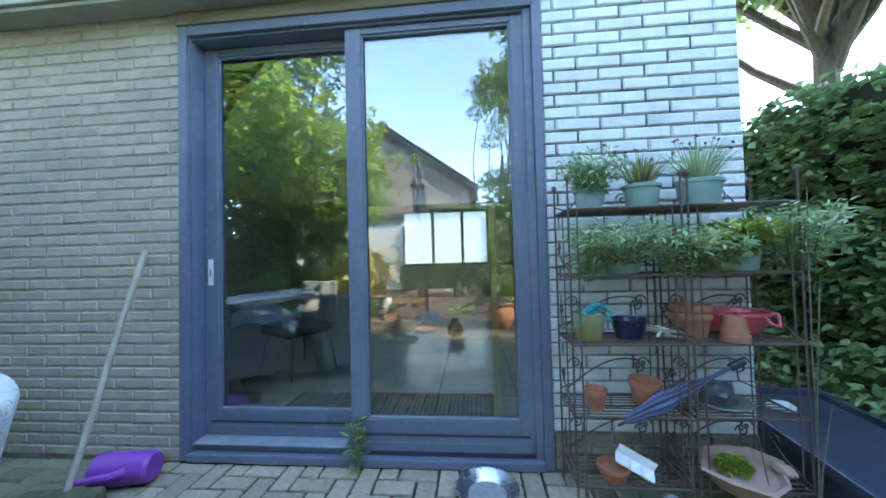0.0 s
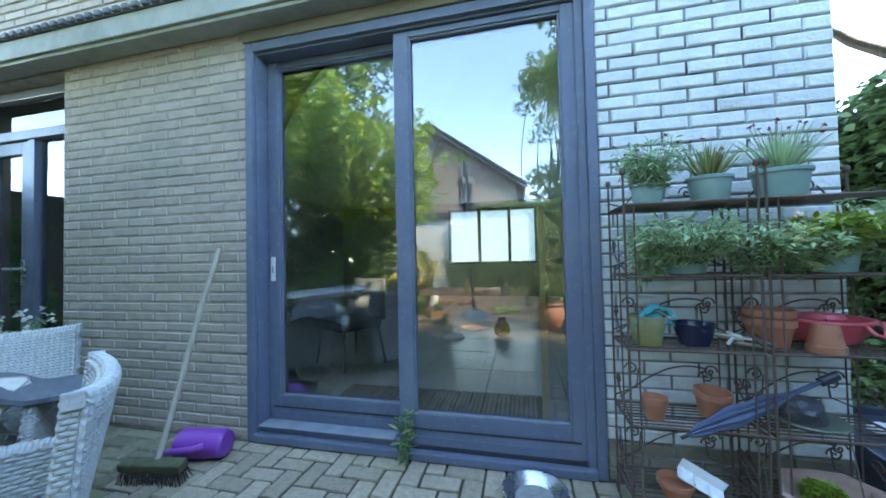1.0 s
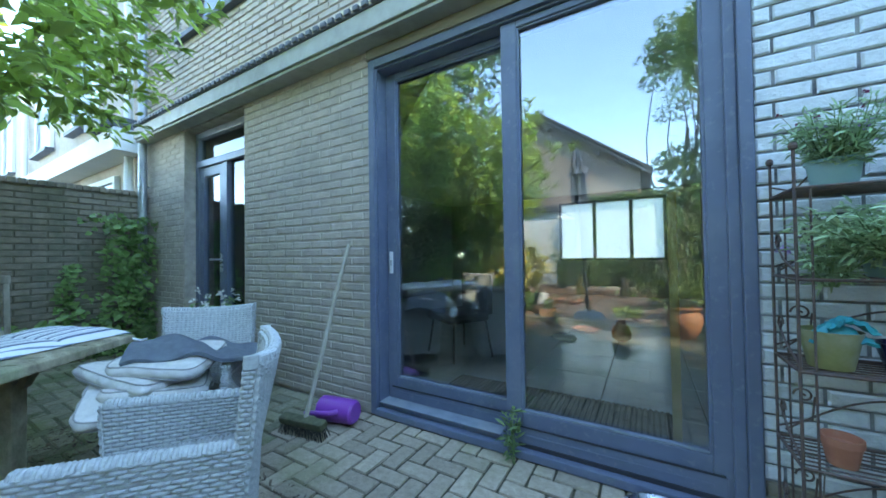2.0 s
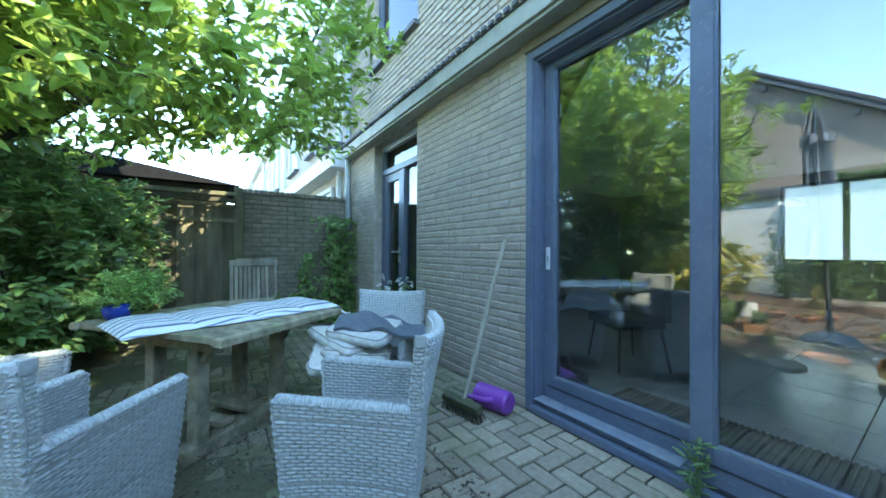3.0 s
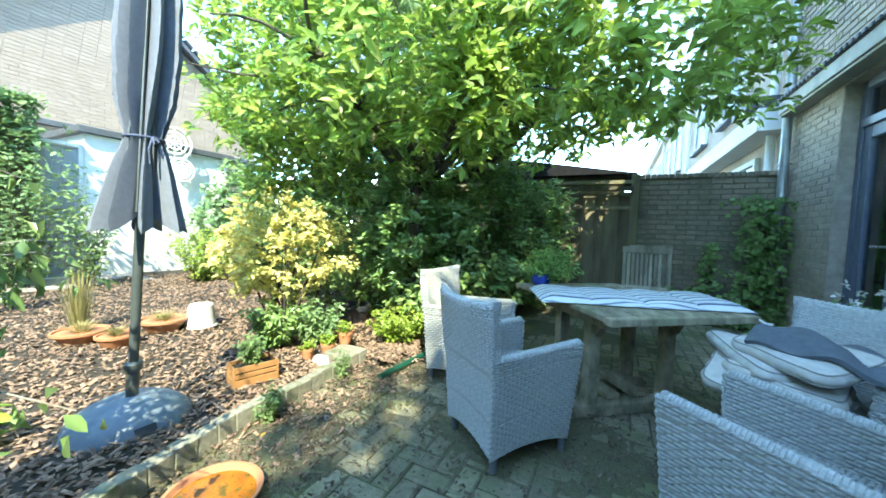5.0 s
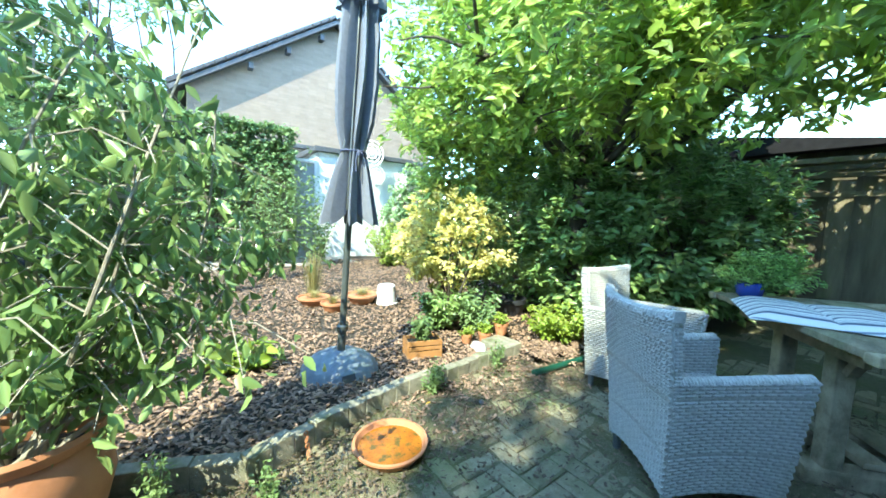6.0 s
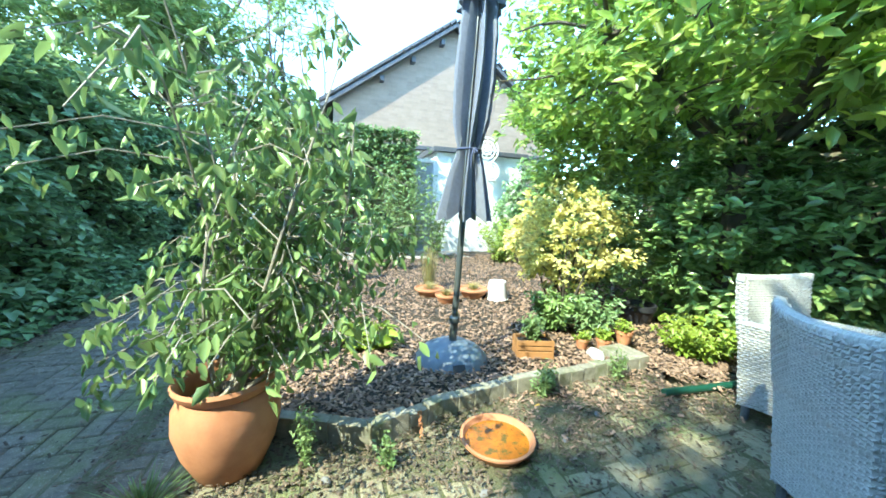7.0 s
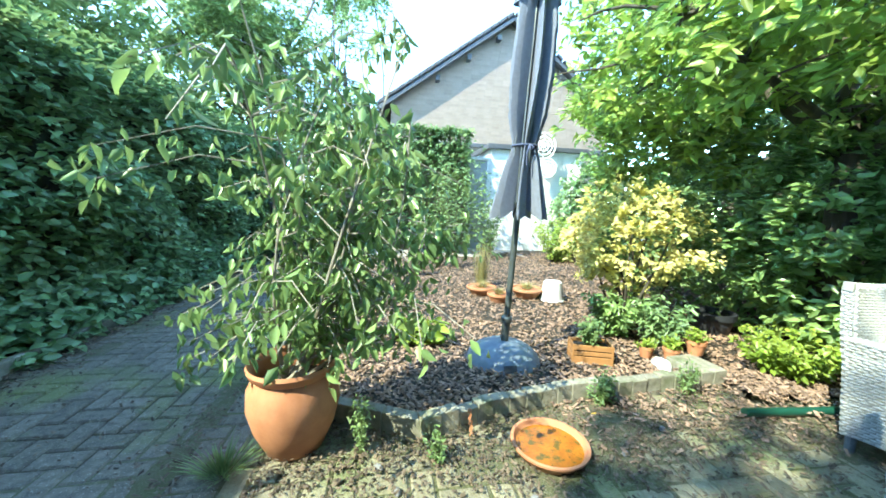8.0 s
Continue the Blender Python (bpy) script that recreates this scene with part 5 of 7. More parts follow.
for k in range(8):
    a = k * math.pi / 4 + 0.2
    part("rib", MB().tube([LEAN @ Vector((0.05 * math.cos(a), 0.05 * math.sin(a), 2.45)), LEAN @ Vector((0.07 * math.cos(a), 0.07 * math.sin(a), 1.06))], 0.006, 5), POLE, par)
part("valance", MB().grid(lambda u, v: LEAN @ Vector(((0.125 + 0.02 * math.sin(16 * math.pi * u) + 0.012 * (1 - v)) * math.cos(2 * math.pi * u), (0.125 + 0.02 * math.sin(16 * math.pi * u) + 0.012 * (1 - v)) * math.sin(2 * math.pi * u), 2.27 + 0.10 * v)), 96, 4, 0.0), UMB, par, smooth=True)


# ---- small plants ----
def herb(name, label, at, h, r, stems, per, size, material, aspect=0.45, category="plant", stem_mat=None, droop=0.2, group="", parent=None, spread=0.03):
    """A plant of thin stems with leaves along them."""
    e = parent or thing(name, label, category, at, group=group)
    mb, pts = MB(), []
    for _ in range(stems):
        a, q = random.uniform(0, 6.283), r * math.sqrt(random.random())
        tip = Vector((q * math.cos(a), q * math.sin(a), h * random.uniform(0.55, 1.0)))
        b0 = Vector((tip.x * 0.15, tip.y * 0.15, -0.01))
        bend = Vector((random.uniform(-1, 1), random.uniform(-1, 1), 0)) * h * 0.08
        ps = [b0, b0.lerp(tip, 0.5) + bend, tip]
        mb.tube(ps, 0.0028, 4, 0.0012, cap=False)
        for k in range(7):
            pts.append(b0.lerp(tip, 0.2 + 0.8 * k / 6) + bend * math.sin(math.pi * (0.2 + 0.8 * k / 6)))
    o = Vector(at) if parent else Vector((0, 0, 0))
    if parent:
        mb.v = [tuple(Vector(v) + o) for v in mb.v]
    tagged(part("stem_mass", mb, stem_mat or LEAF_HERB, e), kind="stuff")
    leaves_at("foliage", np.array([tuple(q + o) for q in pts]), per, spread, size, material, e, aspect, np.array([(q.x, q.y, 0.02) for q in pts]) / (r + 0.01), 0.6, droop)
    return e


def grass(name, label, at, h, r, n, material, parent=None, category="grass"):
    e = parent or thing(name, label, category, at)
    mb = MB()
    o = Vector(at) if parent else Vector((0, 0, 0))
    for _ in range(n):
        a, q = random.uniform(0, 6.283), r * random.random()
        b = Vector((q * 0.35 * math.cos(a), q * 0.35 * math.sin(a), 0)) + o
        hh = h * random.uniform(0.5, 1)
        t = b + Vector((q * math.cos(a), q * math.sin(a), hh))
        s = Vector((-math.sin(a), math.cos(a), 0)) * 0.003
        m = b.lerp(t, 0.55) + Vector((0, 0, hh * 0.12))
        mb.add([b - s, b + s, m + s * 0.8, m - s * 0.8, t], [(0, 1, 2, 3), (3, 2, 4)])
    me = bpy.data.meshes.new("grass_mass")
    me.from_pydata(mb.v, [], mb.f)
    me.materials.append(material)
    ob = tagged(new("grass_mass", me), kind="stuff")
    ob.parent = e
    return e


def clay_pot(name, label, at, r, h, material=None, rim=True, parent=None, tilt=(0, 0, 0), category="flower pot", fill=True):
    """A tapered pot with a rim, hollow, with earth in it."""
    e = thing(name, label, category, at)
    e.matrix_basis = pose(*at, *tilt)
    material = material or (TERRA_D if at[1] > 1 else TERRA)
    p = [(r * 0.68, 0), (r * 0.70, 0.004), (r * 0.92, h * 0.74)]
    p += [(r * 1.0, h * 0.75), (r * 1.0, h), (r * 0.90, h), (r * 0.84, h * 0.7)] if rim else [(r, h), (r * 0.93, h), (r * 0.88, h * 0.75)]
    p += [(r * 0.8, h * 0.6), (0.0, h * 0.6)] if not fill else [(r * 0.85, h * 0.72), (0.0, h * 0.74)]
    part("pot", MB().lathe(p, 28), material, e, smooth=True)
    return e


# weeds and herbs along the kerb and walls
herb("weed", "small bushy weed growing at the kerb", (-1.17, -1.60, 0), 0.20, 0.09, 16, 3, 0.028, LEAF_HERB)
herb("weed", "tall thin weed growing at the kerb", (-1.75, -1.62, 0), 0.24, 0.05, 12, 3, 0.022, LEAF_HERB)
herb("weed", "tall feathery weed in front of the kerb", (0.09, -1.38, 0), 0.26, 0.05, 12, 3, 0.022, LEAF_HERB)
herb("weed", "small weed between kerb and saucer", (-0.22, -1.27, 0), 0.16, 0.03, 6, 3, 0.026, LEAF_HERB)
herb("weed", "green weed with narrow leaves by the door sill", (-0.60, 1.685, 0), 0.27, 0.035, 4, 3, 0.06, LEAF_HERB, 0.25)
herb("weed", "seedling against the brick wall", (-2.75, 1.62, 0), 0.12, 0.08, 7, 2, 0.06, LEAF_HERB, 0.45)
grass("grass_tuft", "tuft of grass beside the terracotta pot", (0.62, -1.33, 0), 0.10, 0.14, 160, LEAF_HERB)
herb("hosta", "low plant with broad lance-shaped leaves in the bark", (-0.22, -2.45, 0.04), 0.14, 0.2, 14, 1, 0.16, LEAF_LIME, 0.35)
herb("ground_cover", "pale leafy ground cover under the laurel", (-2.62, -1.72, 0.02), 0.30, 0.32, 60, 3, 0.05, LEAF_LIME, 0.6)
herb("ground_cover", "light green leafy plant under the laurel", (-2.85, -1.35, 0.02), 0.35, 0.30, 50, 3, 0.05, LEAF_LIME, 0.6)
herb("perennial", "grey-green leafy perennial in the bed", (-1.85, -2.45, 0.04), 0.36, 0.24, 40, 3, 0.07, LEAF_LAUR, 0.4)
herb("perennial", "dark green leafy perennial in the bed", (-2.1, -2.25, 0.04), 0.36, 0.22, 40, 3, 0.06, LEAF_IVY, 0.4)
herb("shrub", "slender multi-stemmed shrub at the back of the bed", (-0.95, -5.7, 0.0), 1.9, 0.55, 26, 4, 0.06, LEAF_HERB, 0.45, "shrub", BARKM, spread=0.1)
herb("shrub", "leafy shrub in front of the grey door", (-2.1, -6.9, 0.0), 1.7, 0.5, 40, 4, 0.08, LEAF_HERB, 0.5, "shrub", BARKM, spread=0.1)
herb("shrub", "tall climbing shrub before the far wall", (-1.55, -7.3, 0.0), 2.3, 0.6, 46, 4, 0.09, LEAF_HERB, 0.5, "shrub", BARKM, spread=0.12)
herb("shrub", "lime-green shrub near the white wall", (-3.4, -6.2, 0.0), 0.95, 0.6, 80, 5, 0.06, LEAF_LIME, 0.5, "shrub", BARKM, spread=0.08)
herb("shrub", "loose green shrub beside the path", (0.55, -3.6, 0.0), 0.9, 0.4, 40, 4, 0.06, LEAF_HERB, 0.45, "shrub", BARKM, spread=0.08)
herb("shrub", "leafy shrub behind the potted fig", (0.5, -2.45, 0.03), 0.62, 0.34, 40, 4, 0.06, LEAF_FIC, 0.45, "shrub", BARKM, spread=0.06)
herb("shrub", "tall loose shrub at the end of the path", (2.9, -11.2, 0.0), 3.3, 1.3, 130, 7, 0.13, LEAF_FAR, 0.5, "shrub", BARKM, spread=0.25)
stump = thing("stump", "short black weathered post in the bed", "post", (-0.42, -5.0, 0))
part("post", MB().lathe([(0.09, 0), (0.10, 0.2), (0.08, 0.42), (0.07, 0.5), (0.0, 0.52)], 12, wob=0.3), BARKM, stump, smooth=True)

# crate planter, pots, stone
crate = thing("crate_planter", "orange plastic crate planter with herbs", "planter", (-1.40, -2.05, 0.035), -18)
for y0, y1, x0, x1 in ((-0.075, -0.065, -0.13, 0.13), (0.065, 0.075, -0.13, 0.13), (-0.065, 0.065, -0.13, -0.12), (-0.065, 0.065, 0.12, 0.13)):
    for z0, z1 in ((0.0, 0.05), (0.058, 0.085), (0.093, 0.13)):
        part("slat", MB().box(x0, x1, y0, y1, z0, z1, bev=0.003), ORANGE, crate)
for x in (-0.126, 0.126):
    for y in (-0.071, 0.071):
        part("corner_post", MB().box(x - 0.006, x + 0.006, y - 0.006, y + 0.006, 0, 0.13), ORANGE, crate)
part("soil", MB().box(-0.119, 0.119, -0.064, 0.064, 0.01, 0.105), EARTH, crate)
herb("", "", (0, 0, 0.10), 0.20, 0.12, 16, 3, 0.045, LEAF_HERB, parent=crate)
for (x, y, rr, hh, hb) in ((-1.98, -1.98, 0.055, 0.09, 0.10), (-2.12, -1.93, 0.062, 0.10, 0.09), (-1.84, -2.05, 0.05, 0.08, 0.07)):
    pt = clay_pot("flower_pot", "small terracotta pot with a bushy green plant", (x, y, 0.04 if y < -1.97 else 0.10), rr, hh)
    herb("", "", (0, 0, hh * 0.72), hb, rr * 1.1, 12, 3, 0.03, LEAF_LIME, 0.6, parent=pt)


def rock(name, label, at, size, material, seed=0):
    bm = bmesh.new()
    bmesh.ops.create_icosphere(bm, subdivisions=3, radius=1.0)
    for v in bm.verts:
        v.co = Vector(v.co) * (1 + 0.25 * noise.noise(Vector(v.co) * 1.6 + Vector((seed, 0, 0))))
        v.co.x, v.co.y, v.co.z = v.co.x * size[0], v.co.y * size[1], max(v.co.z, -0.5) * size[2]
    me = bpy.data.meshes.new(name)
    bm.to_mesh(me)
    bm.free()
    me.materials.append(material)
    ob = new(name, me)
    ob.matrix_basis = pose(at[0], at[1], at[2] + size[2] * 0.5, 0, 0, seed * 40)
    return tagged(ob, label, "stone")


clay_pot("flower_pot", "wide black plastic pot standing under the shrubs", (-2.78, -2.42, 0.04), 0.17, 0.20, BLACKP, rim=True)
rock("stone", "pale grey rough stone lying at the kerb", (-1.82, -1.88, 0.04), (0.085, 0.05, 0.04), mat("pale_stone", (0.55, 0.55, 0.53), (0.4, 0.4, 0.4), 14, 0.9, bump=0.6), 2)
for k, (x, y) in enumerate(((-1.05, -1.22), (-1.35, -1.35), (-0.05, -1.15), (0.02, -1.28), (-0.55, -1.05))):
    rock("pebble", "small pale pebble on the paving", (x, y, 0.0), (0.022, 0.014, 0.012), STONE, k + 5)
lf = thing("fallen_leaf", "yellow fallen leaf on the paving", "leaf", (-1.08, -1.48, 0.012))
part("blade", MB().grid(lambda u, v: (0.06 * (u - 0.5), 0.045 * (v - 0.5) * math.sin(math.pi * (0.1 + 0.8 * u)), 0.008 * math.sin(3 * u + 2 * v)), 8, 4, 0.0012), mat("yellow_leaf", (0.55, 0.36, 0.06), (0.45, 0.28, 0.05), 20, 0.7), lf, smooth=True)

# green tube on the ground
tube_g = thing("ground_tube", "dark green metal tube lying on the ground", "tube", (0, 0, 0))
part("tube", MB().tube([(-1.87, -1.385, 0.032), (-2.9, -1.27, 0.046)], 0.022, 14), GREENP, tube_g, smooth=True)
chain = thing("chain", "rusty chain hanging over the kerb", "chain", (-0.40, -1.46, 0))
for k in range(5):
    m = pose(0, 0.012 * k, 0.105 - k * 0.022, 70, 0, 90 * (k % 2))
    part("link", MB().tube([m @ Vector((0.008 * math.cos(a * 0.7), 0.014 * math.sin(a * 0.7), 0)) for a in range(10)], 0.003, 5), TERRA, chain)

# shallow bowls with dry succulents, white bag
for (x, y, rr, hh) in ((-1.12, -3.80, 0.17, 0.10), (-1.22, -3.46, 0.125, 0.10), (-1.62, -3.65, 0.18, 0.11)):
    e = thing("plant_bowl", "shallow terracotta bowl of dry grassy plants", "plant bowl", (x, y, 0.045), group="terracotta bowls")
    part("bowl", MB().lathe([(rr * 0.6, 0), (rr * 0.62, 0.004), (rr * 0.96, hh * 0.8), (rr * 1.03, hh * 0.82), (rr * 1.03, hh), (rr * 0.93, hh), (rr * 0.9, hh * 0.86), (0, hh * 0.9)], 32), TERRA, e, smooth=True)
    grass("", "", (0, 0, hh * 0.88), 0.08, rr * 0.8, 160, DRYGRASS, parent=e)
grass("ornamental_grass", "tall tuft of dry ornamental grass", (-1.25, -4.25, 0.03), 0.62, 0.16, 170, DRYGRASS)
bag = thing("white_bucket", "upturned white plastic bucket on the bark", "bucket", (-1.87, -3.52, 0.04))
part("bucket", MB().lathe([(0.13, 0), (0.135, 0.015), (0.125, 0.02), (0.10, 0.21), (0.09, 0.22), (0, 0.222)], 28), WHITEP, bag, smooth=True)

# saucer of murky water
sau = thing("plant_saucer", "large terracotta saucer holding murky rusty water", "saucer", (-0.715, -1.275, 0.0))
part("dish", MB().lathe([(0.125, 0), (0.13, 0.004), (0.158, 0.045), (0.168, 0.05), (0.168, 0.058), (0.155, 0.058), (0.148, 0.045), (0.13, 0.012), (0, 0.010)], 48), TERRA, sau, smooth=True)
part("water", MB().lathe([(0.146, 0.036), (0.0, 0.0365)], 48), WATER, sau)

# steel bowl by the door
bowl = thing("steel_bowl", "stainless steel pet bowl with a little water", "bowl", (0.03, 1.545, 0.0))
part("bowl", MB().lathe([(0.075, 0), (0.08, 0.002), (0.115, 0.038), (0.135, 0.048), (0.142, 0.047), (0.142, 0.050), (0.133, 0.052), (0.112, 0.040), (0.075, 0.008), (0, 0.006)], 40), METAL, bowl, smooth=True)
part("water", MB().lathe([(0.085, 0.016), (0, 0.0165)], 32), mat("still_water", (0.2, 0.2, 0.19), (0.3, 0.3, 0.3), 40, 0.05), bowl)

# broom
broom = thing("broom", "old broom leaning against the brick wall", "broom", (0, 0, 0))
part("handle", MB().tube([(-1.765, 1.335, 0.10), (-1.775, 1.46, 0.44), (-1.785, 1.58, 0.79), (-1.80, 1.722, 1.145)], 0.0135, 10), HANDLE, broom, smooth=True)
hm = pose(-1.775, 1.32, 0.085, 14, 0, 9)
part("head", MB().box(-0.16, 0.16, -0.03, 0.03, -0.022, 0.022, hm, bev=0.01), mat("mossy_wood", (0.10, 0.10, 0.05), (0.06, 0.065, 0.035), 30, 0.9, bump=0.4), broom)
br = MB()
for i in range(34):
    for j in range(5):
        a = Vector((-0.15 + 0.3 * i / 33, -0.024 + 0.012 * j, -0.02))
        b = Vector((a.x * 1.12 + random.uniform(-0.01, 0.01), a.y * 1.5 - 0.008 + random.uniform(-0.01, 0.01), -0.082))
        br.tube([hm @ a, hm @ b], 0.0022, 3, cap=False)
tagged(part("bristle_mass", br, BRISTLE, broom), kind="stuff")

# purple watering can on its side
can = thing("watering_can", "purple plastic watering can lying on its side", "watering can")
can.matrix_basis = pose(-1.715, 1.545, 0.078, 0, -90, 12)
part("body", MB().lathe([(0.0, -0.125), (0.06, -0.125), (0.072, -0.11), (0.078, 0.10), (0.074, 0.125), (0.066, 0.125), (0.066, 0.0), (0.0, 0.0)], 36), PURPLE, can, smooth=True)
part("handle", MB().tube([(0.02, -0.070, -0.04), (0.02, -0.105, 0.0), (0.015, -0.11, 0.08), (0.0, -0.09, 0.16), (-0.02, -0.06, 0.21)], 0.018, 10, 0.013), PURPLE, can, smooth=True)

# ---- on the table and chairs ----
STRIPE = bpy.data.materials.new("striped_canvas")
STRIPE.use_nodes = True
_n, _l = STRIPE.node_tree.nodes, STRIPE.node_tree.links
_tc = _n.new("ShaderNodeTexCoord")
_sp = _n.new("ShaderNodeSeparateXYZ")
_l.new(_tc.outputs["Object"], _sp.inputs[0])
_m = _n.new("ShaderNodeMath")
_m.operation = "MULTIPLY_ADD"
_m.inputs[1].default_value, _m.inputs[2].default_value = 1 / 0.068, 10.3
_l.new(_sp.outputs["Y"], _m.inputs[0])
_f = _n.new("ShaderNodeMath")
_f.operation = "FRACT"
_l.new(_m.outputs[0], _f.inputs[0])
_cr = _n.new("ShaderNodeValToRGB")
_cr.color_ramp.interpolation = "CONSTANT"
_cr.color_ramp.elements[0].color = (0.74, 0.75, 0.75, 1)
for pos, col in ((0.34, (0.09, 0.12, 0.19, 1)), (0.60, (0.74, 0.75, 0.75, 1)), (0.68, (0.20, 0.24, 0.31, 1)), (0.75, (0.74, 0.75, 0.75, 1)), (0.92, (0.20, 0.24, 0.31, 1))):
    e_ = _cr.color_ramp.elements.new(pos)
    e_.color = col
_cr.color_ramp.elements[-1].color = (0.74, 0.75, 0.75, 1)
_l.new(_f.outputs[0], _cr.inputs[0])
_l.new(_cr.outputs[0], _n["Principled BSDF"].inputs["Base Color"])
_n["Principled BSDF"].inputs["Roughness"].default_value = 0.9
pad = thing("lounger_cushion", "blue and white striped lounger cushion lying on the table", "cushion", (-2.36, 0.10, TZ + 0.002), 111)


def pad_top(u, v):
    x, y = (u - 0.5) * 1.12, (v - 0.5) * 0.47
    seg = abs(math.sin(math.pi * u * 4)) ** 0.45
    e = (1 - abs(2 * v - 1) ** 6) ** 0.5 * min(1, 18 * u, 18 * (1 - u)) ** 0.5
    return (x, y + 0.012 * math.sin(9 * u), 0.006 + (0.022 + 0.020 * seg + 0.005 * noise.noise(Vector((u * 9, v * 5, 0)))) * e)


part("cover", MB().grid(pad_top, 96, 30, 0.006), STRIPE, pad, smooth=True)
tp = thing("table_plant", "feathery green plant in a blue glazed pot", "potted plant", (-2.60, -0.47, TZ + 0.001))
part("pot", MB().lathe([(0.045, 0), (0.06, 0.02), (0.068, 0.06), (0.058, 0.085), (0.062, 0.09), (0.052, 0.09), (0.05, 0.07), (0, 0.07)], 28), BLUEGL, tp, smooth=True)
herb("", "", (-0.03, 0.08, 0.07), 0.20, 0.15, 70, 4, 0.036, LEAF_FEATH, 0.28, parent=tp)
herb("", "", (-0.03, 0.05, 0.06), 0.10, 0.25, 45, 3, 0.032, LEAF_FEATH, 0.3, parent=tp)


def cushion(label, m, material, sx=0.35, sy=0.33, h=0.055):
    e = thing("seat_cushion", label, "cushion", group="seat cushions")
    e.matrix_basis = m
    ph = m.translation.x * 40 + h * 90

    def rim(th):
        c, s = math.cos(th), math.sin(th)
        k = (abs(c) ** 7 + abs(s) ** 7) ** (-1 / 7)
        return c * k * sx / 2, s * k * sy / 2

    def sag(x, y):
        return 0.10 * x * y / (sx * sy) * sx - 0.22 * (x * x + 0.6 * y * y) + 0.010 * noise.noise(Vector((x * 9, y * 9, ph)))

    def f(u, v):
        th = 2 * math.pi * u
        x, y = rim(th)
        lump = 0.5 + 0.5 * math.cos(16 * th + ph)
        if v < 0.4 or v > 0.6:
            r = v / 0.4 if v < 0.4 else (1 - v) / 0.4
            sg = 1 if v < 0.5 else -1
            z = sg * h * (0.42 + 0.16 * (1 - r ** 4) - 0.05 * lump * max(0, r - 0.6) - 0.05 * (1 - min(1, r * 4)))
        else:
            w = (v - 0.4) / 0.2
            r = 1 + (0.035 + 0.05 * lump) * math.sin(math.pi * w)
            z = h * (0.42 - 0.84 * w)
        return (x * r, y * r, z + sag(x * r, y * r))
    part("cover", MB().grid(f, 128, 40), material, e, smooth=True)
    for sg in (-1, 1):
        ring = [rim(a * math.pi / 32) for a in range(65)]
        part("piping", MB().tube([(x * 1.01, y * 1.01, sg * h * 0.42 + sag(x, y)) for x, y in ring], 0.0035, 5), PIPING, e)
    part("tape", MB().tube([(sx / 2, sy / 2 - 0.02, -0.02), (sx / 2 + 0.03, sy / 2, -0.05), (sx / 2 + 0.02, sy / 2 + 0.01, -0.09), (sx / 2 + 0.035, sy / 2 + 0.01, -0.12)], 0.004, 5), WHITEP, e)
    return e


cushion("cream cotton seat cushion at the bottom of a pile", Matrix.Translation((-1.96, 0.68, 0.43)) @ pose(0, 0, 0, 3, -4, 48), CLOTH_W)
cushion("cream cotton seat cushion in the middle of a pile", Matrix.Translation((-1.94, 0.69, 0.487)) @ pose(0, 0, 0, -2, 5, 62), CLOTH_W)
cushion("cream cotton seat cushion on top of a pile", Matrix.Translation((-1.93, 0.73, 0.60)) @ pose(0, 0, 0, 6, 3, 40), CLOTH_W)
cushion("cream cotton seat cushion lying askew on a pile", Matrix.Translation((-2.0, 0.65, 0.545)) @ pose(0, 0, 0, -6, 10, 24), CLOTH_W)
cushion("cream cotton seat cushion slipping over the chair arm", Matrix.Translation((-1.91, 0.60, 0.475)) @ pose(0, 0, 0, 26, 8, 66), CLOTH_W, 0.34, 0.32)
cloth = thing("grey_cushion", "thin grey seat pad thrown over the cushion pile", "cushion", (-1.93, 0.87, 0.655), 60)
part("cover", MB().grid(lambda u, v: ((u - 0.5) * 0.56, (v - 0.5) * 0.38, 0.03 * math.sin(6 * u + v) * math.sin(3 * v) + 0.012 * math.sin(17 * u + 5 * v) - 0.22 * max(0, u - 0.5) ** 1.2 - 0.03 * (2 * v - 1) ** 2), 26, 18, 0.018), CLOTH_G, cloth, smooth=True)
part("tape", MB().tube([(-0.25, 0.1, 0.01), (-0.29, 0.13, 0.0), (-0.30, 0.10, 0.02), (-0.27, 0.08, 0.01)], 0.006, 5), WHITEP, cloth)

# slatted folding chair at the far side of the table
sc = thing("slatted_chair", "weathered teak folding chair with a slatted back", "chair", (-3.95, 0.33, 0), -90)
for s in (-1, 1):
    part("back_post", MB().box(s * 0.21 - 0.016, s * 0.21 + 0.016, -0.02, 0.014, 0, 0.93, pose(0, -0.17, 0, 12, 0, 0), bev=0.005), GREYTEAK, sc)
    part("front_leg", MB().box(s * 0.185 - 0.014, s * 0.185 + 0.014, -0.02, 0.014, 0, 0.56, pose(0, 0.26, 0, 38, 0, 0), bev=0.005), GREYTEAK, sc)
bt = pose(0, -0.17, 0, 12, 0, 0)
part("top_rail", MB().box(-0.235, 0.235, -0.02, 0.016, 0.90, 0.972, bt, bev=0.012).box(-0.17, 0.17, -0.018, 0.014, 0.96, 0.988, bt, bev=0.010), GREYTEAK, sc)
part("lower_rail", MB().box(-0.195, 0.195, -0.015, 0.012, 0.50, 0.545, bt, bev=0.005), GREYTEAK, sc)
for k in range(9):
    x = -0.168 + k * 0.042
    part("back_slat", MB().box(x - 0.014, x + 0.014, -0.008, 0.006, 0.545, 0.90, bt, bev=0.003), GREYTEAK, sc)
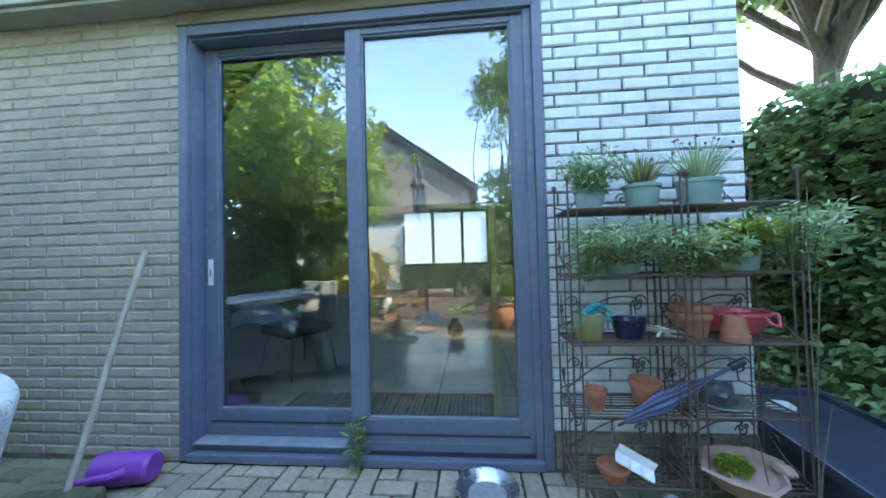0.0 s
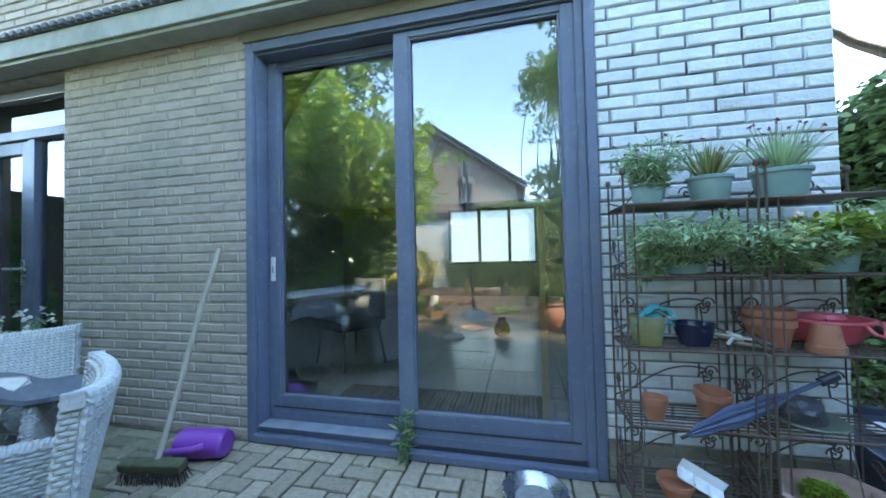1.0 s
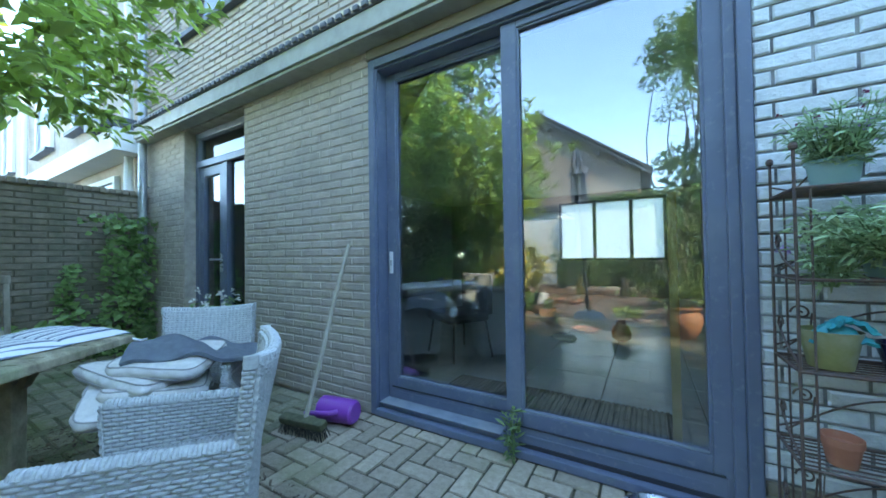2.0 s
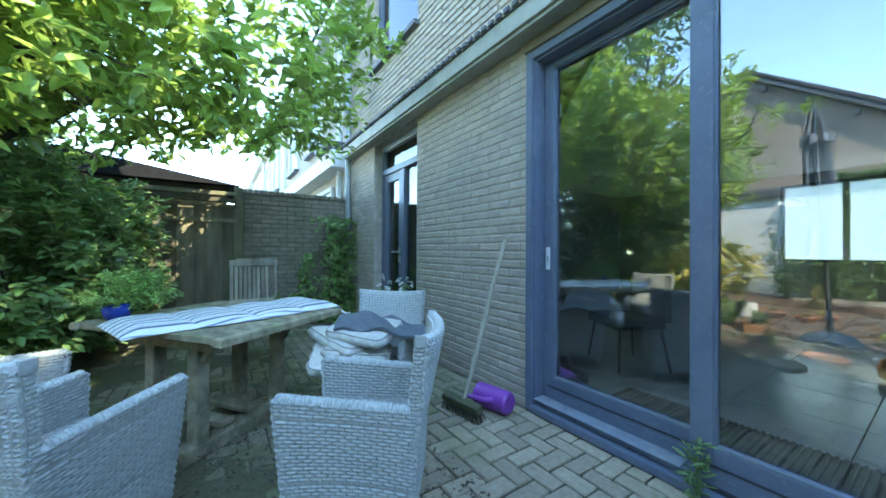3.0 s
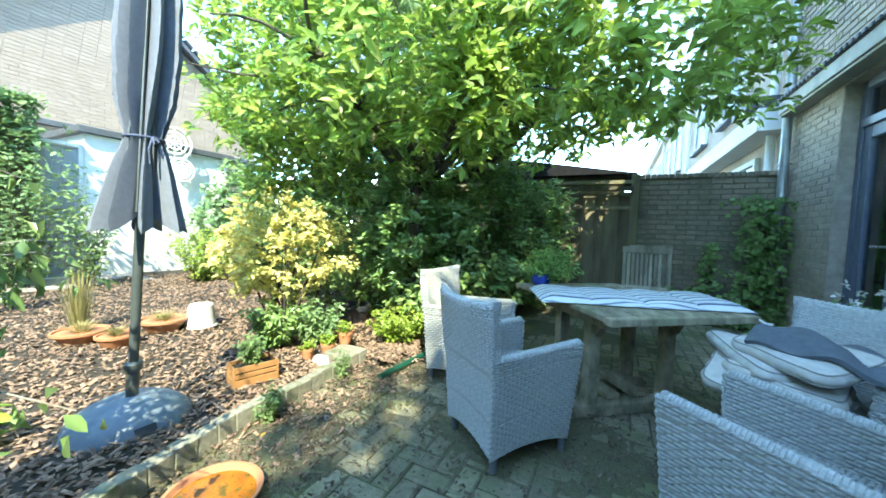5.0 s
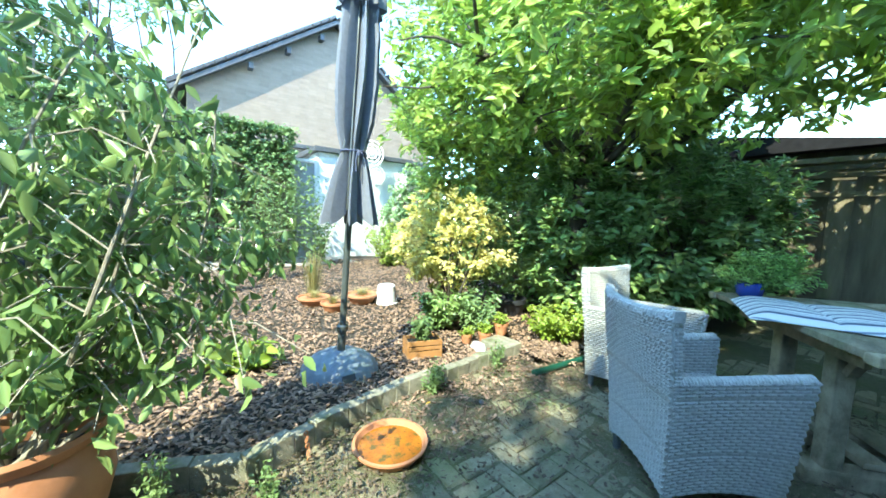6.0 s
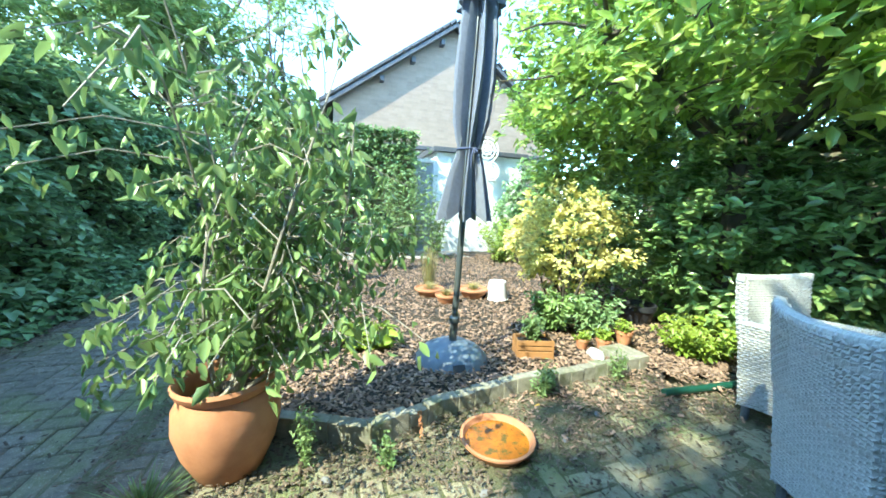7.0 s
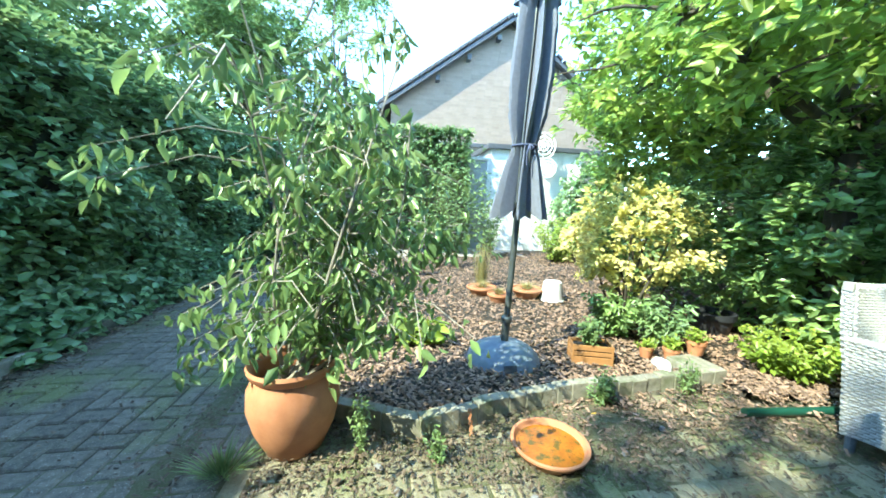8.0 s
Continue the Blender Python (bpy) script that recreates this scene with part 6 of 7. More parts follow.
for k in range(8):
    part("seat_slat", MB().box(-0.20, 0.20, -0.20 + k * 0.058, -0.152 + k * 0.058, 0.42, 0.44, bev=0.004), GREYTEAK, sc)

# flowers by the back door
fp = clay_pot("flower_pot", "tall pot of white flowers beside the back door", (-3.05, 1.46, 0), 0.15, 0.42, GREENPOT)
herb("", "", (0, 0, 0.32), 0.42, 0.2, 22, 4, 0.05, LEAF_HERB, 0.5, parent=fp)
leaves_at("blossom", np.array([(random.uniform(-0.18, 0.18), random.uniform(-0.15, 0.15), random.uniform(0.66, 0.80)) for _ in range(14)]), 7, 0.02, 0.03, PETAL_W, fp, 0.8)

# ivy climbing at the downpipe and along the garden wall
ivy2 = thing("climbing_ivy", "ivy climbing the downpipe and garden wall", "climber", (-5.2, 1.6, 0))
pts = []
for _ in range(420):
    z = 1.55 * random.random() ** 1.2
    pts.append((0.05 + random.uniform(-0.02, 0.14), random.gauss(-0.02, 0.16) - 0.05 * z, z))
for _ in range(160):
    pts.append((random.uniform(-0.12, 0.05), -0.2 - random.random() * 0.9, 0.45 * random.random() ** 1.5))
for _ in range(60):
    z = 1.0 * random.random()
    pts.append((-0.12 + random.uniform(0, 0.06), -0.62 + 0.12 * z + random.gauss(0, 0.04), z))
leaves_at("foliage", np.array(pts), 3, 0.05, 0.075, LEAF_LAUR, ivy2, 0.85, np.tile(np.array([1.0, 0, 0]), (len(pts), 1)), 0.2, 0.2)
iv = MB()
for _ in range(6):
    y = random.uniform(-0.15, 0.1)
    iv.tube([(0.02, y, 0), (0.04, y + 0.05, 0.5), (0.03, y - 0.03, 1.0), (0.03, y, 1.45)], 0.006, 4, 0.003)
part("stem", iv, BARKM, ivy2)

# ---- wrought-iron plant racks by the corner ----
SHELF_Z = (0.12, 0.40, 0.69, 0.97, 1.25)
RY_F, RY_B = 1.45, 1.68


def scroll(mb, c, r, turns=1.6, sx=1, r0=0.0, plane="xz", th=0.0035):
    """A spiral scroll of thin rod."""
    pts = []
    for k in range(26):
        a = k / 25 * turns * 2 * math.pi
        q = r0 + (r - r0) * k / 25
        if plane == "xz":
            pts.append((c[0] + sx * q * math.cos(a), c[1], c[2] + q * math.sin(a)))
        else:
            pts.append((c[0], c[1] + sx * q * math.cos(a), c[2] + q * math.sin(a)))
    mb.tube(pts, th, 5)
    return pts[-1]


def build_rack(x0, x1, label):
    e = thing("plant_rack", label, "plant rack", (0, 0, 0), group="plant racks")
    for x in (x0, x1):
        for y in (RY_F, RY_B):
            pb = MB().tube([(x, y, 0), (x, y, 1.37)], 0.0046, 7)
            pb.lathe([(0, 1.365), (0.010, 1.372), (0.012, 1.382), (0.008, 1.392), (0, 1.395)], 10, Matrix.Translation((x, y, 0)))
            part("post", pb, IRON, e)
            # second rod of each twin upright, curving into the shelf
            x2 = x + (0.035 if x == x0 else -0.035)
            part("twin_rod", MB().tube([(x2, y, 0.02), (x2, y, 1.25)], 0.0032, 6), IRON, e)
    for z in SHELF_Z:
        sh = MB()
        for y in (RY_F, RY_B):
            sh.tube([(x0, y, z), (x1, y, z)], 0.0055, 6)
        for x in (x0, x1):
            sh.tube([(x, RY_F, z), (x, RY_B, z)], 0.005, 6)
        for k in range(1, 8):
            y = RY_F + (RY_B - RY_F) * k / 8
            sh.tube([(x0, y, z), (x1, y, z)], 0.003, 5)
        part("shelf", sh, IRON, e)
    for z in SHELF_Z[:-1]:
        sc_ = MB()
        w = x1 - x0
        for s, xs in ((1, x0), (-1, x1)):
            # side scroll and a long sweeping bar behind each shelf
            scroll(sc_, (xs + s * 0.07, RY_B, z + 0.15), 0.028, 1.5, s)
            sc_.tube([(xs + s * 0.098, RY_B, z + 0.15), (xs + s * 0.09, RY_B, z + 0.07), (xs + s * 0.0, RY_B, z + 0.03)], 0.0035, 5)
            scroll(sc_, (xs, (RY_F + RY_B) / 2 + 0.05, z + 0.12), 0.028, 1.5, s, plane="yz")
            sc_.tube([(xs, RY_F, z + 0.02), (xs, (RY_F + RY_B) / 2, z + 0.06), (xs, (RY_F + RY_B) / 2 + 0.078, z + 0.12)], 0.0035, 5)
        pts = [(x0 + 0.02 + (w - 0.10) * t, RY_B, z + 0.02 + 0.15 * math.sin(math.pi * 0.62 * t)) for t in [k / 12 for k in range(13)]]
        sc_.tube(pts, 0.0035, 5)
        scroll(sc_, (x1 - 0.085, RY_B, z + 0.125), 0.03, 1.5, 1)
        part("scrollwork", sc_, IRON, e)
    for s, xs in ((1, x0), (-1, x1)):
        tb_ = MB()
        scroll(tb_, (xs + s * 0.13, RY_B, 1.32), 0.03, 1.5, -s)
        tb_.tube([(xs, RY_B, 1.29), (xs + s * 0.06, RY_B, 1.27), (xs + s * 0.10, RY_B, 1.32)], 0.0035, 5)
        part("top_scroll", tb_, IRON, e)
    return e


build_rack(0.395, 0.84, "rusty dark wrought-iron plant rack beside the sliding door")
build_rack(0.865, 1.275, "rusty dark wrought-iron plant rack at the house corner")


def trough(label, x, y, z, w, d, h, material):
    """A round tapered plastic planter with a rolled rim."""
    e = thing("planter_pot", label, "planter", (x, y, z), group="sage green planters")
    r = w / 2
    m = Matrix.Diagonal((1.06, d / w, 1, 1))
    part("pot", MB().lathe([(r * 0.78, 0), (r * 0.81, 0.004), (r * 0.98, h * 0.86), (r * 1.06, h * 0.87), (r * 1.07, h * 0.98), (r * 1.04, h), (r * 0.99, h), (r * 0.96, h * 0.9), (0, h * 0.9)], 36, m), material, e, smooth=True)
    part("soil", MB().lathe([(r * 0.95, h * 0.905), (r * 0.5, h * 0.94), (0, h * 0.95)], 24, m), EARTH, e)
    return e


def flower_heads(e, n, h0, h1, r, material, size, stem=True):
    pts = [Vector((random.uniform(-r, r), random.uniform(-r * 0.7, r * 0.7), random.uniform(h0, h1))) for _ in range(n)]
    leaves_at("blossom", np.array([tuple(q) for q in pts]), 8, size * 0.3, size, material, e, 0.7)
    if stem:
        mb = MB()
        for q in pts:
            mb.tube([(q.x * 0.4, q.y * 0.4, h0 * 0.5), (q.x * 0.8, q.y * 0.8, (h0 + q.z) * 0.5), tuple(q)], 0.0014, 4, cap=False)
        tagged(part("stalk_mass", mb, TWIG, e), kind="stuff")


Z1, Z2, Z3, Z4, Z5 = (z + 0.006 for z in reversed(SHELF_Z))
# top shelf: three sage pots with flowers gone to seed
a = trough("sage green pot with lilac scabious flowers", 0.52, 1.57, Z1, 0.12, 0.12, 0.09, GREENPOT)
herb("", "", (0, -0.02, 0.06), 0.19, 0.12, 40, 4, 0.036, LEAF_SILV, 0.24, parent=a)
flower_heads(a, 3, 0.16, 0.20, 0.10, PETAL_P, 0.026)
flower_heads(a, 7, 0.18, 0.30, 0.13, PETAL_R, 0.012)
b = trough("sage green pot with withered grassy flowers and a plant label", 0.745, 1.57, Z1, 0.145, 0.135, 0.105, GREENPOT)
grass("", "", (0, 0, 0.10), 0.15, 0.12, 130, LEAF_HERB, parent=b)
grass("", "", (0, 0, 0.10), 0.12, 0.12, 80, DRYGRASS, parent=b)
flower_heads(b, 9, 0.20, 0.27, 0.10, PETAL_R, 0.010)
lab = part("plant_label", MB().box(-0.035, 0.035, -0.002, 0.002, 0, 0.11, pose(0.03, 0.02, 0.14, 8, 4, 6)), WHITEP, b, "white plant label with a red flower picture")
part("picture", MB().lathe([(0.024, 0), (0.02, 0.002), (0, 0.003)], 16, pose(0.035, 0.012, 0.205, 95, 4, 6)), PINK, lab)
part("print_bar", MB().box(-0.022, 0.022, -0.0035, -0.002, 0.02, 0.028, pose(0.03, 0.02, 0.14, 8, 4, 6)), LEAF_LIME, lab)
c = trough("sage green pot with grassy thrift gone to seed", 0.985, 1.57, Z1, 0.175, 0.15, 0.115, GREENPOT)
grass("", "", (0, 0, 0.11), 0.15, 0.15, 240, LEAF_SILV, parent=c)
flower_heads(c, 16, 0.20, 0.31, 0.13, PETAL_R, 0.011)
# second shelf: overflowing troughs
d = trough("sage green trough overflowing with silvery trailing foliage", 0.645, 1.56, Z2, 0.155, 0.14, 0.12, GREENPOT)
herb("", "", (0, -0.03, 0.05), 0.16, 0.24, 80, 5, 0.042, LEAF_SILV, 0.24, parent=d)
herb("", "", (0.20, -0.06, -0.01), 0.17, 0.10, 30, 5, 0.04, LEAF_SILV, 0.24, parent=d)
herb("", "", (-0.16, -0.05, -0.02), 0.16, 0.10, 18, 4, 0.045, LEAF_SILV, 0.22, parent=d)
flower_heads(d, 4, 0.02, 0.12, 0.24, PETAL_P, 0.03)
e2 = trough("sage green trough overflowing with bright green foliage", 1.12, 1.56, Z2, 0.165, 0.15, 0.125, GREENPOT)
herb("", "", (0.20, -0.03, 0.02), 0.24, 0.18, 70, 5, 0.042, LEAF_SILV, 0.22, parent=e2)
herb("", "", (-0.14, -0.05, 0.01), 0.17, 0.15, 45, 5, 0.045, LEAF_SILV, 0.3, parent=e2)
herb("", "", (-0.03, -0.05, 0.08), 0.12, 0.14, 34, 4, 0.04, LEAF_LIME, 0.45, parent=e2)
flower_heads(e2, 5, 0.10, 0.22, 0.30, PETAL_W, 0.018)
# third shelf
ob = clay_pot("flower_pot", "olive glazed pot holding teal garden gloves", (0.485, 1.53, Z3), 0.072, 0.115, OLIVE, rim=False, fill=False)
gl = thing("glove_pair", "crumpled teal rubber garden gloves in a pot", "gloves", (0.50, 1.53, Z3 + 0.09))
part("glove", MB().grid(lambda u, v: (0.14 * (u - 0.5), 0.09 * (v - 0.5), 0.045 * math.sin(math.pi * u) * math.sin(math.pi * v) + 0.02 * noise.noise(Vector((u * 5, v * 5, 1)))), 18, 14, 0.01), TEAL, gl, smooth=True)
part("glove", MB().grid(lambda u, v: (0.10 * (u - 0.3), 0.06 * (v - 0.5) - 0.02, 0.035 + 0.03 * math.sin(math.pi * u) + 0.015 * noise.noise(Vector((u * 6, v * 6, 4)))), 14, 10, 0.01), TEAL, gl, smooth=True)
clay_pot("flower_pot", "small dark navy glazed pot", (0.66, 1.55, Z3), 0.074, 0.085, NAVYGL, rim=False, fill=False)
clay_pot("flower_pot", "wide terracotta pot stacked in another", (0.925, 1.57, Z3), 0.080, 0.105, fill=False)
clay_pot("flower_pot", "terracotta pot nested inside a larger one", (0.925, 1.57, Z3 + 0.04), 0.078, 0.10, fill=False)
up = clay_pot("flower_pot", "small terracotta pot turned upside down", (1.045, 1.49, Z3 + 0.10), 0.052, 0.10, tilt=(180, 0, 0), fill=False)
tub = thing("plastic_tub", "red-pink plastic tub with a looped handle", "tub", (1.12, 1.60, Z3 + 0.02))
part("tub", MB().lathe([(0.085, 0), (0.09, 0.004), (0.125, 0.075), (0.135, 0.078), (0.135, 0.086), (0.12, 0.086), (0.085, 0.01), (0, 0.01)], 32), PINK, tub, smooth=True)
part("handle", MB().tube([(0.03, -0.12, 0.08), (0.045, -0.14, 0.05), (0.07, -0.14, 0.04), (0.09, -0.12, 0.06), (0.10, -0.10, 0.085)], 0.006, 6), PINK, tub)
part("lid", MB().lathe([(0.06, 0.086), (0.05, 0.10), (0, 0.105)], 24), PINK, tub, smooth=True)
tools = thing("tool_heap", "heap of old garden hand tools and string", "tools", (0.79, 1.52, Z3))
for k in range(9):
    aa = random.uniform(0, 3.14)
    ln = random.uniform(0.05, 0.10)
    cx, cy, cz = random.uniform(-0.05, 0.07), random.uniform(-0.05, 0.05), 0.008 + 0.004 * k
    part("tool", MB().tube([(cx - ln * math.cos(aa), cy - ln * 0.5 * math.sin(aa), cz), (cx + ln * math.cos(aa), cy + ln * 0.5 * math.sin(aa), cz + 0.008)], 0.006, 6), random.choice([STONE, HANDLE, WHITEP, IRON]), tools)
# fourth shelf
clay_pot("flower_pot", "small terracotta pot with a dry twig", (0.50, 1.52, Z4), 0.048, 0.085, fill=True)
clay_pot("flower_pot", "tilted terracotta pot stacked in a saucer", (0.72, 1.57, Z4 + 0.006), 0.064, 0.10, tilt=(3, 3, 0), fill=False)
um = thing("folded_umbrella", "folded navy umbrella lying across the rack", "umbrella", (0, 0, 0))
A, B = Vector((0.585, 1.445, 0.385)), Vector((1.03, 1.50, 0.585))


def fold_um(u, v):
    t = v
    p = A.lerp(B, t)
    r = (0.008 + 0.031 * math.sin(math.pi * min(1, t * 1.25)) ** 0.8 * (1 - 0.35 * t)) * (0.55 + 0.55 * abs(math.sin(4 * 2 * math.pi * u + 5 * t)) + 0.12 * math.sin(23 * t))
    d = (B - A).normalized()
    s = d.cross(Vector((0, 0, 1))).normalized()
    w = s.cross(d)
    return p + s * r * math.cos(2 * math.pi * u) * 0.7 + w * r * math.sin(2 * math.pi * u)


part("canopy", MB().grid(fold_um, 60, 24), NAVY, um, smooth=True)
part("handle", MB().tube([B, B + (B - A) * 0.12], 0.016, 10), BLACKP, um, smooth=True)
part("tip", MB().tube([A - (B - A) * 0.06, A + (B - A) * 0.02], 0.006, 8), BLACKP, um)
dp = thing("bird_bath", "dark glazed dish with a round stone on it", "dish", (1.02, 1.56, Z4))
part("dish", MB().lathe([(0.05, 0), (0.10, 0.012), (0.118, 0.026), (0.114, 0.030), (0.095, 0.018), (0, 0.014)], 32), mat("grey_green_glaze", (0.16, 0.17, 0.12), (0.1, 0.11, 0.08), 9, 0.5), dp, smooth=True)
rock("stone", "dark rounded stone lying in a dish", (1.015, 1.56, Z4 + 0.013), (0.07, 0.065, 0.06), mat("dark_stone", (0.05, 0.055, 0.065), (0.09, 0.09, 0.10), 9, 0.4), 3)
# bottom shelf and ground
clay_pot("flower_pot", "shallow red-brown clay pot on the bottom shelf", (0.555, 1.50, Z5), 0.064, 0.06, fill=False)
eg = thing("egg_carton", "open white egg carton resting on a pot", "carton", (0.655, 1.47, Z5 + 0.065))
eg.matrix_basis = pose(0.63, 1.475, Z5 + 0.068, 12, 24, -18) @ Matrix.Diagonal((0.78, 0.85, 0.85, 1))
part("tray", MB().grid(lambda u, v: (0.19 * (u - 0.5), 0.07 * (v - 0.5), -0.025 * abs(math.sin(3 * math.pi * u)) ** 0.6 * math.sin(math.pi * v)), 36, 8, 0.004), WHITEP, eg, smooth=True)
part("lid", MB().box(-0.095, 0.095, 0.034, 0.040, 0.0, 0.045, bev=0.004), WHITEP, eg)
rock("stone", "rough grey stone beside the rack", (0.72, 1.385, 0.0), (0.11, 0.06, 0.085), STONE, 6)
rock("stone", "pale flat stone at the foot of the rack", (0.60, 1.38, 0.0), (0.05, 0.035, 0.035), mat("pale_flint", (0.5, 0.48, 0.44), (0.3, 0.29, 0.27), 14, 0.85, bump=0.4), 7)
sb_ = thing("clay_trough", "old pink clay trough planted with bright green succulent", "planter", (1.04, 1.48, Z5), 10)
part("trough", MB().lathe([(0.10, 0), (0.15, 0.07), (0.165, 0.08), (0.15, 0.085), (0.13, 0.06), (0, 0.06)], 10, wob=0.35), PINKSTONE, sb_)
pts_s = []
for _ in range(110):
    sx_, sy_ = random.uniform(-1, 1), random.uniform(-1, 1)
    if sx_ * sx_ + sy_ * sy_ < 1:
        pts_s.append((-0.035 + 0.062 * sx_, 0.055 * sy_, 0.065 + 0.04 * math.sqrt(1 - sx_ * sx_ - sy_ * sy_)))
leaves_at("succulent", np.array(pts_s), 9, 0.006, 0.020, LEAF_LIME, sb_, 0.85)
rock("stone", "pinkish broken tile piece under the rack", (1.17, 1.45, Z5 + 0.075), (0.03, 0.05, 0.02), PINKSTONE, 9)
# dry stalks in front of the racks
st = thing("stalk_clump", "dry bare stalks rising in front of the racks", "stalks", (0, 0, 0))
for x, y, h, dx in ((0.405, 1.40, 0.42, 0.02), (0.43, 1.38, 0.30, -0.03), (1.24, 1.40, 0.95, 0.05), (1.27, 1.42, 1.3, 0.01), (1.10, 1.38, 0.45, -0.08), (0.83, 1.40, 0.35, -0.04), (1.20, 1.36, 0.5, 0.07)):
    part("stalk", MB().tube([(x, y, 0), (x + dx * 0.5, y + 0.01, h * 0.5), (x + dx, y, h)], 0.003, 5, 0.0018), STALK, st)

# low dark trough between the corner and the hedge
tr_ = thing("dark_container", "low dark blue plastic container with a raised rim", "container", (1.62, 1.55, 0), -8)
mb = MB().box(-0.26, 0.26, -0.75, 0.70, 0, 0.20, bev=0.015)
part("body", mb, DARKBLUE, tr_)
for x0, x1, y0, y1 in ((-0.28, -0.25, -0.77, 0.72), (0.25, 0.28, -0.77, 0.72), (-0.25, 0.25, 0.69, 0.72), (-0.25, 0.25, -0.77, -0.74)):
    part("rim", MB().box(x0, x1, y0, y1, 0.19, 0.235, bev=0.006), DARKBLUE, tr_)
rock("stone", "pale plastic scrap on the dark container", (1.60, 1.98, 0.215), (0.06, 0.04, 0.03), WHITEP, 4)

# ---- beyond: neighbours, white outbuilding, far trees, bin ----
def row_house(x0, x1):
    e = thing("row_house", "neighbouring buff brick row house with white window frames", "house", (0, 0, 0), group="row houses")
    part("wall", MB().box(x0, x1, WY + 0.05, 9.5, -0.05, 5.2), BRICK_J, e)
    w = x1 - x0
    part("fascia", MB().box(x0 + 0.05, x1 - 0.05, WY - 0.25, WY + 0.049, 2.42, 2.70, bev=0.01), PLASTER, e)
    part("canopy", MB().box(x1 - 0.75, x1 - 0.10, WY - 0.35, WY + 0.049, 2.72, 2.86, bev=0.01), LEAD, e)
    part("gutter", MB().box(x0, x1, WY - 0.15, WY + 0.049, 5.15, 5.32, bev=0.01), PLASTER, e)
    rb = MB().add([(x0, WY - 0.2, 5.32), (x1, WY - 0.2, 5.32), (x1, 5.6, 7.9), (x0, 5.6, 7.9), (x0, 9.7, 5.3), (x1, 9.7, 5.3)], [(0, 1, 2, 3), (3, 2, 5, 4), (0, 3, 4), (1, 5, 2)])
    part("roof", rb, ROOFT, e)
    for fx, z0, z1 in ((0.18, 3.25, 4.7), (0.60, 3.25, 4.7), (0.25, 0.7, 2.25), (0.75, 1.0, 2.25)):
        cx = x0 + w * fx
        wf = part("window", rect_frame(MB(), cx - 0.6, cx + 0.6, z0, z1, 0.08, 0.08, 0.08, 0.08, WY - 0.01, WY + 0.06), PLASTER, e)
        part("pane", MB().box(cx - 0.53, cx + 0.53, WY + 0.03, WY + 0.045, z0 + 0.07, z1 - 0.07), DARKBLUE, wf)
        part("sill", MB().box(cx - 0.66, cx + 0.66, WY - 0.08, WY + 0.04, z0 - 0.06, z0 - 0.002), LEAD, wf)


for k in range(4):
    row_house(WEST - 0.16 - 6.0 * (k + 1), WEST - 0.16 - 6.0 * k - 0.004)
    cp = thing("downpipe", "white downpipe between the row houses", "downpipe", (WEST - 0.5 - 6.0 * k, WY - 0.02, 0))
    part("pipe", MB().tube([(0, 0, 0), (0, 0, 5.15)], 0.05, 10), PLASTER, cp, smooth=True)

shed2 = thing("white_outbuilding", "white-painted garden outbuilding with a grey door", "outbuilding", (-3.2, -8.0, 0))
part("wall", MB().box(-1.6, 0.75, -2.4, 0, -0.05, 2.45), PLASTER, shed2)
part("roof", MB().box(-1.7, 0.85, -2.5, 0.12, 2.451, 2.56, bev=0.01), LEAD, shed2)
dd = part("door", rect_frame(MB(), 0.76, 1.35, 0, 2.25, 0.06, 0.06, 0.06, 0.06, -0.10, 0.02), PLASTER, shed2)
part("panel", MB().box(0.825, 1.285, -0.06, -0.03, 0.06, 2.18), mat("grey_door_paint", (0.33, 0.35, 0.38), (0.28, 0.30, 0.33), 5, 0.5), dd)
part("wall", MB().box(1.352, 4.6, -0.4, 0, -0.05, 2.5), BRICK_D, shed2)
vine = thing("wall_vine", "vine and ivy covering the far garden wall", "climber", (-0.3, -7.9, 0))
pts = [(random.uniform(-1.6, 2.0), random.uniform(-0.05, 0.25), 2.75 - 2.6 * random.random() ** 2.2 if random.random() < 0.75 else random.uniform(0.2, 2.6)) for _ in range(2400)]
leaves_at("foliage", np.array(pts), 4, 0.1, 0.10, LEAF_HERB, vine, 0.75, np.tile(np.array([0, 1.0, 0.1]), (len(pts), 1)), 0.3, 0.2)
for x in (-1.2, -0.3, 0.6, 1.5):
    part("stem", MB().tube([(x, 0.1, 0), (x + 0.1, 0.05, 0.9), (x - 0.05, 0.1, 1.8), (x + 0.15, 0.05, 2.5)], 0.018, 6, 0.008), BARKM, vine)
ivy3 = thing("wall_ivy", "dark ivy on the corner of the white outbuilding", "climber", (-5.0, -7.4, 0))
p, o = shell_points(700, (0.2, 0.0, 0.9), (1.0, 0.7, 1.3), 0.6, 0.4, 21, 0.05)
leaves_at("foliage", p, 5, 0.1, 0.10, LEAF_IVY, ivy3, 0.8, o, 0.3)
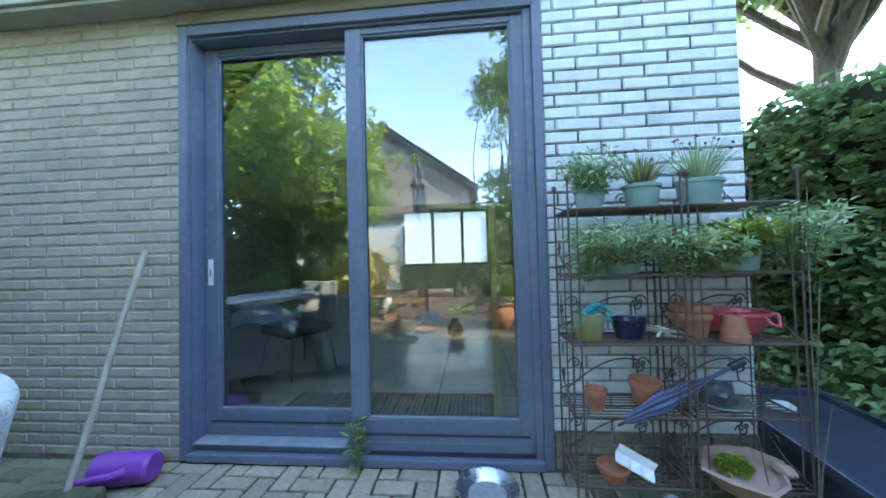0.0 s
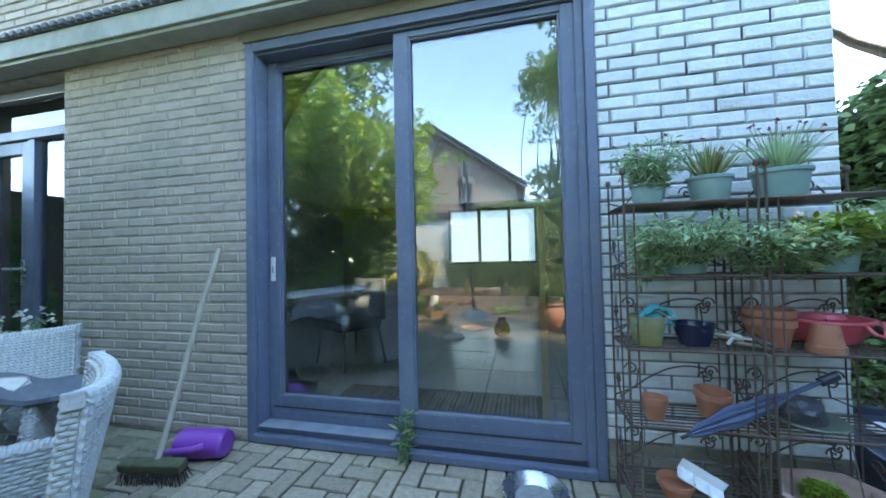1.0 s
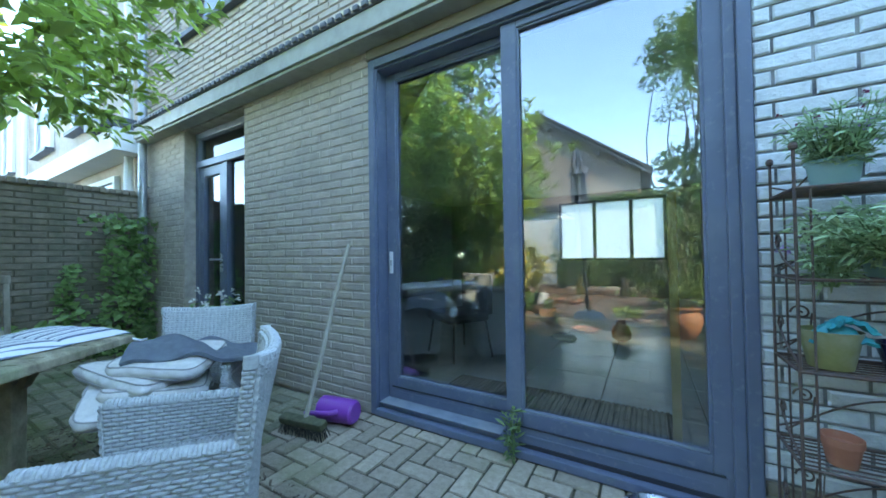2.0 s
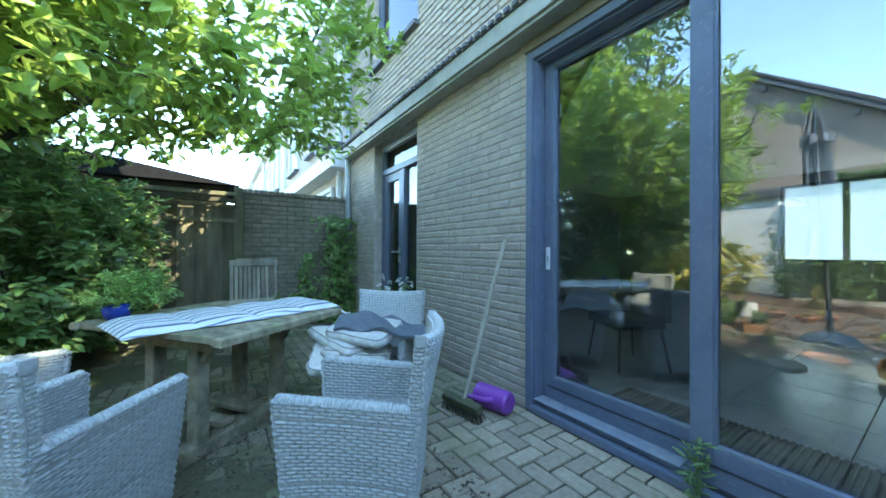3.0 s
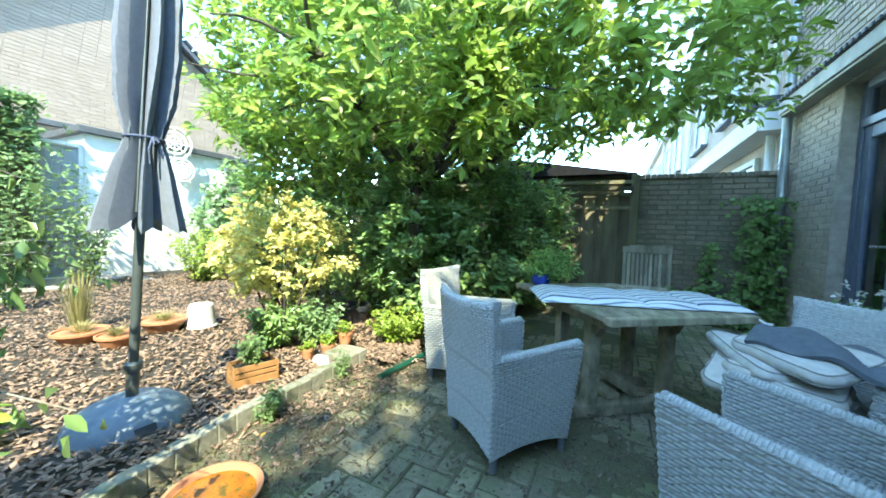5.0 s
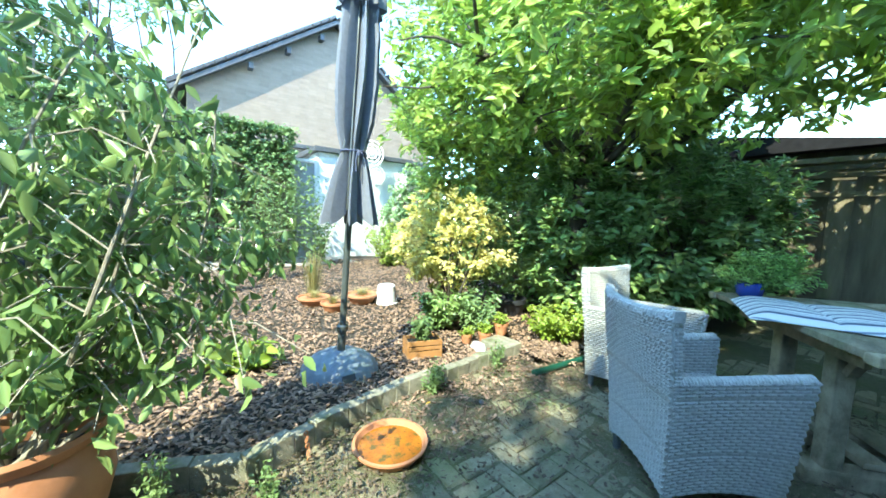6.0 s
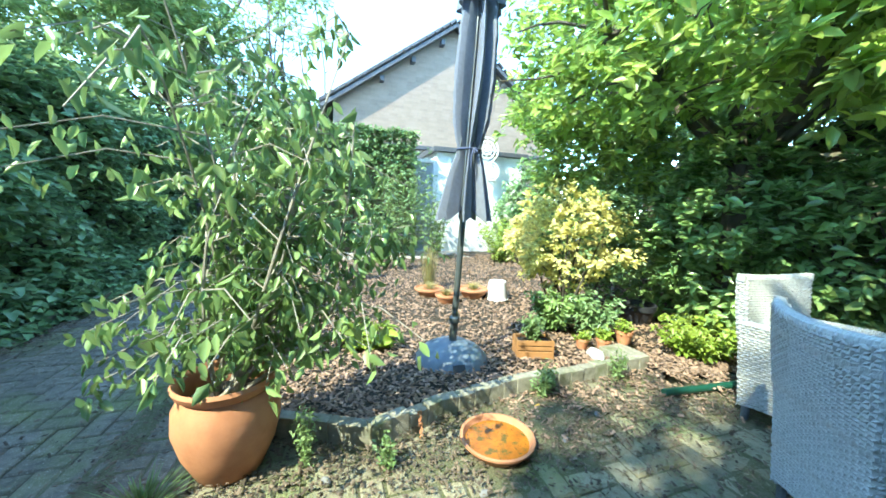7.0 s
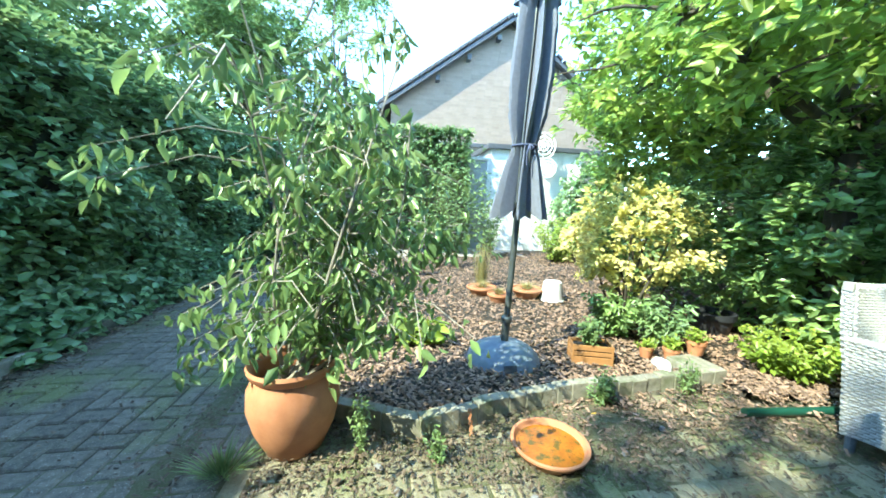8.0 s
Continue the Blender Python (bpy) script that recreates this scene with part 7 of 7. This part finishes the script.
# round ornaments on the white wall
for x, z, r in ((-3.78, 2.05, 0.22), (-3.65, 2.55, 0.30)):
    orn = thing("wall_ornament", "round white wirework ornament by the white wall", "ornament", (x, -7.75, z))
    for q in (1.0, 0.7, 0.4):
        part("ring", MB().tube([(r * q * math.cos(t * 0.2618), 0, r * q * math.sin(t * 0.2618)) for t in range(25)], 0.018, 5), PLASTER, orn)
    for t in range(4):
        part("spoke", MB().tube([(r * math.cos(t * 0.785), 0, r * math.sin(t * 0.785)), (-r * math.cos(t * 0.785), 0, -r * math.sin(t * 0.785))], 0.012, 4), PLASTER, orn)
    part("bracket", MB().tube([(0, -0.02, 0), (0, -0.26, 0)], 0.012, 4), PLASTER, orn)
slab2 = thing("terrace", "pale paved terrace in front of the outbuilding", "terrace", (0, 0, 0), kind="structure")
part("paving_slab", MB().box(-3.0, 0.7, -8.0, -6.9, -0.05, 0.05, bev=0.01), mat("pale_slab", (0.42, 0.39, 0.35), (0.33, 0.31, 0.28), 6, 0.9, bump=0.2), slab2)
bin_ = thing("wheelie_bin", "black wheeled refuse bin at the end of the path", "bin", (1.75, -6.6, 0), 20)
part("body", MB().add([(-0.22, -0.26, 0.08), (0.22, -0.26, 0.08), (0.22, 0.22, 0.08), (-0.22, 0.22, 0.08), (-0.28, -0.33, 0.98), (0.28, -0.33, 0.98), (0.28, 0.30, 0.98), (-0.28, 0.30, 0.98)], [(0, 3, 2, 1), (4, 5, 6, 7), (0, 1, 5, 4), (1, 2, 6, 5), (2, 3, 7, 6), (3, 0, 4, 7)]), BLACKP, bin_)
part("lid", MB().box(-0.30, 0.30, -0.36, 0.33, 0.982, 1.05, bev=0.03), BLACKP, bin_)
for s in (-1, 1):
    part("wheel", MB().lathe([(0.0, -0.03), (0.1, -0.03), (0.1, 0.03), (0, 0.03)], 20, Matrix.Translation((s * 0.24, -0.26, 0.1)) @ pose(0, 0, 0, 0, 90, 0)), BLACKP, bin_)


def far_tree(label, at, h, cr, n, leafs=0.22, trunk_r=0.2, seed=30, material=None, low=0.45, per=7, limbs=11, fork=(0.22, 0.5), lean=(0, 0)):
    random.seed(seed)
    e = thing("tree", label, "tree", at)
    tb2 = MB()
    top = Vector((0, 0, h * 0.62))
    limb(tb2, (0, 0, -0.1), top, trunk_r, trunk_r * 0.55, 0.03, 10, 8)
    cents = []
    for k in range(limbs):
        a_ = k * 2.4
        q = cr * 0.92 * math.sqrt((k + 0.5) / limbs)
        tip = Vector((q * math.cos(a_) + lean[0], q * math.sin(a_) + lean[1], h * random.uniform(low, 1.0)))
        ps = limb(tb2, (0, 0, h * random.uniform(*fork)), tip, trunk_r * 0.4, 0.02, 0.1, 7, 7)
        cents.append((tip, cr * random.uniform(0.32, 0.5)))
        for _ in range(4):
            s_ = ps[random.randint(3, 7)]
            limb(tb2, s_, s_ + Vector((random.uniform(-1, 1), random.uniform(-1, 1), random.uniform(-0.2, 0.9))) * cr * 0.3, 0.02, 0.008, 0.1, 4, 3)
    part("trunk", tb2, BARKM, e, smooth=True)
    P, O = [], []
    for tip, r_ in cents:
        p_, o_ = shell_points(n // limbs, tuple(tip), (r_, r_, r_ * 0.75), 0.3, 0.5, seed, 0.5)
        P.append(p_)
        O.append(o_)
        seed += 1
    leaves_at("crown", np.concatenate(P), per, 0.22, leafs, material or LEAF_FAR, e, 0.45, np.concatenate(O), 0.5)
    return e


far_tree("tall leafy tree beyond the ivy hedge", (5.8, -17.0, 0), 14.0, 5.5, 6000, 0.26, 0.28, 30, low=0.2, limbs=15)
far_tree("broad leafy tree beyond the ivy hedge", (8.6, -7.0, 0), 9.5, 4.0, 4200, 0.18, 0.25, 50)
far_tree("slender leafy tree beside the gable house", (1.9, -16.8, 0), 11.5, 1.7, 800, 0.2, 0.14, 70, per=4)
far_tree("large shady tree beside the house corner", (5.4, 5.55, 0), 9.0, 2.6, 5000, 0.18, 0.21, 90, LEAF_FAR, low=0.54, limbs=21, fork=(0.36, 0.52), lean=(-0.9, -0.6))
far_tree("leafy tree behind the laurel hedge", (-5.4, -4.6, 0), 6.5, 2.4, 2200, 0.16, 0.15, 110)
far_tree("leafy tree behind the garden wall", (-9.5, -5.5, 0), 7.5, 2.8, 1500, 0.2, 0.15, 130)


def back_face():
    x = random.uniform(-12, -4.2)
    z = 2.3 * random.random()
    return (x, -7.2 + 0.3 * noise.noise(Vector((x, z, 2))) + 0.6 * random.random(), z)


bh = ivy_hedge("back_hedge", "loose green hedge at the end of the garden", 2200, back_face, (0, 1, 0.2), (-7, -7.2, 0), 0.12, LEAF_LAUR)
for k in range(9):
    x = -4.6 + 0.9 * k
    part("stem", MB().tube([(x, -0.2, 0), (x + 0.08, -0.25, 0.9), (x - 0.05, -0.2, 1.9)], 0.025, 7, 0.012), BARKM, bh)

# ---- bricks of the house front ----
brick_face(wall_left, brick_cells(WEST, DOOR[0], 0.0, 2.475, [DOOR2]), WY + 0.012, BRICK, BRICK_J, single=lambda x, z: x > -3.2, d=0.006)
brick_face(wall_right, brick_cells(DOOR[1], CORNER, 0.0, 0.1875, ph=0.06), WY + 0.012, BRICK_D, BRICK_D)
brick_face(wall_right, brick_cells(DOOR[1], CORNER, 0.1875, TOP, ph=0.06), WY + 0.012, WHITE_BRICK, WHITE_BRICK, single=lambda x, z: z < 2.7, jit=0.003, joint=0.009)
brick_face(wall_upper, brick_cells(WEST, DOOR[1], 2.69, TOP, [WIN_UP]), WY + 0.012, BRICK, BRICK_J)
